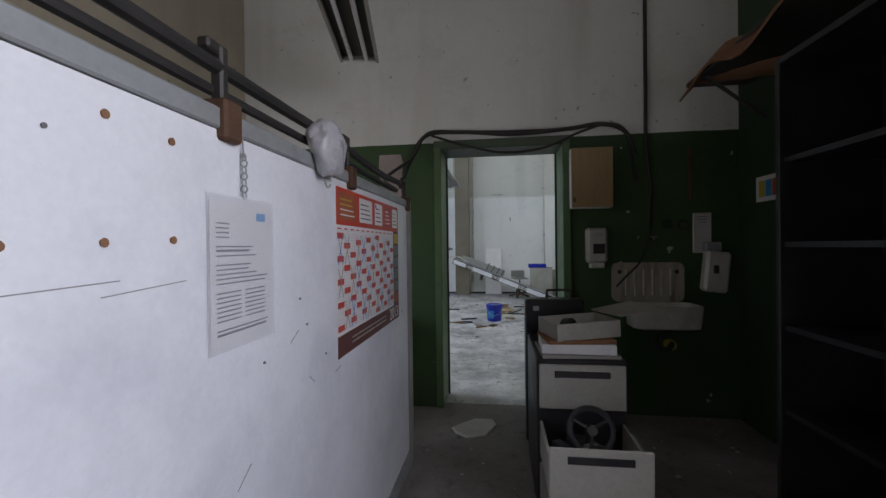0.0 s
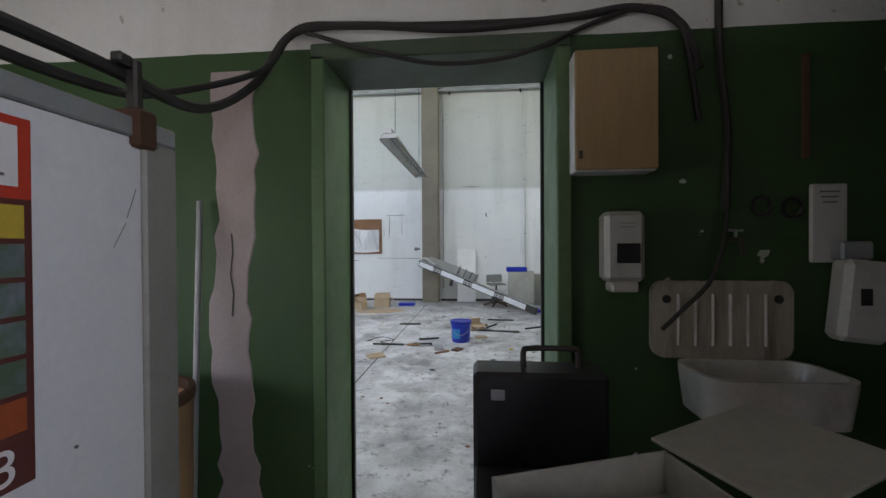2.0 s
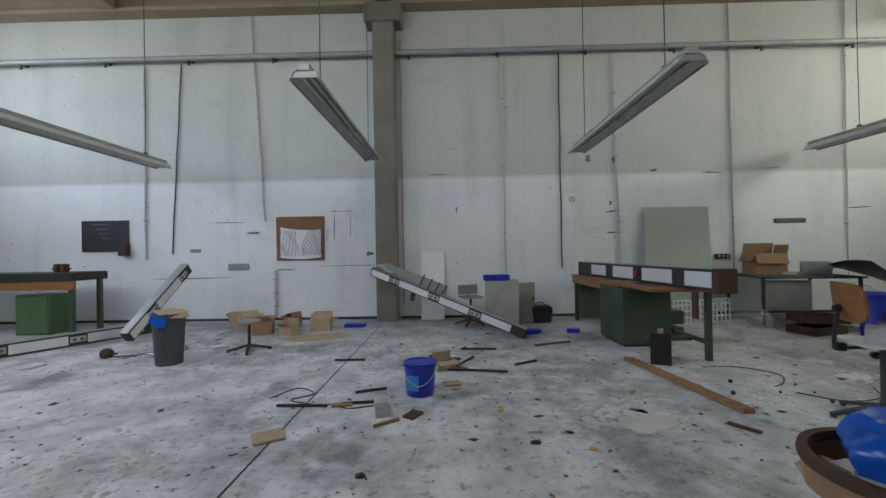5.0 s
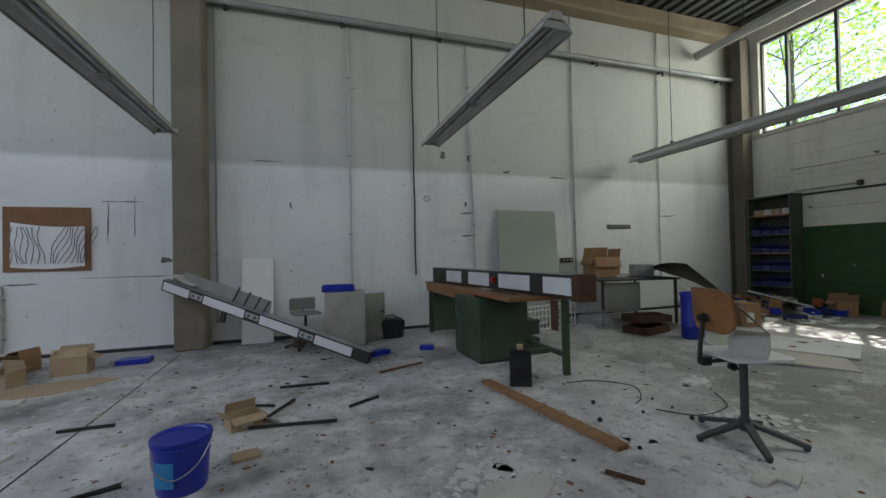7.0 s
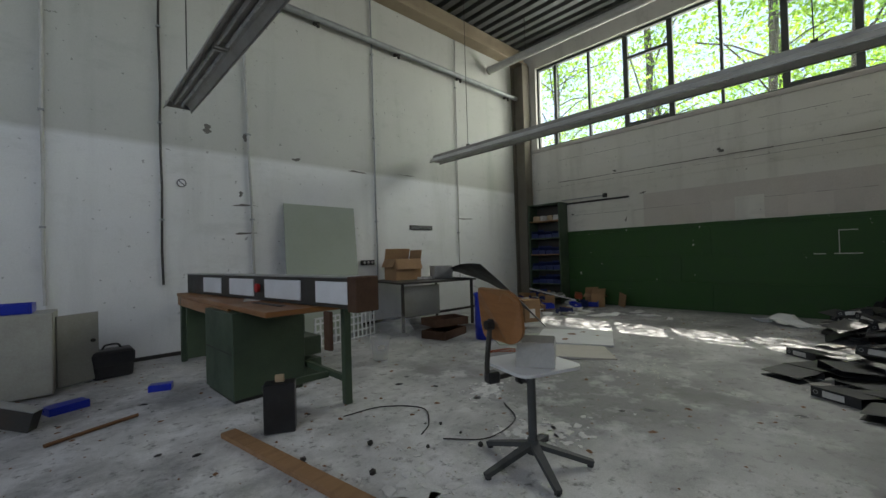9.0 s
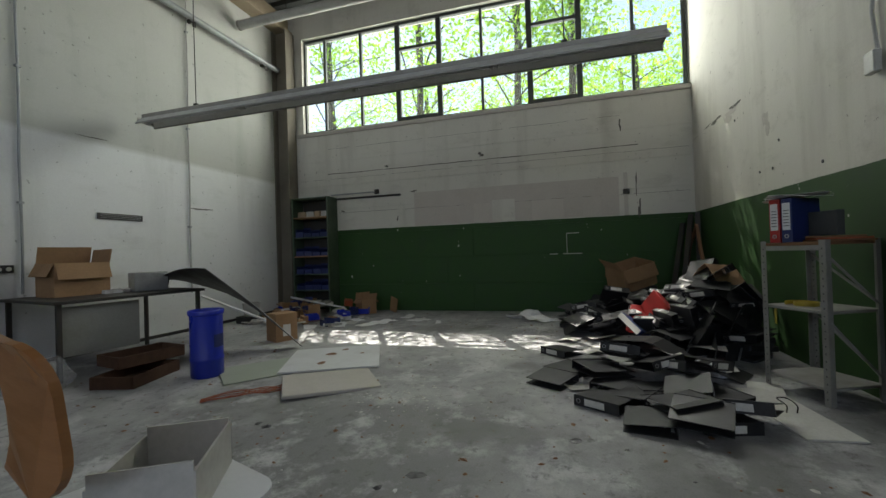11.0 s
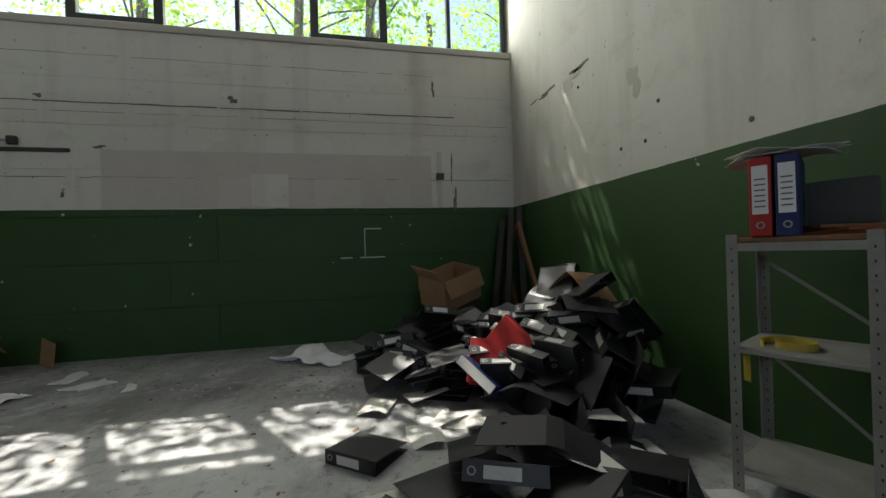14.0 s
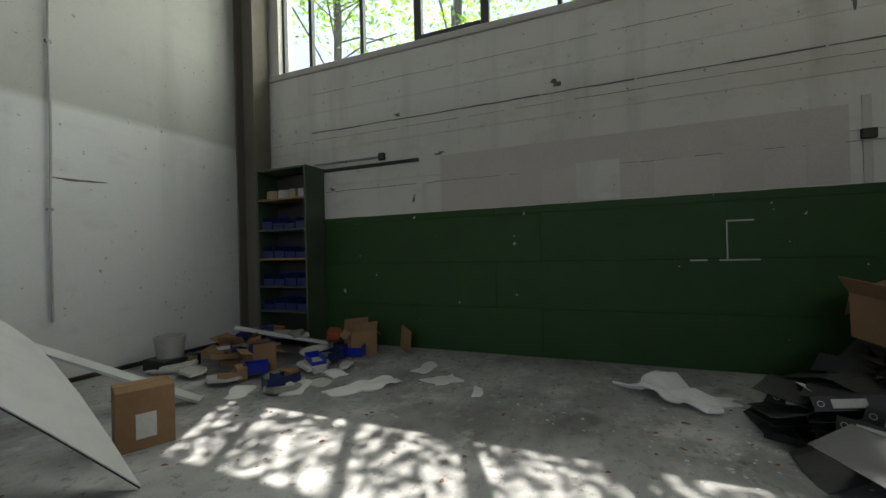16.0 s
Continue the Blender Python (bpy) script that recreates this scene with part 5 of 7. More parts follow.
for k, (xa, xb, zz, w) in enumerate(((8.86, 9.22, 2.79, 0.022), (9.22, 9.5, 2.80, 0.008), (8.28, 8.5, 2.78, 0.03), (7.55, 7.70, 2.35, 0.10), (8.35, 8.75, 2.72, 0.06), (9.9, 10.2, 2.78, 0.01))):
    ob = solid("wall_scuff", blot(B(), 0.5, (0, 0, 0), random.Random(330 + k), 18, 0.0015, 1.0, 0.9), M["grime"] if k < 3 else M["raw"], "dark scuff on the painted hall wall", "scuff", pose(0, 0, 0), "scuffs on the wall")
    ob.matrix_basis = pose((xa + xb) / 2, HALL + 0.0005, zz, -90, 0, 0) @ Matrix.Diagonal((xb - xa, w * 2, 1, 1))
sk = thing("wall_socket", "dark socket with a stained cable strip", "socket", pose(WIN - 0.02, 4.56, 2.03))
part("strip", span(B(), (-0.012, -0.03, -0.40), (-0.001, 0.03, 0.32), bevel=0.002), M["raw"], sk)
part("housing", span(B(), (-0.05, -0.05, -0.04), (-0.013, 0.05, 0.04), bevel=0.006), M["darksteel"], sk)
ck = thing("paint_mark", "pale chalk outline on the green wall", "mark", pose(WIN - 0.022, 5.43, 1.20))
for lo, hi in (((-0.003, -0.14, -0.19), (0.0, 0.17, -0.175)), ((-0.003, 0.10, -0.19), (0.0, 0.112, 0.17)), ((-0.003, -0.10, 0.165), (0.0, 0.11, 0.18)), ((-0.003, 0.26, -0.19), (0.0, 0.40, -0.175))):
    part("line", span(B(), lo, hi), M["conduit"], ck)
cr2 = thing("wall_crack", "dark dirt line along the slab joint", "crack", pose(WIN - 0.0205, 0, 2.80))
rc = random.Random(12)
ya = 4.35
while ya < 10.2:
    ln = rc.uniform(0.08, 0.40)
    part("crack", span(B(), (-0.0025, ya, rc.uniform(-0.011, -0.002)), (0.0, ya + ln, rc.uniform(0.002, 0.014))), M["grime"], cr2)
    ya += ln + rc.choice((0.0, 0.0, 0.0, 0.02))
wc2 = thing("wall_cable", "pale socket box on a hanging cable", "socket", pose(6.05, HALL + 0.006, 2.22))
part("cable", tube(B(), [(-0.02, 0.012, 0.1), (0.01, 0.02, 0.4), (-0.04, 0.012, 0.9), (-0.04, 0.012, 2.2)], 0.012, 8), M["conduit"], wc2)
part("socket_box", box(B(), (0.10, 0.05, 0.15), (0, 0.03, 0.06), bevel=0.008), M["plastic"], wc2)
for k, (hx, hz) in enumerate(((7.52, 1.85), (7.80, 1.86), (7.38, 2.1), (8.4, 2.6), (6.7, 1.75))):
    solid("wall_hole", cyl(B(), 0.012, 0.016, 0.006, pose(hx, HALL + 0.0065, hz, 90), 10), M["black"], "small dark screw hole in the wall", "hole", group="holes in the hall wall")

# leaning steel door leaf
leaf = thing("steel_door_leaf", "dark grey steel door leaning against the green wall", "door", pose(5.43, 3.76, 0.0, 4.4, -2.0, 2))
part("panel", span(B(), (-0.50, -0.02, 0), (0.245, 0.02, 2.12), bevel=0.006), M["darkdoor"], leaf)
part("lock", cyl(B(), 0.032, 0.032, 0.022, pose(0.205, 0.042, 1.06, 90), 18), M["galv"], leaf)
part("key_hole", box(B(), (0.012, 0.006, 0.03), (0.205, 0.045, 1.06)), M["black"], leaf)


# ---- steel rack with binders on top ----
rk = thing("steel_rack", "low grey slotted steel rack with three shelves", "rack", pose(6.22, 3.84, 0, 0, 0, 25))
for sx in (-1, 1):
    for sy in (-1, 1):
        bb = B()
        span(bb, (sx * 0.23 - (0.04 if sx > 0 else 0), sy * 0.22 - 0.002, 0), (sx * 0.23 + (0.04 if sx < 0 else 0), sy * 0.22 + 0.002, 1.11))
        span(bb, (sx * 0.23 - 0.002, sy * 0.22 - (0.04 if sy > 0 else -0.002), 0), (sx * 0.23 + 0.002, sy * 0.22 + (0.04 if sy < 0 else -0.002), 1.11))
        post = part("post", bb, M["rackpaint"], rk)
        for q in range(21):
            part("slot", box(B(), (0.006, 0.006, 0.010), (sx * 0.23 - sx * 0.02, sy * 0.22, 0.05 + 0.05 * q)), M["black"], post)
for z in (0.10, 0.61, 1.075):
    bb = B()
    span(bb, (-0.226, -0.216, z), (0.226, 0.216, z + 0.022), bevel=0.004)
    part("shelf_board", bb, M["cork"] if z > 0.9 else M["rackpaint"], rk, "dusty shelf board")
part("rim", span(B(), (-0.226, 0.217, 1.04), (0.226, 0.2195, 1.074)), M["rackpaint"], rk)
for (za, zb) in ((0.66, 1.0), (0.16, 0.56)):
    part("brace", tube(B(), [(-0.222, -0.215, za), (0.222, -0.215, zb)], 0.009, 6), M["rackpaint"], rk)
    part("brace", tube(B(), [(-0.226, -0.2, za), (-0.226, 0.2, zb)], 0.009, 6), M["rackpaint"], rk)


def binder_proto():
    """A closed lever-arch binder lying on its back cover: spine along y at x = 0."""
    ob = thing("ring_binder", "black marbled ring binder thrown on the heap", "binder", I4(), "ring binders on the heap")
    w, h, t = 0.285, 0.318, 0.075
    part("back_cover", span(B(), (0, -h / 2, 0.0), (w, h / 2, 0.004)), M["binder"], ob)
    part("front_cover", box(B(), (w, h, 0.004), (w / 2, 0, 0), pose(0, 0, t - 0.006, 0, 5, 0)), M["binder"], ob)
    sp = part("spine", span(B(), (-0.004, -h / 2, 0.0), (0.0, h / 2, t)), M["binder"], ob)
    part("spine_label", span(B(), (-0.0065, -0.06, 0.014), (-0.0045, 0.08, t - 0.016)), M["paper"], sp, "pale paper spine label")
    bb = B()
    lathe(bb, [(0.012, 0), (0.016, 0), (0.016, 0.003), (0.012, 0.003), (0.012, 0)], 14, pose(-0.0045, 0.125, t / 2, 0, -90, 0))
    part("finger_ring", bb, M["galv"], sp)
    bb = B()
    span(bb, (0.012, -0.07, 0.004), (0.03, 0.07, 0.010))
    for y in (-0.04, 0.04):
        tube(bb, curve_points([(0.02, y, 0.01), (0.02, y, 0.05), (0.045, y, 0.06), (0.06, y, 0.01)], 5), 0.0025, 5)
    part("ring_mechanism", bb, M["galv"], ob)
    return ob


def open_binder_proto():
    ob = thing("open_binder", "black ring binder lying open face down", "binder", I4(), "open binders on the heap")
    w, h = 0.285, 0.318
    part("cover", box(B(), (w, h, 0.004), (w / 2, 0, 0), pose(0.035, 0, 0.09, 0, 17, 0)), M["binder"], ob)
    part("cover", box(B(), (w, h, 0.004), (-w / 2, 0, 0), pose(-0.035, 0, 0.09, 0, -17, 0)), M["binder"], ob)
    part("spine", box(B(), (0.074, h, 0.004), (0, 0, 0.091)), M["binder"], ob)
    bb = B()
    span(bb, (-0.012, -0.07, 0.080), (0.012, 0.07, 0.086))
    part("ring_mechanism", bb, M["galv"], ob)
    return ob


def heap_height(x, y):
    """How high the heap of binders lies."""
    h = 0.66 * math.exp(-(((x - 7.65) / 0.58) ** 2 + ((y - 4.05) / 0.42) ** 2))
    h += 0.34 * math.exp(-(((x - 8.70) / 0.62) ** 2 + ((y - 4.80) / 0.62) ** 2))
    h += 0.13 * math.exp(-(((x - 6.40) / 0.45) ** 2 + ((y - 4.85) / 0.45) ** 2))
    return h


proto, proto_open = binder_proto(), open_binder_proto()
rh = random.Random(77)
spots = []
used = [0, 0]
fixed = [(6.62, 5.42, 150), (6.35, 4.85, 60), (6.75, 4.62, 35), (6.40, 4.30, 120), (6.15, 4.62, 200), (5.98, 4.42, 15), (6.55, 4.95, 250), (5.90, 4.82, 80), (6.05, 4.25, -30), (7.15, 5.05, 20), (7.6, 5.35, -40), (7.35, 4.55, 100), (6.95, 4.95, 300), (6.85, 4.25, 45), (7.05, 4.6, 190), (6.2, 5.05, 330), (6.5, 4.65, 10), (6.0, 4.6, 110), (6.3, 4.5, 75), (6.7, 5.05, 215), (7.2, 4.85, 80), (6.9, 5.3, 130), (5.85, 4.55, 160), (6.6, 4.4, 285)]
for k in range(104):
    if k < len(fixed):
        x, y, rz = fixed[k][0] - 0.5, fixed[k][1] + 0.3, fixed[k][2]
    else:
        for _ in range(50):
            x, y = rh.uniform(6.4, 9.45), rh.uniform(3.86, 5.75)
            if heap_height(x, y) > 0.05 and not (x < 6.95 and y < 4.4):
                break
        rz = rh.uniform(0, 360)
    hz = heap_height(x, y) * rh.uniform(0.82, 1.0)
    near = sum(1 for q in spots if (q[0] - x) ** 2 + (q[1] - y) ** 2 < 0.045)
    spots.append((x, y))
    steep = min(1.0, hz * 3.0)
    tx, ty = rh.uniform(-9, 9) + steep * rh.uniform(-38, 38), rh.uniform(-5, 14) + steep * rh.uniform(-35, 45)
    z = hz + 0.02 * min(near, 3) + 0.02 + 0.13 * (abs(math.sin(radians(tx))) + abs(math.sin(radians(ty)))) * 0.9
    if hz < 0.06 and near == 0:
        tx, ty, z = 0, 0, 0.001
    src = proto_open if k >= len(fixed) and rh.random() < 0.22 else proto
    m = pose(x, y, z, tx, ty, rz) @ Matrix.Translation((-0.14 if src is proto else 0, 0, 0))
    i = 0 if src is proto else 1
    if used[i] == 0:
        src.matrix_basis = m
        ob = src
    else:
        ob = copy_thing(src, m)
    used[i] += 1
ru = random.Random(64)
for k in range(13):
    x, y = 7.25 + 0.085 * k + ru.uniform(-0.05, 0.05), 4.45 + 0.13 * (k % 3) + ru.uniform(-0.05, 0.05)
    copy_thing(proto, pose(x, y, 0.34 + 0.10 * math.sin(0.25 * k) - 0.10 * (k % 3), ru.uniform(-18, 18), ru.uniform(48, 78), ru.uniform(-75, 10)) @ Matrix.Translation((-0.14, 0, 0)))
# open black covers propped against the near side of the big heap
for k, (x, y, z, rx, ry, rz) in enumerate(((7.02, 4.42, 0.05, 62, 0, 140), (7.30, 4.55, 0.10, 68, 8, 155), (7.12, 4.12, 0.16, 70, -6, 120), (7.42, 4.30, 0.30, 58, 10, 150), (7.30, 4.02, 0.36, 64, -8, 130), (7.62, 4.42, 0.42, 52, 6, 165), (7.55, 4.05, 0.52, 48, -10, 140), (7.92, 4.52, 0.36, 60, 12, 185), (8.2, 4.62, 0.22, 62, -6, 195), (8.55, 5.15, 0.12, 55, 8, 200), (8.95, 5.35, 0.10, 50, -8, 210), (6.95, 4.75, 0.02, 40, 0, 165), (6.98, 4.22, 0.10, 72, 10, 150), (7.12, 3.95, 0.34, 66, 4, 135), (7.22, 4.30, 0.24, 60, -12, 170), (7.0, 4.0, 0.04, 76, 0, 125), (8.75, 5.5, 0.03, 35, 10, 190), (8.35, 5.45, 0.03, 30, -6, 175), (9.0, 5.05, 0.22, 58, 6, 220))):
    copy_thing(proto_open, pose(x, y, z, rx, ry, rz))
base = B()
r3 = random.Random(31)
for k in range(60):
    x, y = r3.uniform(7.2, 9.5), r3.uniform(3.72, 5.5)
    h = heap_height(x, y)
    if h > 0.1:
        for q in range(int(h / 0.07)):
            box(base, (0.29, 0.30, 0.05), (0, 0, 0), pose(x + r3.uniform(-0.08, 0.08), max(y, 3.83) + r3.uniform(-0.06, 0.06), 0.03 + 0.066 * q, r3.uniform(-9, 9), r3.uniform(-9, 9), r3.uniform(0, 180)), bevel=0.003)
solid("buried_binders", base, M["binder"], "inner layers of the heap of black binders", "binders", kind="stuff")


def colour_binder(x, y, z, rx, ry, rz, mat, label):
    ob = thing("ring_binder", label, "binder", pose(x, y, z, rx, ry, rz), "coloured binders")
    part("body", span(B(), (-0.036, -0.142, 0), (0.036, 0.142, 0.318), bevel=0.003), M[mat], ob)
    part("page_block", span(B(), (-0.031, 0.1415, 0.006), (0.031, 0.1435, 0.312)), M["paper"], ob)
    sp = part("spine_label", span(B(), (-0.026, -0.1445, 0.09), (0.026, -0.1425, 0.285)), M["print"], ob, "white printed spine label")
    for k in range(6):
        part("text_line", box(B(), (0.036, 0.001, 0.006), (0, -0.1455, 0.12 + 0.022 * k)), M["ink"], sp)
    bb = B()
    lathe(bb, [(0.009, 0), (0.015, 0), (0.015, 0.004), (0.009, 0.004), (0.009, 0)], 16, pose(0, -0.1425, 0.045, 90, 0, 0))
    part("finger_ring", bb, M["galv"], ob)
    return ob


colour_binder(6.22, 3.93, 1.098, 0, 0, 212, "navy", "dark blue ring binder standing on the rack")
colour_binder(6.292, 3.973, 1.098, 0, 0, 212, "red", "red ring binder standing on the rack")
solid("grey_file", span(B(), (-0.03, -0.10, 0), (0.03, 0.10, 0.17), bevel=0.003), M["bin"], "dark grey book end box on the rack", "box", pose(6.10, 3.84, 1.139, 0, 0, -70))
for k in range(4):
    solid("loose_paper", sheet(B(), 5, 3, lambda u, v: Vector((-0.17 + 0.34 * u, -0.11 + 0.22 * v, 0.012 * math.sin(4 * u + k) - 0.03 * abs(u - 0.5) ** 1.5)), 0.002), M["paper"], "curled paper sheets lying over the binders", "paper", pose(6.24, 3.94, 1.428 + 0.008 * k, 0, 0, 20 + 17 * k), "papers on the rack")
for k in range(3):
    solid("flat_folder", box(B(), (0.24, 0.30, 0.012), (0, 0, 0.006), bevel=0.002), M["orange" if k == 1 else "cork"], "flat worn folder lying on the rack", "folder", pose(6.10 + 0.02 * k, 3.78, 1.098 + 0.013 * k, 0, 0, 12 - 18 * k), "folders on the rack")
tp = thing("perforated_strip", "coiled yellow perforated strip on the rack shelf", "strip", pose(6.24, 3.92, 0.633))
bb = B()
sheet(bb, 40, 1, lambda u, v: Vector(((0.05 + 0.06 * u) * math.cos(7.5 * u), (0.05 + 0.06 * u) * math.sin(7.5 * u), 0.028 * v)), 0.002)
part("coil", bb, M["yellow"], tp)
part("hanging_end", box(B(), (0.03, 0.003, 0.13), (0.08, 0.143, -0.085)), M["yellow"], tp)

colour_binder(7.56, 4.82, 0.15, 0, 32, -31, "red", "red ring binder leaning upright on the heap")
colour_binder(7.64, 4.74, 0.28, 38, 12, -52, "red", "red ring binder lying open to the sun on the heap")
colour_binder(7.42, 4.78, 0.14, 35, 50, 80, "navy", "dark blue ring binder lying on the heap")
for k in range(26):
    r4 = random.Random(300 + k)
    x, y = r4.uniform(6.0, 9.1), r4.uniform(4.2, 5.6)
    hz = heap_height(x, y)
    solid("loose_paper", sheet(B(), 4, 3, lambda u, v: Vector((-0.105 + 0.21 * u, -0.148 + 0.297 * v, 0.03 * math.sin(3 * u + k) * v)), 0.0015), M["paper"], "loose white paper sheet among the binders", "paper", pose(x, y, hz + (0.10 if hz > 0.05 else 0.008), r4.uniform(-30, 30) * min(1, hz * 4), r4.uniform(-30, 30) * min(1, hz * 4), r4.uniform(0, 360)), "papers among the binders")
pb = thing("clipboard", "pale chipped board with a bent wire clip on the floor", "board", pose(5.80, 4.24, 0, 0, 0, 6))
part("board", box(B(), (0.86, 0.30, 0.012), (0, 0, 0.006), bevel=0.002), M["paper"], pb)
bb = B()
tube(bb, curve_points([(-0.05, -0.03, 0.012), (-0.05, -0.03, 0.06), (0.05, -0.03, 0.07), (0.05, 0.03, 0.07), (-0.05, 0.03, 0.06), (-0.05, 0.03, 0.012)], 5), 0.004, 6)
part("clip", bb, M["darksteel"], pb)
solid("white_box_lid", box(B(), (0.30, 0.12, 0.09), (0, 0, 0.045), bevel=0.004), M["white"], "white flat box among the binders", "box", pose(6.62, 4.42, 0.0, 0, 0, 25))

# corner: leaning frames, laths and a big carton on the heap
carton((9.34, 4.62), (0.54, 0.42, 0.34), -62, "big brown cardboard box on the heap of binders", (250, 258, 120, 262), "card", (10, -14), 0.52, "boxes on the heap")
solid("box_support", box(B(), (0.50, 0.42, 0.52), (0, 0, 0.26), bevel=0.01), M["binder"], "black carton buried in the heap of binders", "box", pose(9.36, 4.60, 0, 0, 0, -60))
for k, (ax, ay, az, bx, by, bz, mt) in enumerate(((10.30, 3.62, 1.58, 9.75, 3.95, 0.0, "darksteel"), (10.36, 3.72, 1.45, 9.95, 4.05, 0.0, "darksteel"), (10.22, 3.55, 1.60, 9.95, 3.62, 0.0, "darksteel"), (10.40, 3.60, 1.30, 10.0, 3.9, 0.0, "rust"))):
    a, b = Vector((ax - 0.47, ay + 0.05, az)), Vector((bx - 0.47, by + 0.05, bz))
    m = Matrix.Translation(b) @ (a - b).to_track_quat("Z", "Y").to_matrix().to_4x4()
    solid("leaning_lath", box(B(), (0.07, 0.03, (a - b).length), (0, 0, (a - b).length / 2), bevel=0.003), M[mt], "narrow lath leaning in the hall corner", "lath", m, "laths in the corner")
lf = thing("trestle", "brown wooden frame leaning in the hall corner", "frame", pose(9.20, 3.72, 0.22, 4, 38, 0))
for lo, hi in (((-0.35, -0.02, 0), (-0.29, 0.02, 1.25)), ((0.29, -0.02, 0), (0.35, 0.02, 1.25)), ((-0.289, -0.02, 0), (0.289, 0.02, 0.05)), ((-0.289, -0.02, 1.19), (0.289, 0.02, 1.25))):
    part("frame_bar", span(B(), lo, hi, bevel=0.003), M["cork"], lf)
solid("cardboard_peak", sheet(B(), 6, 4, lambda u, v: Vector((-0.22 + 0.44 * u, -0.16 + 0.32 * v, 0.14 - 0.5 * abs(u - 0.5) ** 1.3)), 0.005), M["card"], "folded brown cardboard on top of the heap", "cardboard", pose(7.72, 4.0, 0.74, 6, 0, 20))

# rubble and cartons by the shelf
for (cx, cy, s, rz, lab) in ((8.90, 10.3, (0.34, 0.28, 0.24), 20, "open brown cardboard box in the rubble"), (9.60, 9.22, (0.30, 0.26, 0.28), -35, "open brown cardboard box by the green wall"), (8.75, 9.85, (0.30, 0.22, 0.20), 60, "open brown cardboard box in the rubble")):
    carton((cx, cy), s, rz, lab, [rng.uniform(20, 230) for _ in range(4)], "card", group="boxes by the shelf")
solid("cardboard_piece", box(B(), (0.22, 0.02, 0.28), (0, 0, 0.14), bevel=0.002), M["card"], "cardboard piece propped against the green wall", "cardboard", pose(9.86, 8.78, 0, 0, -12, 55))
solid("orange_tub", box(B(), (0.20, 0.15, 0.10), (0, 0, 0.05), bevel=0.01), M["orange"], "orange plastic tub in the rubble", "tub", pose(9.60, 9.60, 0.16, 8, -10, 30))
pt = thing("paint_pail", "dirty pale plastic pail by the wall", "pail", pose(8.48, 10.85, 0.12))
bb = B()
lathe(bb, [(0, 0), (0.12, 0), (0.145, 0.20), (0.15, 0.20), (0.15, 0.22), (0.135, 0.22), (0.11, 0.02), (0, 0.015)], 28)
part("body", bb, M["plastic"], pt, smooth=True)
solid("dark_crate", box(B(), (0.4, 0.34, 0.12), (0, 0, 0.06), bevel=0.006), M["black"], "flat black crate under the pail", "crate", pose(8.50, 10.85, 0))
solid("white_plank", box(B(), (1.0, 0.12, 0.03), (0, 0, 0), bevel=0.003), M["white"], "white board sloping over the rubble", "plank", pose(9.15, 9.95, 0.26, 0, 16, -42))
for k in range(60):
    r5 = random.Random(500 + k)
    x, y = r5.uniform(8.3, 9.62), r5.uniform(9.0, 10.9)
    if x > 9.58:
        continue
    kind = r5.choice(("carton", "blue", "paper", "scrap"))
    zz = 0.26 * math.exp(-(((x - 9.15) / 0.6) ** 2 + ((y - 10.1) / 0.6) ** 2))
    if kind == "blue":
        open_bin(x, y, zz, 0.15, 0.22, 0.12, r5.uniform(0, 360), "blue" if k % 3 == 0 else "navy", "blue plastic storage bin fallen in the rubble")
    else:
        bb = B()
        if kind == "carton":
            box(bb, (r5.uniform(0.1, 0.25), r5.uniform(0.08, 0.2), r5.uniform(0.04, 0.14)), (0, 0, 0.04), bevel=0.004)
        else:
            blot(bb, r5.uniform(0.06, 0.16), (0, 0, 0), r5, 9, r5.uniform(0.01, 0.05), r5.uniform(1, 1.8))
        solid("rubble_piece", bb, M[{"carton": "card", "paper": "paper", "scrap": "grey"}[kind]], "broken piece of packing in the rubble", "debris", pose(x, y, zz, r5.uniform(-12, 12), r5.uniform(-12, 12), r5.uniform(0, 360)), "rubble by the shelf")

# torn white sheets on the floor
def torn(w, d, seed, lift):
    """A crumpled sheet with a ragged edge."""
    r = random.Random(seed)
    off = Vector((r.uniform(0, 50), r.uniform(0, 50), 0))

    def f(u, v):
        x, y = (u - 0.5) * w, (v - 0.5) * d
        q = Vector((x * 6, y * 6, 0)) + off
        edge = max(abs(u - 0.5), abs(v - 0.5)) * 2
        k = 1 + 0.55 * noise.noise(q * 1.3) * edge
        z = 0.004 + lift * max(0.0, 0.35 + noise.noise(q * 0.9)) * (0.25 + 0.75 * u)
        return Vector((x * k + 0.25 * w * (v - 0.5) * noise.noise(off), y * k, z))

    return sheet(B(), 18, 12, f, 0.012)


for k, (x, y, w, d, rz, lift) in enumerate(((9.20, 6.03, 0.66, 0.42, 55, 0.16), (8.60, 8.52, 0.58, 0.26, -32, 0.05), (8.40, 9.05, 0.30, 0.16, 20, 0.03), (9.30, 8.23, 0.30, 0.16, -10, 0.03), (9.0, 7.92, 0.30, 0.22, -40, 0.02), (8.8, 7.54, 0.22, 0.08, 10, 0.03), (8.15, 9.45, 0.26, 0.18, 30, 0.03), (8.85, 9.0, 0.24, 0.16, 70, 0.04))):
    solid("torn_sheet", torn(w, d, 700 + k, lift), M["foam"], "torn crumpled white foam sheet on the floor" if k != 4 else "pale board piece on the floor", "sheet", pose(x, y, 0.0, 0, 0, rz), "torn sheets on the floor")
solid("white_board_piece", box(B(), (0.92, 0.95, 0.018), (0, 0, 0.009), bevel=0.003), M["white"], "white coated board lying on the floor", "board", pose(6.47, 7.98, 0.012, 0, 0, 25))
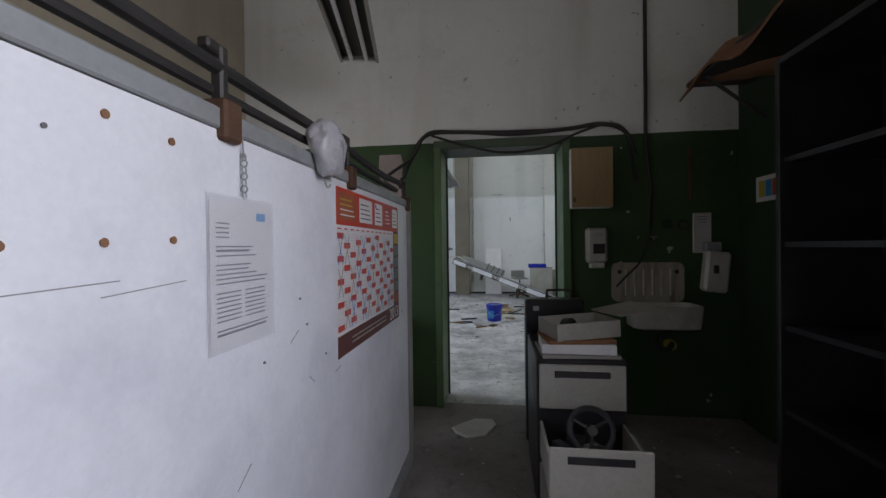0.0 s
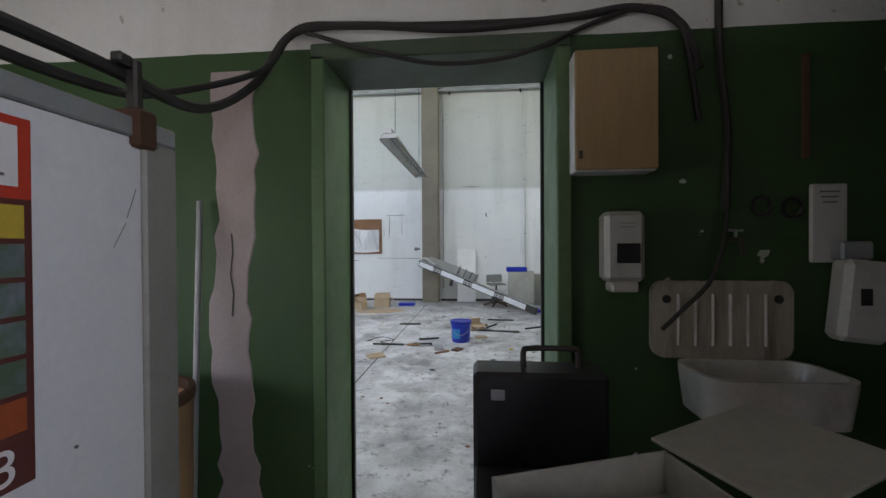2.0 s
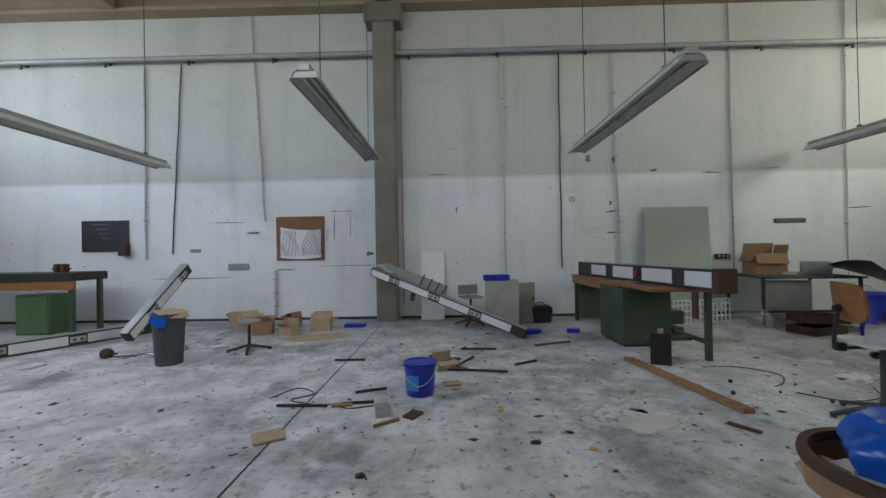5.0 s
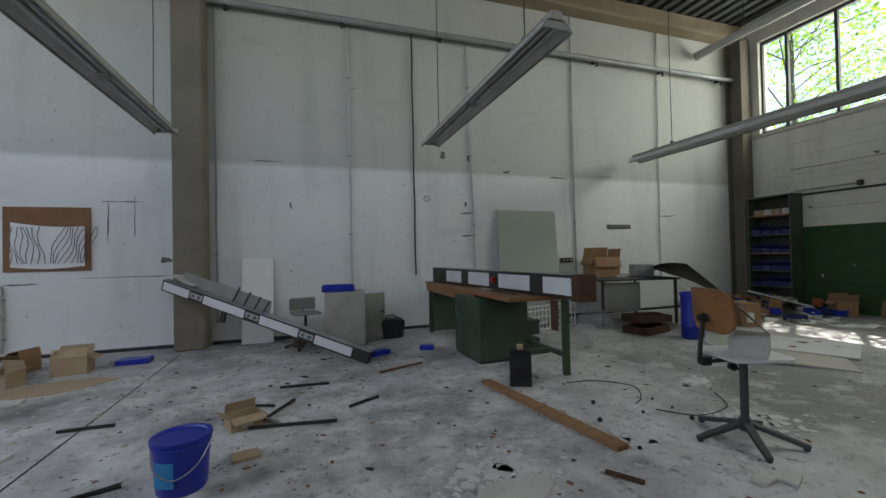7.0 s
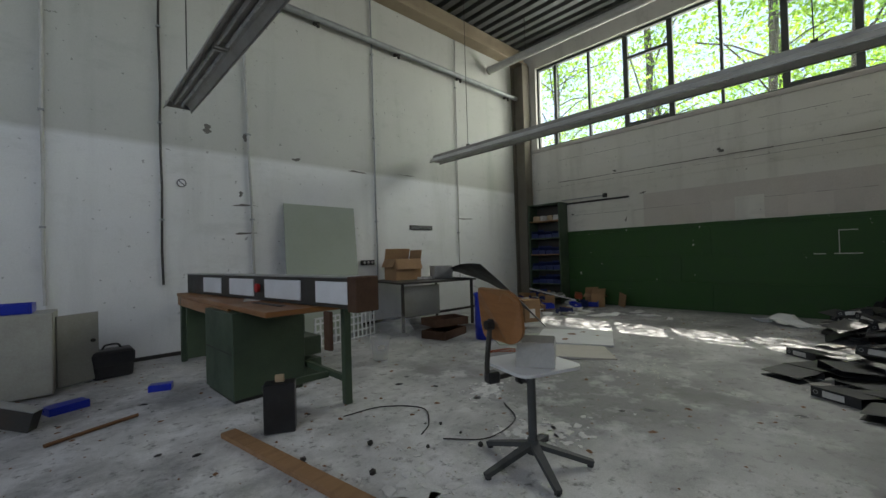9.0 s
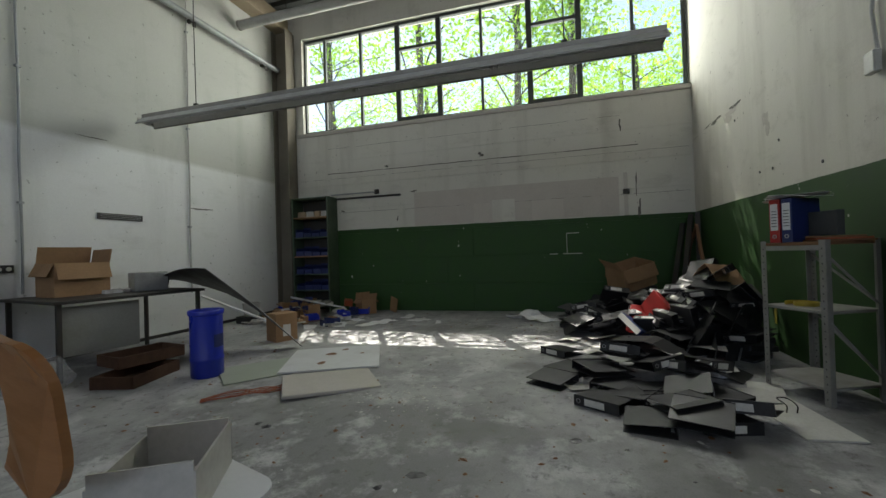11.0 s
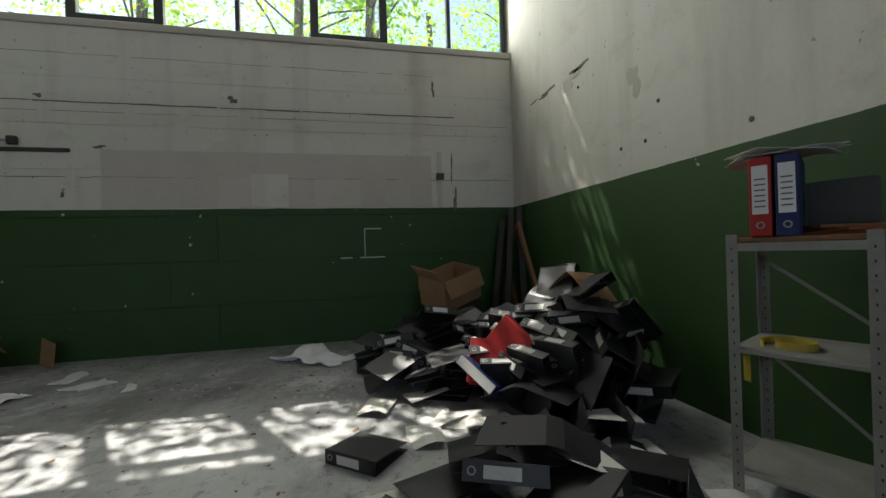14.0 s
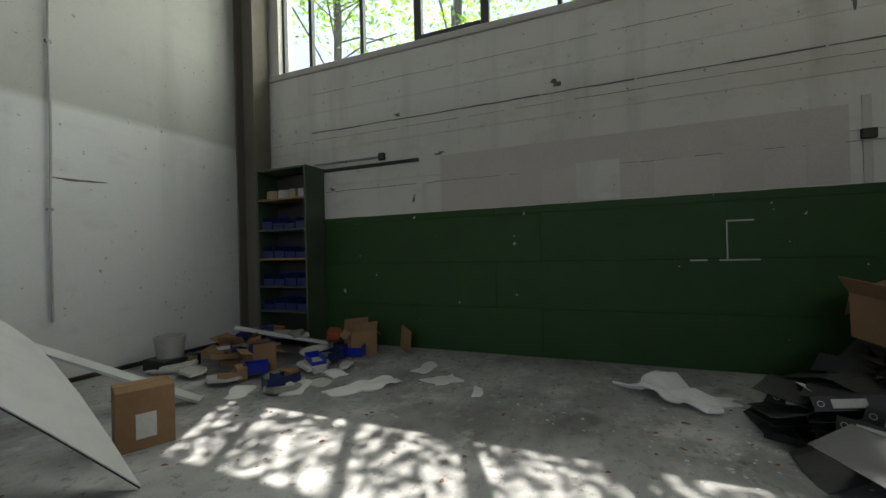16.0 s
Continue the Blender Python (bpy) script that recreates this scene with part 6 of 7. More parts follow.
for k, (dx, dy, r) in enumerate(((0.1, 0.1, 0.05), (-0.25, 0.0, 0.04), (0.2, -0.22, 0.02), (0.32, 0.05, 0.03))):
    solid("board_stain", blot(B(), r, (0, 0, 0), random.Random(720 + k), 12, 0.002, 1.3), M["cork"], "dark crumb of dirt on the white board", "dirt", pose(6.47 + dx, 7.98 + dy, 0.031), "dirt on the boards")
solid("concrete_slab", box(B(), (0.78, 0.60, 0.03), (0, 0, 0.015), bevel=0.006), M["raw"], "broken dusty chipboard slab on the floor", "slab", pose(5.74, 7.58, 0.0, 0, 2.5, -52))
solid("floor_board", box(B(), (0.85, 0.62, 0.014), (0, 0, 0.007), bevel=0.003), M["palegreen"], "dusty grey-green board lying by the blue drum", "board", pose(6.02, 8.45, 0.0, 0, 0, -40))
bb = B()
rr = random.Random(9)
for k in range(9):
    y0 = rr.uniform(-0.06, 0.06)
    tube(bb, curve_points([(-0.35, y0, 0.012), (-0.1, y0 + rr.uniform(-0.1, 0.1), 0.03), (0.12, rr.uniform(-0.1, 0.1), 0.014), (0.32, rr.uniform(-0.14, 0.14), 0.012)], 4), 0.0028, 5)
solid("red_netting", bb, M["orange"], "tangle of red-orange packing net on the floor", "net", pose(5.38, 8.1, 0.0, 0, 0, -48))

# ---- hall floor: joint line, white powder, tubes and scraps ----
structure("floor_joint", span(B(), (-0.945, 4.0, 0.0005), (-0.932, 11.2, 0.0025)), M["darksteel"], "thin dark joint in the concrete floor", "floor joint")
for k, (x, y, r, st) in enumerate(((1.68, 6.75, 0.28, 1.6), (1.70, 6.50, 0.20, 1.3), (2.72, 6.75, 0.32, 1.4), (2.98, 6.30, 0.18, 1.4), (3.70, 6.70, 0.28, 1.8), (4.1, 7.5, 0.20, 1.7), (1.2, 5.9, 0.10, 1.5))):
    rp2 = random.Random(800 + k)
    bb = B()
    for q in range(110):
        a2, d2 = rp2.uniform(0, 6.28), r * abs(rp2.gauss(0, 0.62))
        blot(bb, r * rp2.uniform(0.03, 0.22) * max(0.25, 1 - d2 / r / 1.6), (d2 * math.cos(a2) * st, d2 * math.sin(a2), 0.0), rp2, 9, 0.0025 + 0.0004 * (q % 9), 1.0, 0.6)
    solid("white_powder", bb, M["powder"], "spilled white powder on the concrete floor", "powder", pose(x, y, 0.0006, 0, 0, 40 * k), kind="stuff")
solid("powder_sheet", blot(B(), 0.15, (0, 0, 0), random.Random(41), 14, 0.012, 1.3, 0.4), M["paper"], "crumpled white paper on the floor", "paper", pose(1.68, 6.50, 0.004, 0, 0, 20))
for k, (x, y, ln, rz, mt) in enumerate(((0.55, 7.82, 0.62, -8, "darksteel"), (0.42, 8.15, 0.5, 62, "darksteel"), (0.30, 8.05, 0.45, -48, "steel"), (0.20, 8.35, 0.4, -22, "darksteel"), (-0.45, 7.25, 0.28, 20, "darksteel"), (-0.50, 6.95, 0.26, 8, "darksteel"), (-0.95, 6.90, 0.42, -2, "darksteel"), (-0.2, 6.55, 0.2, 35, "cork"), (0.62, 8.75, 0.45, -5, "darksteel"), (1.62, 9.0, 0.55, 22, "cork"), (-0.9, 8.3, 0.35, 0, "darksteel"), (1.1, 8.1, 0.3, 30, "darksteel"))):
    bb = B()
    tube(bb, [(-ln / 2, 0, 0.014), (0, 0.006, 0.014), (ln / 2, 0, 0.014)], 0.013, 7)
    solid("metal_tube", bb, M[mt], "thin dark metal tube lying on the floor", "tube", pose(x, y, 0, 0, 0, rz), "tubes on the floor")
for k, (x, y, w, h, rz, mt) in enumerate(((-0.62, 6.92, 0.17, 0.06, 12, "card"), (-0.27, 6.80, 0.12, 0.26, 12, "galv"), (-0.98, 6.35, 0.20, 0.18, 30, "cardlight"), (0.28, 7.43, 0.16, 0.12, 15, "cardlight"), (-1.25, 7.95, 0.2, 0.1, -10, "paper"), (0.83, 6.42, 0.10, 0.08, 10, "paper"), (2.95, 6.15, 0.12, 0.08, 10, "paper"), (3.08, 6.10, 0.12, 0.08, 25, "paper"), (2.28, 6.42, 0.03, 0.20, 35, "rust"), (-0.02, 6.70, 0.10, 0.14, -30, "rust"), (-1.9, 9.2, 0.3, 0.16, 10, "paper"), (-2.9, 9.1, 0.2, 0.15, 50, "paper"), (-3.9, 8.6, 0.3, 0.2, 20, "paper"), (-4.6, 8.2, 0.25, 0.2, 70, "paper"), (1.48, 9.72, 0.26, 0.14, 20, "blue"), (2.12, 9.75, 0.18, 0.1, -20, "blue"), (-1.35, 10.5, 0.34, 0.2, 0, "blue"))):
    solid("flat_scrap", box(B(), (w, h, 0.02 if mt != "blue" else 0.06), (0, 0, 0.01 if mt != "blue" else 0.03), bevel=0.003), M[mt], {"paper": "piece of white paper on the floor", "blue": "blue plastic box lid on the floor", "rust": "rusty iron piece on the floor"}.get(mt, "flat scrap lying on the concrete floor"), "scrap", pose(x, y, 0.0, 0, 0, rz), "scraps on the floor")
for k, (x, y) in enumerate(((0.66, 6.78), (1.16, 6.15), (-1.0, 5.4))):
    solid("yellow_scrap", blot(B(), 0.025, (0, 0, 0), random.Random(830 + k), 8, 0.012), M["yellow"], "small yellow plastic scrap on the floor", "scrap", pose(x, y, 0), "yellow scraps")
for k, pts in enumerate((((2.95, 7.9), (3.25, 7.85), (3.45, 7.6), (3.30, 7.35), (3.15, 7.25)), ((3.2, 7.1), (3.4, 6.9), (3.75, 6.95), (3.95, 7.2)), ((-0.9, 6.95), (-1.1, 7.05), (-0.95, 7.2), (-1.15, 7.35), (-1.3, 7.1)), ((-3.6, 9.0), (-3.4, 9.15), (-3.25, 8.9), (-3.5, 8.75)), ((-0.75, 6.95), (-0.55, 6.85), (-0.35, 6.9), (-0.25, 6.8)))):
    solid("loose_cable", tube(B(), curve_points([(x, y, 0.006) for x, y in pts], 8), 0.0045, 6), M["cable"], "thin black cable curled on the floor", "cable", group="cables on the floor")
bb = B()
rs2 = random.Random(1)
for k in range(6):
    bmesh.ops.create_icosphere(bb, subdivisions=1, radius=rs2.uniform(0.01, 0.024), matrix=Matrix.Translation((rs2.uniform(-0.3, 0.5), rs2.uniform(-0.3, 0.3), 0.02)))
solid("stone_lumps", bb, M["darksteel"], "scattered dark lumps on the floor", "debris", pose(2.95, 7.1, 0), kind="stuff")


def debris(name, label, n, area, size, mat, seed, tall=0.5, heart=None):
    """Countless small crumbs, each a little faceted chip."""
    r = random.Random(seed)
    verts, faces = [], []
    for _ in range(n):
        if heart and r.random() < 0.6:
            hx, hy, hr = r.choice(heart)
            x, y = r.gauss(hx, hr), r.gauss(hy, hr)
        else:
            x, y = r.uniform(area[0], area[2]), r.uniform(area[1], area[3])
        s = size[0] + (size[1] - size[0]) * r.random() ** 3
        a0, k0 = r.uniform(0, 6.28), len(verts)
        m = r.randint(4, 6)
        e = r.uniform(0.6, 1.9)
        for i in range(m):
            a = 2 * math.pi * i / m
            q = s * r.uniform(0.6, 1.1)
            px, py = q * math.cos(a) * e, q * math.sin(a)
            verts.append((x + px * math.cos(a0) - py * math.sin(a0), y + px * math.sin(a0) + py * math.cos(a0), 0.0004))
        verts.append((x, y, s * tall * r.uniform(0.4, 1.2) + 0.001))
        for i in range(m):
            faces.append((k0 + i, k0 + (i + 1) % m, k0 + m))
    me = bpy.data.meshes.new(name)
    me.from_pydata(verts, [], faces)
    me.materials.append(M[mat])
    return tagged(new(name, me), label, "debris", kind="stuff")


debris("concrete_crumbs", "small dark crumbs scattered over the floor", 2600, (-6, 4.2, 9.8, 11.0), (0.004, 0.022), "cork", 1)
debris("pale_crumbs", "small pale plaster crumbs scattered over the floor", 2200, (-6, 4.2, 9.9, 11.0), (0.003, 0.018), "paper", 2, heart=[(5.6, 6.75, 0.25), (9.0, 9.0, 0.5), (2.7, 6.7, 0.4), (1.7, 6.6, 0.35), (9.3, 7.6, 0.5), (8.8, 5.9, 0.4)])
debris("dark_scraps", "dark flat scraps scattered over the floor", 300, (-5.5, 5.0, 5.5, 10.8), (0.01, 0.05), "black", 3, 0.25, [(-3.0, 9.4, 0.6), (0.2, 7.6, 0.8), (1.0, 9.5, 0.8)])
debris("grey_chips", "grey chips in front of the boxes", 500, (-5.5, 8.0, 0.0, 10.9), (0.01, 0.05), "raw", 4, 0.4, [(-2.6, 9.7, 0.6), (-1.9, 5.9, 0.2), (-0.6, 8.9, 0.5)])
debris("room_crumbs", "small pale crumbs on the room floor", 260, (-0.45, 0.6, 1.8, 3.9), (0.003, 0.014), "paper", 6, 0.5)
solid("floor_papers", blot(B(), 0.13, (0, 0, 0), random.Random(2), 9, 0.012, 1.4, 0.3), M["paper"], "crumpled yellowed papers on the room floor", "paper", pose(-0.10, 2.92, 0.0, 0, 0, 20))


# ---- trees outside the window ----
def tree(x, y, h, seed, spread, leaves, low, even=0.25):
    r = random.Random(seed)
    ob = thing("tree", "leafy green tree in full summer leaf outside", "tree", pose(x - 0.45, y, -0.25), "trees outside")
    bb = B()
    tube(bb, [(0, 0, 0), (0.1, 0.05, h * 0.3), (0.05, -0.1, h * 0.62), (0.0, 0.0, h * 0.9)], 0.085, 9)
    tips = []
    for k in range(11):
        z0 = h * r.uniform(low * 0.7, 0.8)
        a = r.uniform(0, 6.28)
        ln = spread * r.uniform(0.6, 1.0)
        e = Vector((ln * math.cos(a), ln * math.sin(a), z0 + h * r.uniform(0.03, 0.16)))
        mid = Vector((e.x * 0.5, e.y * 0.5, (z0 + e.z) / 2 + 0.1))
        tube(bb, [(0.05, 0, z0), mid, e], 0.018, 6)
        tips += [mid, e, mid.lerp(e, 0.5)]
    part("trunk", bb, M["bark"], ob, "grey-brown trunk with limbs")
    verts, faces = [], []
    for _ in range(int(leaves * 1.35)):
        if r.random() > even:
            c = r.choice(tips)
            p = Vector((c.x + r.gauss(0, 0.50), c.y + r.gauss(0, 0.50), c.z + r.gauss(0, 0.36)))
        else:
            p = Vector((r.gauss(0, spread * 0.5), r.gauss(0, spread * 0.62), h * r.uniform(low, 1.0)))
        s = r.uniform(0.036, 0.072)
        q = Euler((r.uniform(-0.9, 0.9), r.uniform(-0.9, 0.9), r.uniform(0, 6.28))).to_matrix()
        k0 = len(verts)
        for vx, vy, vz in ((-s, 0, 0), (-s * 0.25, s * 0.5, 0.015), (s * 0.5, s * 0.42, 0.01), (s * 1.15, 0, -0.012), (s * 0.5, -s * 0.42, 0.01), (-s * 0.25, -s * 0.5, 0.015)):
            verts.append(tuple(p + q @ Vector((vx, vy, vz))))
        faces.append(tuple(range(k0, k0 + 6)))
    me = bpy.data.meshes.new("crown")
    me.from_pydata(verts, [], faces)
    me.materials.append(M["leaf"])
    cr = new("crown", me)
    cr.parent = ob
    return ob


for k, (x, y, h, sp, n, low, *ev) in enumerate(((13.2, 6.6, 10.4, 1.6, 2500, 0.60, 0.8), (13.3, 9.2, 10.3, 1.6, 2500, 0.60, 0.8), (13.2, 11.9, 10.4, 1.6, 2500, 0.60, 0.8), (12.9, 5.3, 10.6, 1.0, 3700, 0.55, 0.8), (17.5, 3.2, 9.5, 2.2, 5000, 0.4), (18.0, 7.0, 9.0, 2.3, 4500, 0.4), (18.3, 10.6, 8.4, 2.3, 3800, 0.4), (17.8, 14.5, 8.6, 2.4, 3400, 0.4), (15.5, 1.5, 9.5, 1.9, 3400, 0.4), (22, 3, 10, 3.0, 3500, 0.3))):
    tree(x, y, h, 1000 + k, sp, n, low, *ev)

mb = thing("small_motor", "small rusty round motor with loose wires", "motor", pose(-3.96, 8.52, 0))
bb = B()
bmesh.ops.create_icosphere(bb, subdivisions=3, radius=0.07, matrix=Matrix.Translation((0, 0, 0.068)) @ Matrix.Diagonal((1.15, 0.95, 0.97, 1)))
part("casing", bb, M["rust"], mb, smooth=True)
part("shaft", tube(B(), [(0.06, 0, 0.07), (0.13, 0, 0.07)], 0.012, 8), M["darksteel"], mb)
for k in range(3):
    part("wire", tube(B(), curve_points([(0.08, 0.02 * k, 0.03), (0.25, 0.1 - 0.08 * k, 0.03), (0.45, 0.12 * k - 0.1, 0.05), (0.6, 0.05, 0.012)], 6), 0.005, 5), M["cable"], mb)


# ---- small room: things on the board ----
cal = thing("wall_calendar", "large red and white year planner on the board", "calendar", pose(-0.4875, 1.335, 0.93))
CW, CH = 0.88, 0.61


def cal_part(name, y0, y1, z0, z1, mat, lift, label="", parent=None):
    return part(name, span(B(), (0.0003 * lift, y0, z0), (0.0003 * lift + 0.0003, y1, z1)), M[mat], parent or cal, label)


cal_part("sheet", 0, CW, 0.075, CH, "print", 0)
cal_part("header", 0, CW, 0.475, CH, "calred", 2, "red printed header")
cal_part("footer", 0, CW, 0.0, 0.078, "calbrown", 2, "dark brown printed footer")
cal_part("photo_strip", 0.775, CW, 0.078, 0.475, "calbrown", 2)
for k in range(6):
    cal_part("photo", 0.787, 0.868, 0.09 + 0.064 * k, 0.145 + 0.064 * k, ("orange", "sky", "ink", "photo", "jamb", "yellow")[k] if k in (0, 5) else "photo", 4, "small printed photograph")
for k, (ya, yb, mt) in enumerate(((0.02, 0.20, "orange"), (0.24, 0.41, "print"), (0.45, 0.57, "print"), (0.61, 0.73, "red"), (0.76, 0.86, "print"))):
    f = cal_part("advert", ya, yb, 0.495, 0.595, mt, 4)
    for q in range(4):
        cal_part("text_line", ya + 0.015, yb - 0.02 - 0.01 * q, 0.51 + 0.019 * q, 0.515 + 0.019 * q, "ink" if mt == "print" else "yellow" if mt == "orange" and q > 1 else "print", 6, parent=f)
cal_part("logo_patch", 0.455, 0.475, 0.572, 0.59, "sky", 6)
colw = 0.765 / 12
for c in range(12):
    cal_part("month_name", 0.01 + c * colw, 0.01 + c * colw + 0.035, 0.459, 0.464, "calred", 3)
    for w in range(5):
        z = 0.447 - 0.0119 * ((c * 3) % 7 + 7 * w) - 0.022
        if 0.08 < z < 0.44:
            cal_part("weekend", 0.006 + c * colw, 0.002 + (c + 1) * colw, z, z + 0.022, "calred", 3, "red weekend block")
lines = B()
for k in range(31):
    z = 0.455 - 0.0119 * k
    span(lines, (0.0006, 0.005, z), (0.0009, 0.77, z + 0.0008))
tagged(part("day_lines", lines, M["galv"], cal), kind="stuff")
for c in range(12):
    for w in range(3):
        za, zb = 0.44 - 0.12 * w, 0.33 - 0.12 * w
        y0, y1 = 0.012 + c * colw, (c + 1) * colw - 0.006
        if (c + w) % 3 == 2:
            continue
        for p, q in (((y0, za), (y1, zb)), ((y1, za), (y0, zb))):
            part("pen_stroke", tube(B(), [(0.0014, p[0], p[1]), (0.0014, q[0], max(q[1], 0.085))], 0.0011, 4), M["steel" if (c + w) % 2 else "sky"], cal)
tcv = bpy.data.curves.new("year_text", "FONT")
tcv.body, tcv.size, tcv.extrude = "2013", 0.085, 0.0004
tcv.materials.append(M["print"])
year = new("year_number", tcv)
year.parent = cal
year.matrix_basis = Matrix.Translation((0.0022, 0.685, 0.012)) @ Matrix(((0, 0, 1, 0), (1, 0, 0, 0), (0, 1, 0, 0), (0, 0, 0, 1)))
for q in range(2):
    cal_part("text_line", 0.14, 0.62, 0.028 + 0.018 * q, 0.033 + 0.018 * q, "conduit", 4)

note = thing("paper_in_sleeve", "printed letter in a clear sleeve hanging on a chain", "paper", pose(-0.484, 0.69, 1.122))
part("letter", span(B(), (0.0, 0.01, 0.0), (0.001, 0.22, 0.297)), M["print"], note)
part("sleeve", span(B(), (0.002, 0.0, -0.008), (0.0032, 0.232, 0.312)), M["sleeve"], note)
part("logo", span(B(), (0.0012, 0.165, 0.265), (0.0018, 0.20, 0.283)), M["sky"], note, "small blue printed sign")
rl = random.Random(4)
zt = 0.262
for k in range(24):
    zt -= 0.0095 if k not in (4, 7, 12, 19) else 0.019
    ln = rl.uniform(0.10, 0.185) if k > 3 else 0.04
    if 12 <= k < 19:
        part("text_line", span(B(), (0.0012, 0.028, zt), (0.0017, 0.105, zt + 0.003)), M["ink"], note)
        part("text_line", span(B(), (0.0012, 0.120, zt), (0.0017, 0.195, zt + 0.003)), M["ink"], note)
    elif zt > 0.02:
        part("text_line", span(B(), (0.0012, 0.028, zt), (0.0017, 0.028 + ln, zt + (0.005 if k in (5, 20) else 0.003))), M["ink"], note)
for k in range(7):
    bb = B()
    lathe(bb, [(0.006, -0.001), (0.009, -0.001), (0.009, 0.001), (0.006, 0.001), (0.006, -0.001)], 10, pose(0.006, 0.115, 0.318 + 0.014 * k, 90 * (k % 2), 90, 0))
    part("chain_link", bb, M["galv"], note)
part("chain", tube(B(), [(0.006, 0.115, 0.40), (0.004, 0.112, 0.452)], 0.002, 5), M["galv"], note)

for k, (y, z) in enumerate(((0.41, 1.52), (0.53, 1.51), (0.28, 1.33), (0.405, 1.335), (0.53, 1.34), (0.33, 1.48), (0.80, 1.05), (0.98, 1.18), (1.02, 1.10), (1.15, 0.98), (2.2, 0.95))):
    r = 0.0058 if k < 5 else 0.003
    solid("bolt_hole", cyl(B(), r, r * 1.2, 0.003, pose(-0.4875, y + 0.085, z, 0, 90, 0), 14), M["cork" if k < 5 else "ink"], "old brown bolt hole in the white board", "hole", group="holes in the board")
for k, (y, z, ln, rx) in enumerate(((0.34, 1.275, 0.18, 2), (0.48, 1.262, 0.16, 4), (0.95, 1.08, 0.05, 30), (1.05, 0.93, 0.04, -40), (0.72, 0.82, 0.06, 35), (2.33, 1.42, 0.07, 70), (2.30, 1.35, 0.06, 60), (1.25, 0.9, 0.05, 10))):
    solid("scratch", box(B(), (0.001, ln, 0.0018), (0, 0, 0)), M["steel"], "grey scratch on the white board", "scratch", pose(-0.4872, y + 0.085, z, rx), group="scratches on the board")

# pipes, clamps and the plastic bag on top of the board
for k, (dz, dx) in enumerate(((1.70, -0.50), (1.655, -0.515))):
    p = thing("cable_line", "thick dark cable running along the board top", "cable", I4(), "cables on the board")
    pts = [(dx, -1.9, dz + 0.02), (dx, 0.2, dz), (dx, 1.0, dz), (dx + 0.005, 1.4, dz), (dx, 1.9, dz - 0.015 + 0.01 * k), (dx - 0.01, 2.35, dz + 0.005), (dx - 0.1 - 0.1 * k, 2.8, dz + 0.06 + 0.10 * k), (-0.62 + 0.03 * k, 3.15, 1.98 + 0.05 * k), (-0.50 + 0.02 * k, 3.24, 2.22 + 0.02 * k), (-0.2, 3.25, 2.24), (0.2, 3.25, 2.205 + 0.02 * k), (0.62, 3.25, 2.225), (0.88, 3.25, 2.25), (1.05, 3.25, 2.18), (1.12, 3.25, 2.0 - 0.2 * k)]
    part("sheath", tube(B(), curve_points(pts, 7), 0.016 - 0.004 * k, 8), M["cable"], p, smooth=True)
sag = thing("sagging_cable", "thin dark cable sagging across the doorway", "cable", I4())
part("sheath", tube(B(), curve_points([(-0.45, 3.245, 2.22), (-0.15, 3.235, 2.12), (0.12, 3.235, 2.06), (0.42, 3.235, 2.08), (0.70, 3.245, 2.19), (0.88, 3.25, 2.25)], 8), 0.010, 7), M["cable"], sag, smooth=True)
for k, y in enumerate((0.76, 1.47, 2.44)):
    c = thing("cable_clamp", "rusty iron clamp on the board's top rail", "clamp", pose(-0.5, y, 1.575), "clamps on the board")
    part("jaw", span(B(), (-0.052, -0.028, -0.03), (0.034, 0.028, 0.055), bevel=0.006), M["rust"], c)
    part("upright", span(B(), (-0.014, -0.012, 0.056), (0.014, 0.012, 0.17), bevel=0.005), M["darksteel"], c)
    part("arm", span(B(), (-0.014, -0.05, 0.145), (0.014, -0.013, 0.17), bevel=0.005), M["darksteel"], c)
bb = B()
bmesh.ops.create_icosphere(bb, subdivisions=4, radius=0.085)
for v in bb.verts:
    w = v.co.copy()
    v.co *= 1 + 0.25 * noise.noise(w * 16) + 0.08 * noise.noise(w * 50)
    v.co.z *= 1.15 if w.z < 0 else 0.9
    v.co.x *= 0.62
solid("wrapped_bag", bb, M["bag"], "grey plastic bag wrapped round the cables", "bag", pose(-0.455, 1.20, 1.645), smooth=True)
hk = thing("bag_hook", "small steel ring hanging under the bag", "hook", pose(-0.47, 1.23, 1.54))
bb = B()
tube(bb, [(0.0, 0.022 * math.cos(a * 0.5236), 0.022 * math.sin(a * 0.5236)) for a in range(12)], 0.003, 6)
part("ring", bb, M["galv"], hk)

# ceiling lamp of the room
rl2 = thing("room_lamp", "dark fluorescent lamp hanging unlit in the room", "lamp", pose(-0.70, 1.95, 2.62, 0, 0, 12))
part("housing", span(B(), (-0.12, -0.75, 0), (0.12, 0.75, 0.035), bevel=0.006), M["darksteel"], rl2)
for s in (-1, 1):
    part("reflector", span(B(), (s * 0.12 - 0.01, -0.75, -0.03), (s * 0.12 + 0.01, 0.75, -0.001), bevel=0.003), M["lampmetal"], rl2)
    part("tube", tube(B(), [(s * 0.05, -0.72, -0.022), (s * 0.05, 0.72, -0.022)], 0.014, 8), M["tubeglass"], rl2)
for y in (-0.72, 0.72):
    part("end_plate", box(B(), (0.24, 0.02, 0.05), (0, y, -0.005), bevel=0.004), M["lampmetal"], rl2)
    part("wire", tube(B(), [(0, y * 0.8, 0.035), (0, y * 0.8, ROOM_TOP - 2.62)], 0.004, 5), M["darksteel"], rl2)

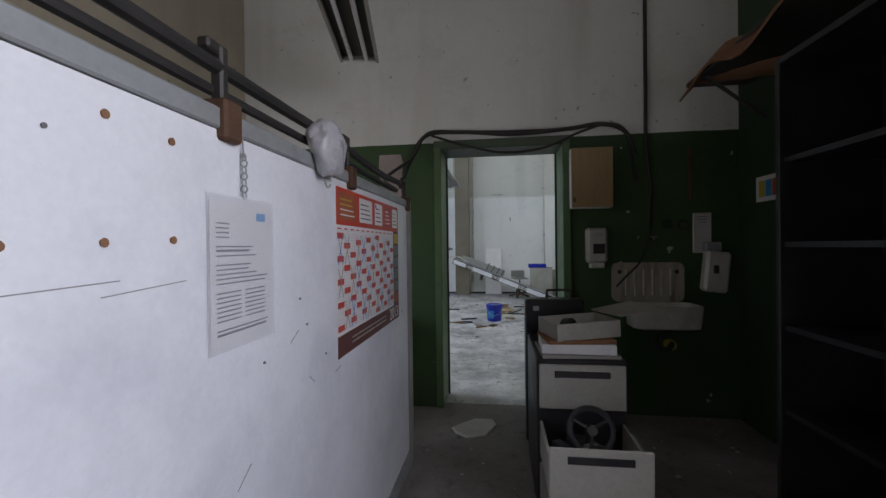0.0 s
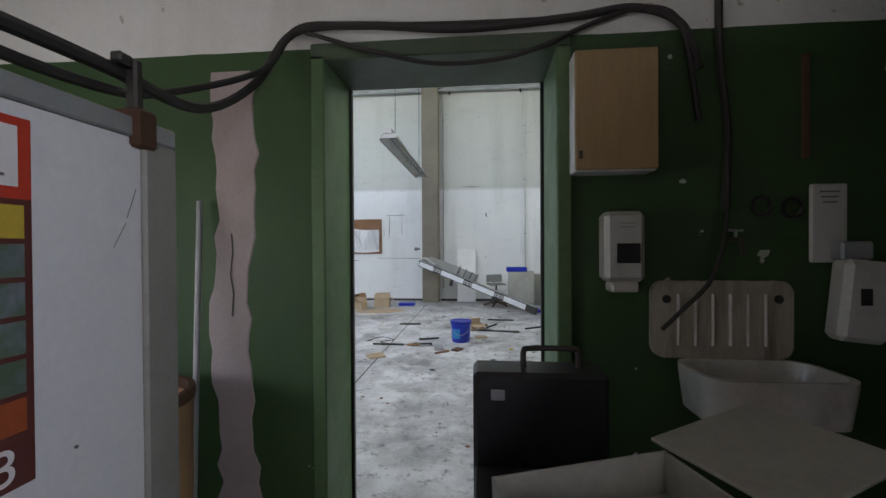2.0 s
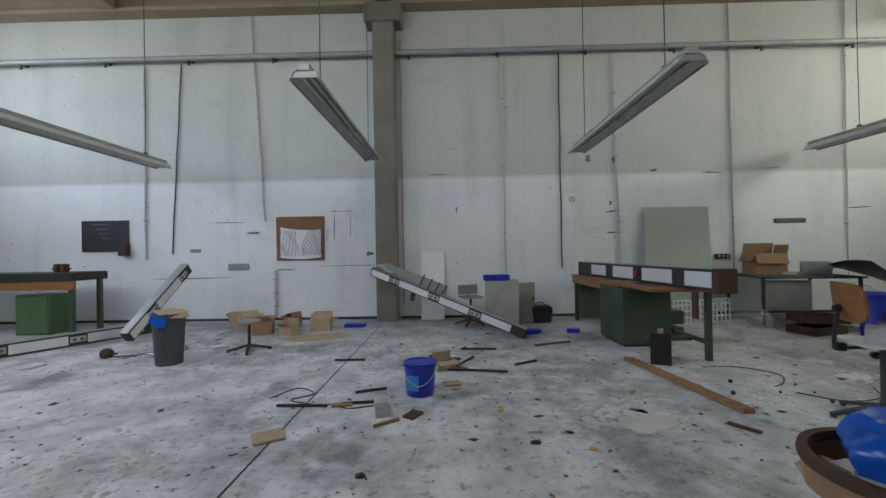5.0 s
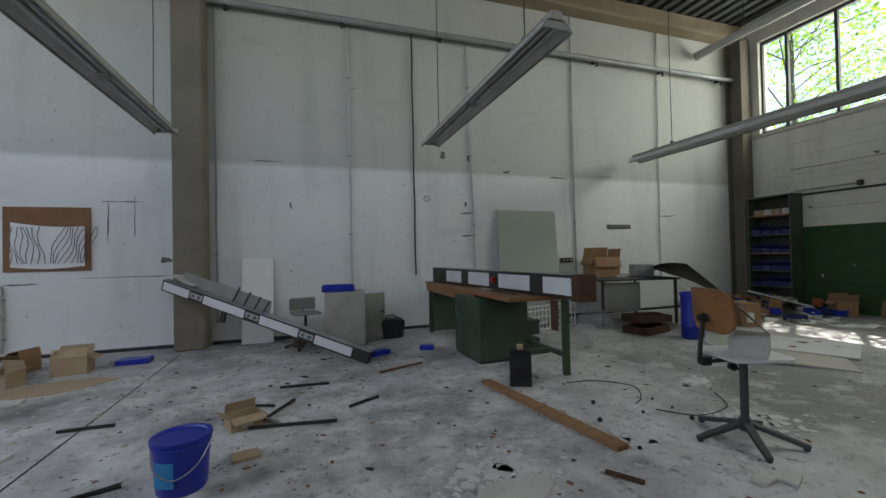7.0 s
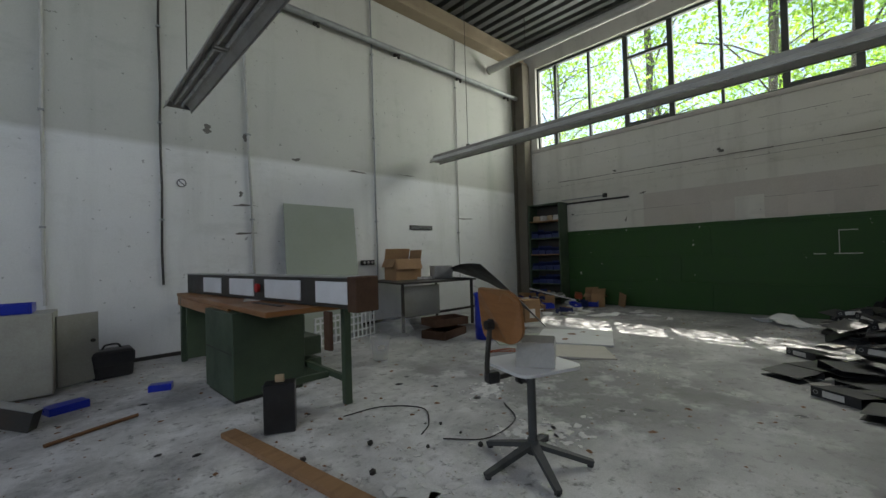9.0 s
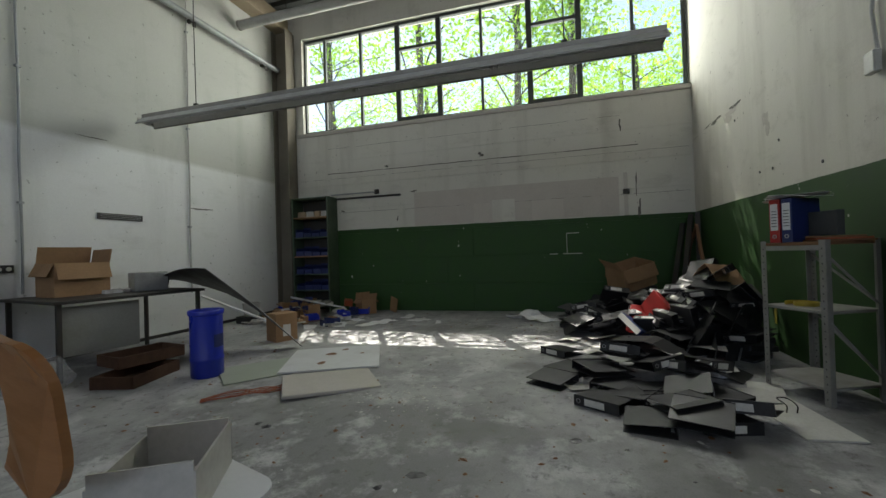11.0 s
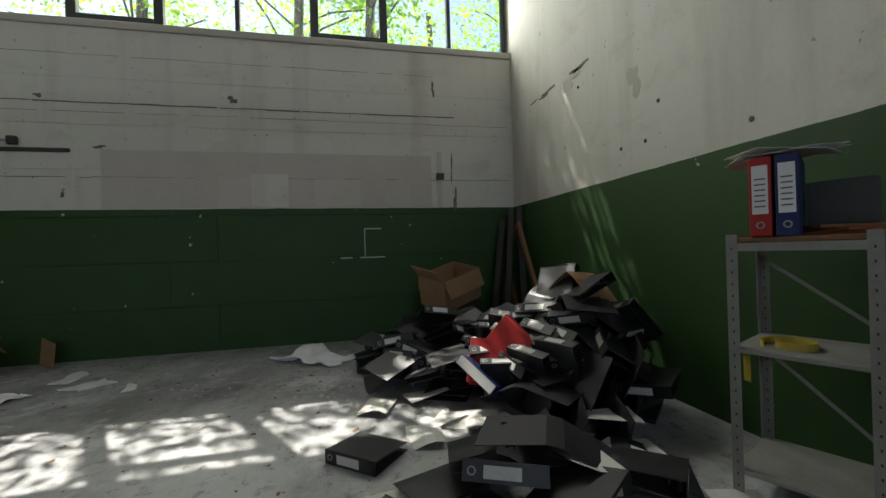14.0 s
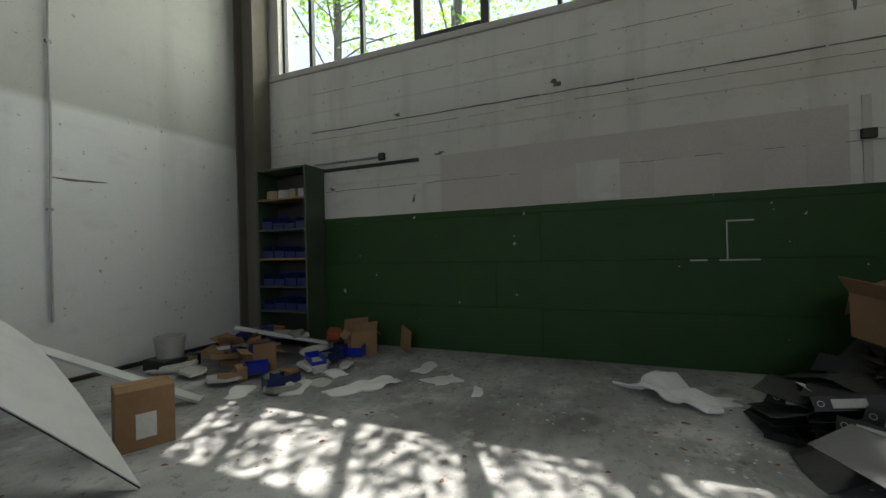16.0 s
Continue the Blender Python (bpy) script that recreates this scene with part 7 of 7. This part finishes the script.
# ---- door wall of the room ----
rpl = random.Random(15)
bb = B()
zs = [0.072 * k for k in range(30)]
left = [-0.89 + 0.02 * math.sin(z * 5) + rpl.uniform(-0.015, 0.015) for z in zs]
right = [-0.72 + 0.02 * math.sin(z * 4 + 1) + rpl.uniform(-0.015, 0.015) for z in zs]
va = [bb.verts.new((x, -0.003, z)) for x, z in zip(left, zs)]
vb = [bb.verts.new((x, -0.003, z)) for x, z in zip(right, zs)]
vc2 = [bb.verts.new((x - 0.01, 0.004, z)) for x, z in zip(left, zs)]
vd = [bb.verts.new((x + 0.01, 0.004, z)) for x, z in zip(right, zs)]
for i in range(len(zs) - 1):
    bb.faces.new((va[i], vb[i], vb[i + 1], va[i + 1]))
    bb.faces.new((vc2[i], va[i], va[i + 1], vc2[i + 1]))
    bb.faces.new((vb[i], vd[i], vd[i + 1], vb[i + 1]))
structure("plaster_patch", bb, M["plaster"], "bare pinkish plaster strip in the green paint", "wall patch", pose(0, INNER - 0.001, 0))
crk = thing("plaster_crack", "dark vertical crack in the plaster strip", "crack", pose(-0.81, INNER - 0.006, 0))
part("crack", tube(B(), [(0.0, 0, 1.02), (0.008, 0, 1.12), (-0.006, 0, 1.2), (0.006, 0, 1.31), (0.0, 0, 1.38)], 0.003, 5), M["black"], crk)

wc3 = thing("wall_cupboard", "tan wooden wall cupboard with white sides", "cupboard", pose(0.775, INNER, 1.60))
part("body", span(B(), (-0.145, -0.11, 0.0), (0.155, -0.002, 0.455), bevel=0.004), M["white"], wc3)
cdr = part("door", span(B(), (-0.145, -0.126, 0.004), (0.155, -0.111, 0.452), bevel=0.004), M["tan"], wc3, "tan wooden door")
part("lock", box(B(), (0.012, 0.004, 0.03), (-0.125, -0.128, 0.06)), M["black"], cdr)
sd = thing("soap_dispenser", "pale plastic soap dispenser with a dark window", "dispenser", pose(0.815, INNER, 1.14))
part("housing", span(B(), (-0.07, -0.10, 0.04), (0.08, -0.002, 0.31), bevel=0.018), M["plastic"], sd)
part("window", box(B(), (0.085, 0.004, 0.075), (0.015, -0.102, 0.15), bevel=0.001), M["black"], sd)
part("lever", span(B(), (-0.045, -0.09, 0.0), (0.06, -0.01, 0.039), bevel=0.008), M["plastic"], sd)
for q in range(2):
    part("text_bar", box(B(), (0.06, 0.002, 0.005), (0.01, -0.1015, 0.25 + 0.014 * q)), M["steel"], sd)

sink = thing("wash_basin", "stained white enamel wash basin with a splash back", "basin", pose(1.20, INNER, 0.86))
bb = B()
plate(bb, 0.52, 0.30, 0.05, 0.025, pose(0, -0.02, 0.17))
part("splash_back", bb, M["stained"], sink, "rust-stained ribbed splash back")
for k in range(6):
    part("rib", tube(B(), [(-0.16 + 0.064 * k, -0.034, 0.07), (-0.16 + 0.064 * k, -0.034, 0.27)], 0.006, 6), M["ceramic"], sink)
for s in (-1, 1):
    part("hole", cyl(B(), 0.016, 0.016, 0.004, pose(s * 0.205, -0.0335, 0.25, 90), 12), M["black"], sink)
bb = B()


def basin_ring(k, z, inset):
    w, d, r = 0.48 - inset, 0.28 - inset, 0.07
    pts = []
    for cx, cy, a0 in ((w / 2 - r, d / 2 - r, 0), (-w / 2 + r, d / 2 - r, 90), (-w / 2 + r, -d / 2 + r, 180), (w / 2 - r, -d / 2 + r, 270)):
        for q in range(6):
            a = radians(a0 + 90 * q / 5)
            pts.append(bb.verts.new((cx + r * math.cos(a), -0.175 + cy + r * math.sin(a), z)))
    return pts


rings = [basin_ring(k, z, i) for k, (z, i) in enumerate(((-0.15, 0.10), (-0.135, 0.025), (0.0, 0.0), (0.02, 0.0), (0.02, 0.035), (-0.09, 0.07), (-0.12, 0.15)))]
for a, b in zip(rings, rings[1:]):
    for i in range(len(a)):
        j = (i + 1) % len(a)
        bb.faces.new((a[i], a[j], b[j], b[i]))
for v in bb.verts:
    v.co.x += 0.05
bb.faces.new(rings[0])
bb.faces.new(rings[-1][::-1])
part("bowl", bb, M["ceramic"], sink, smooth=True)
part("drain_pipe", tube(B(), curve_points([(0, -0.2, -0.17), (0, -0.2, -0.26), (0.05, -0.2, -0.31), (0.10, -0.2, -0.26), (0.10, -0.03, -0.25)], 6), 0.02, 10), M["darksteel"], sink, smooth=True)
part("trap", lathe(B(), [(0.0, -0.03), (0.035, -0.03), (0.04, 0.0), (0.035, 0.03), (0.0, 0.03)], 16, pose(0.10, -0.17, -0.27, 90, 0, 0)), M["yellow"], sink, "brass drain trap")
tap = thing("water_tap", "small metal water tap above the basin", "tap", pose(1.24, INNER, 1.34))
part("pipe", tube(B(), curve_points([(0, 0, 0), (0, -0.06, 0.0), (0, -0.09, -0.02), (0, -0.09, -0.06)], 5), 0.009, 8), M["darksteel"], tap)
part("handle", box(B(), (0.055, 0.012, 0.01), (0, -0.05, 0.035), bevel=0.003), M["galv"], tap)
part("spindle", tube(B(), [(0, -0.05, 0.0), (0, -0.05, 0.03)], 0.006, 6), M["galv"], tap)
wpipe = thing("water_pipe", "dark cable and pipe running down the wall", "pipe", I4())
part("pipe", tube(B(), curve_points([(1.20, 3.262, 4.2), (1.20, 3.262, 2.6), (1.20, 3.262, 2.1), (1.23, 3.262, 1.75), (1.22, 3.262, 1.45)], 6), 0.014, 8), M["cable"], wpipe)
hose = thing("rubber_hose", "thin dark hose drooping over the basin", "hose", I4())
part("sheath", tube(B(), curve_points([(1.22, 3.25, 1.7), (1.20, 3.22, 1.4), (1.13, 3.18, 1.2), (1.02, 3.17, 1.08), (0.96, 3.2, 1.0)], 8), 0.008, 7), M["cable"], hose, smooth=True)
td = thing("towel_dispenser", "broken white plastic dispenser hanging open", "dispenser", pose(1.60, INNER, 0.97))
part("back_plate", span(B(), (-0.07, -0.02, 0.28), (0.06, -0.002, 0.58), bevel=0.006), M["plastic"], td)
part("cover", box(B(), (0.17, 0.09, 0.30), (0, 0, 0), pose(0.06, -0.065, 0.14, 0, 6, 0), bevel=0.02), M["plastic"], td)
part("bracket", span(B(), (-0.01, -0.08, 0.29), (0.10, -0.021, 0.36), bevel=0.008), M["steel"], td)
part("slot", box(B(), (0.035, 0.006, 0.06), (0.045, -0.112, 0.16)), M["black"], td)
for k in range(3):
    part("scribble", box(B(), (0.07 - 0.01 * k, 0.002, 0.006), (-0.005, -0.0215, 0.55 - 0.02 * k)), M["ink"], td)
rst = thing("rust_strip", "narrow rusty iron strip on the green wall", "strip", pose(1.52, INNER - 0.004, 1.65))
part("strip", span(B(), (-0.014, -0.006, 0), (0.014, 0.003, 0.40), bevel=0.002), M["rust"], rst)
stk = thing("colour_sticker", "small poster with yellow, blue and orange stripes", "poster", pose(ROOM_R - 0.002, 2.94, 1.60))
part("sheet", span(B(), (-0.003, -0.13, 0), (0.0, 0.13, 0.17)), M["print"], stk)
for k, mt in enumerate(("orange", "sky", "yellow")):
    part("stripe", span(B(), (-0.0045, -0.10 + 0.068 * k, 0.03), (-0.0033, -0.038 + 0.068 * k, 0.14)), M[mt], stk)
for k, (dx, dz) in enumerate(((1.36, 1.47), (1.47, 1.46))):
    bb = B()
    tube(bb, [(0.035 * math.cos(a * 0.5236), -0.006, 0.035 * math.sin(a * 0.5236)) for a in range(13)], 0.008, 6)
    solid("hose_ring", bb, M["black"], "black rubber ring hanging on the green wall", "ring", pose(dx, INNER - 0.004, dz), "rings on the wall")
usf = thing("high_shelf", "dark high shelf with a draped cloth", "shelf", pose(ROOM_R, 2.55, 2.45))
part("board", span(B(), (-0.42, -1.4, 0), (-0.002, 0.6, 0.03), bevel=0.004), M["darksteel"], usf)
part("cloth", sheet(B(), 14, 6, lambda u, v: Vector((-0.46 + 0.44 * v, -0.7 + 1.3 * u, 0.05 + 0.06 * math.sin(6 * u) * v + 0.05 * math.sin(11 * u + 3 * v) - (0.10 if v < 0.1 else 0))), 0.012), M["cork"], usf, "dark draped cloth", smooth=True)
for y in (-1.2, 0.4):
    part("bracket", tube(B(), [(-0.38, y, 0), (-0.01, y, -0.3)], 0.012, 6), M["darksteel"], usf)
# Black shelving added where the green wall only lies in shade.
drk = thing("dark_cupboard", "added black open shelving standing in for shade on the wall", "cupboard", pose(ROOM_R - 0.002, 1.25, 0))
for lo, hi in (((-0.45, -0.9, 0), (0, -0.87, 2.2)), ((-0.45, 0.87, 0), (0, 0.9, 2.2)), ((-0.02, -0.869, 0), (0, 0.869, 2.2)), ((-0.45, -0.869, 2.17), (-0.021, 0.869, 2.2))):
    part("panel", span(B(), lo, hi, bevel=0.003), M["black"], drk)
for z in (0.1, 0.5, 0.9, 1.3, 1.7):
    part("shelf_board", span(B(), (-0.43, -0.869, z), (-0.021, 0.869, z + 0.025)), M["black"], drk)

# ---- drawer cabinet with the case and boxes on it ----
dc = thing("drawer_cabinet", "grey steel drawer cabinet with one drawer pulled out", "cabinet", pose(0.47, 2.04, 0))
part("body", span(B(), (-0.215, 0.0, 0.0), (0.215, 0.60, 0.755), bevel=0.005), M["black"], dc)
for k, (z0, z1, out) in enumerate(((0.52, 0.738, 0.012), (0.27, 0.50, 0.36), (0.03, 0.255, 0.012))):
    dr = part("drawer", span(B(), (-0.205, -out - 0.014, z0), (0.205, -out, z1), bevel=0.006), M["beigepaint"], dc, "grey drawer front")
    part("handle", span(B(), (-0.13, -out - 0.022, z1 - 0.062), (0.13, -out - 0.0145, z1 - 0.03), bevel=0.003), M["black"], dr)
    if out > 0.1:
        for s in (-1, 1):
            part("drawer_side", span(B(), (s * 0.195 - 0.006, -out, z0 + 0.02), (s * 0.195 + 0.006, -0.001, z1 - 0.05)), M["beigepaint"], dr)
        part("drawer_base", span(B(), (-0.188, -out, z0 + 0.02), (0.188, -0.001, z0 + 0.028)), M["darksteel"], dr)
hw = thing("hand_wheel", "black hand wheel lying in the open drawer", "wheel", pose(0.47, 1.84, 0.50, 68, 0, 0))
bb = B()
lathe(bb, [(0.092 + 0.014 * math.cos(a * 0.785), 0.014 * math.sin(a * 0.785)) for a in range(9)], 28)
part("rim", bb, M["black"], hw, smooth=True)
for k in range(3):
    part("spoke", tube(B(), [(0, 0, 0), (0.09 * math.cos(2.09 * k + 0.5), 0.09 * math.sin(2.09 * k + 0.5), 0)], 0.010, 7), M["black"], hw)
part("hub", cyl(B(), 0.026, 0.022, 0.05, pose(0, 0, -0.02), 14), M["darksteel"], hw)
for k in range(10):
    r6 = random.Random(900 + k)
    solid("drawer_clutter", box(B(), (r6.uniform(0.03, 0.09), r6.uniform(0.03, 0.08), r6.uniform(0.02, 0.06)), (0, 0, 0.03), bevel=0.004), M[r6.choice(("darksteel", "paper", "rust", "plastic", "black"))], "small workshop part in the open drawer", "hardware", pose(0.47 + r6.uniform(-0.14, 0.14), 1.86 + r6.uniform(-0.12, 0.08), 0.30 + 0.05 * (k % 3), 0, 0, r6.uniform(0, 180)), "clutter in the drawer")
bc = thing("briefcase", "black case standing open behind the drawers", "case", pose(0.42, 2.80, 0.0))
part("body", span(B(), (-0.17, -0.05, 0.0), (0.21, 0.09, 0.96), bevel=0.012), M["black"], bc)
part("handle", tube(B(), curve_points([(-0.02, 0.02, 0.96), (-0.02, 0.02, 1.005), (0.0, 0.02, 1.015), (0.12, 0.02, 1.015), (0.14, 0.02, 1.005), (0.14, 0.02, 0.96)], 5), 0.009, 8), M["darksteel"], bc, smooth=True)
part("latch", box(B(), (0.04, 0.01, 0.03), (-0.1, -0.055, 0.9), bevel=0.003), M["galv"], bc)
for k, (w, d2, h, z, rz, mt) in enumerate(((0.38, 0.30, 0.018, 0.757, 2, "grey"), (0.36, 0.26, 0.05, 0.775, -2, "white"), (0.34, 0.26, 0.02, 0.825, 6, "cork"))):
    solid("stacked_folder", box(B(), (w, d2, h), (0, 0, h / 2), bevel=0.003), M[mt], "flat folder stacked on the drawer cabinet", "folder", pose(0.47, 2.20, z, 0, 0, rz), "folders on the drawers")
bxx = thing("parts_box", "open pale metal box with hinged lid", "box", pose(0.49, 2.22, 0.846, 0, -2, 16))
for lo, hi in (((-0.17, -0.125, 0), (0.17, 0.125, 0.006)), ((-0.17, -0.125, 0.006), (0.17, -0.119, 0.085)), ((-0.17, 0.119, 0.006), (0.17, 0.125, 0.085)), ((-0.17, -0.119, 0.006), (-0.164, 0.119, 0.085)), ((0.164, -0.119, 0.006), (0.17, 0.119, 0.085))):
    part("side", span(B(), lo, hi, bevel=0.001), M["beigepaint"], bxx)
part("lid", box(B(), (0.27, 0.25, 0.008), (0.135, 0, 0), pose(0.172, 0.02, 0.098, 0, -5, 8), bevel=0.002), M["beigepaint"], bxx, "open lid")
solid("tape_roll", lathe(B(), [(0.025, -0.02), (0.045, -0.02), (0.045, 0.02), (0.025, 0.02), (0.025, -0.02)], 22, pose(0, 0, 0, 80, 0, 40)), M["black"], "black roll of tape in the box", "tape", pose(0.43, 2.15, 0.898))
solid("green_sponge", box(B(), (0.10, 0.07, 0.03), (0, 0, 0.015), bevel=0.006), M["jamb"], "green scouring pad in the box", "sponge", pose(0.56, 2.25, 0.860, 15, 8, 30))
solid("paper_roll", tube(B(), [(-0.06, 0, 0.03), (0.06, 0, 0.03)], 0.03, 16), M["paper"], "rolled white paper in the box", "paper", pose(0.50, 2.18, 0.855, 0, 0, -30))
solid("floor_bag", blot(B(), 0.14, (0, 0, 0), random.Random(55), 14, 0.06, 1.3), M["cardlight"], "crumpled pale paper in the dark corner", "paper", pose(1.45, 2.0, 0.0))

# behind the board: drum, white panel
d2 = fibre_drum("fibre_drum", -1.02, 2.96, "brown fibre drum behind the board partition", False)
d2.matrix_basis = pose(-1.02, 2.96, 0) @ Matrix.Diagonal((0.85, 0.85, 1.28, 1))
solid("drum_fill", blot(B(), 0.19, (0, 0, 0), random.Random(93), 20, 0.45, 1.0, 0.1), M["cork"], "brown paper rubbish in the drum", "rubbish", pose(-1.02, 2.96, 0.03))
solid("pale_board", box(B(), (0.20, 0.03, 1.55), (0, 0, 0.775), bevel=0.004), M["conduit"], "pale panel leaning behind the drum", "panel", pose(-1.40, 3.14, 0.0, -4, 0, 0))
tube_lean = solid("leaning_tube", tube(B(), [(-0.82, 3.02, 0.0), (-0.93, 3.24, 1.52)], 0.012, 8), M["galv"], "thin steel tube leaning on the wall", "tube")
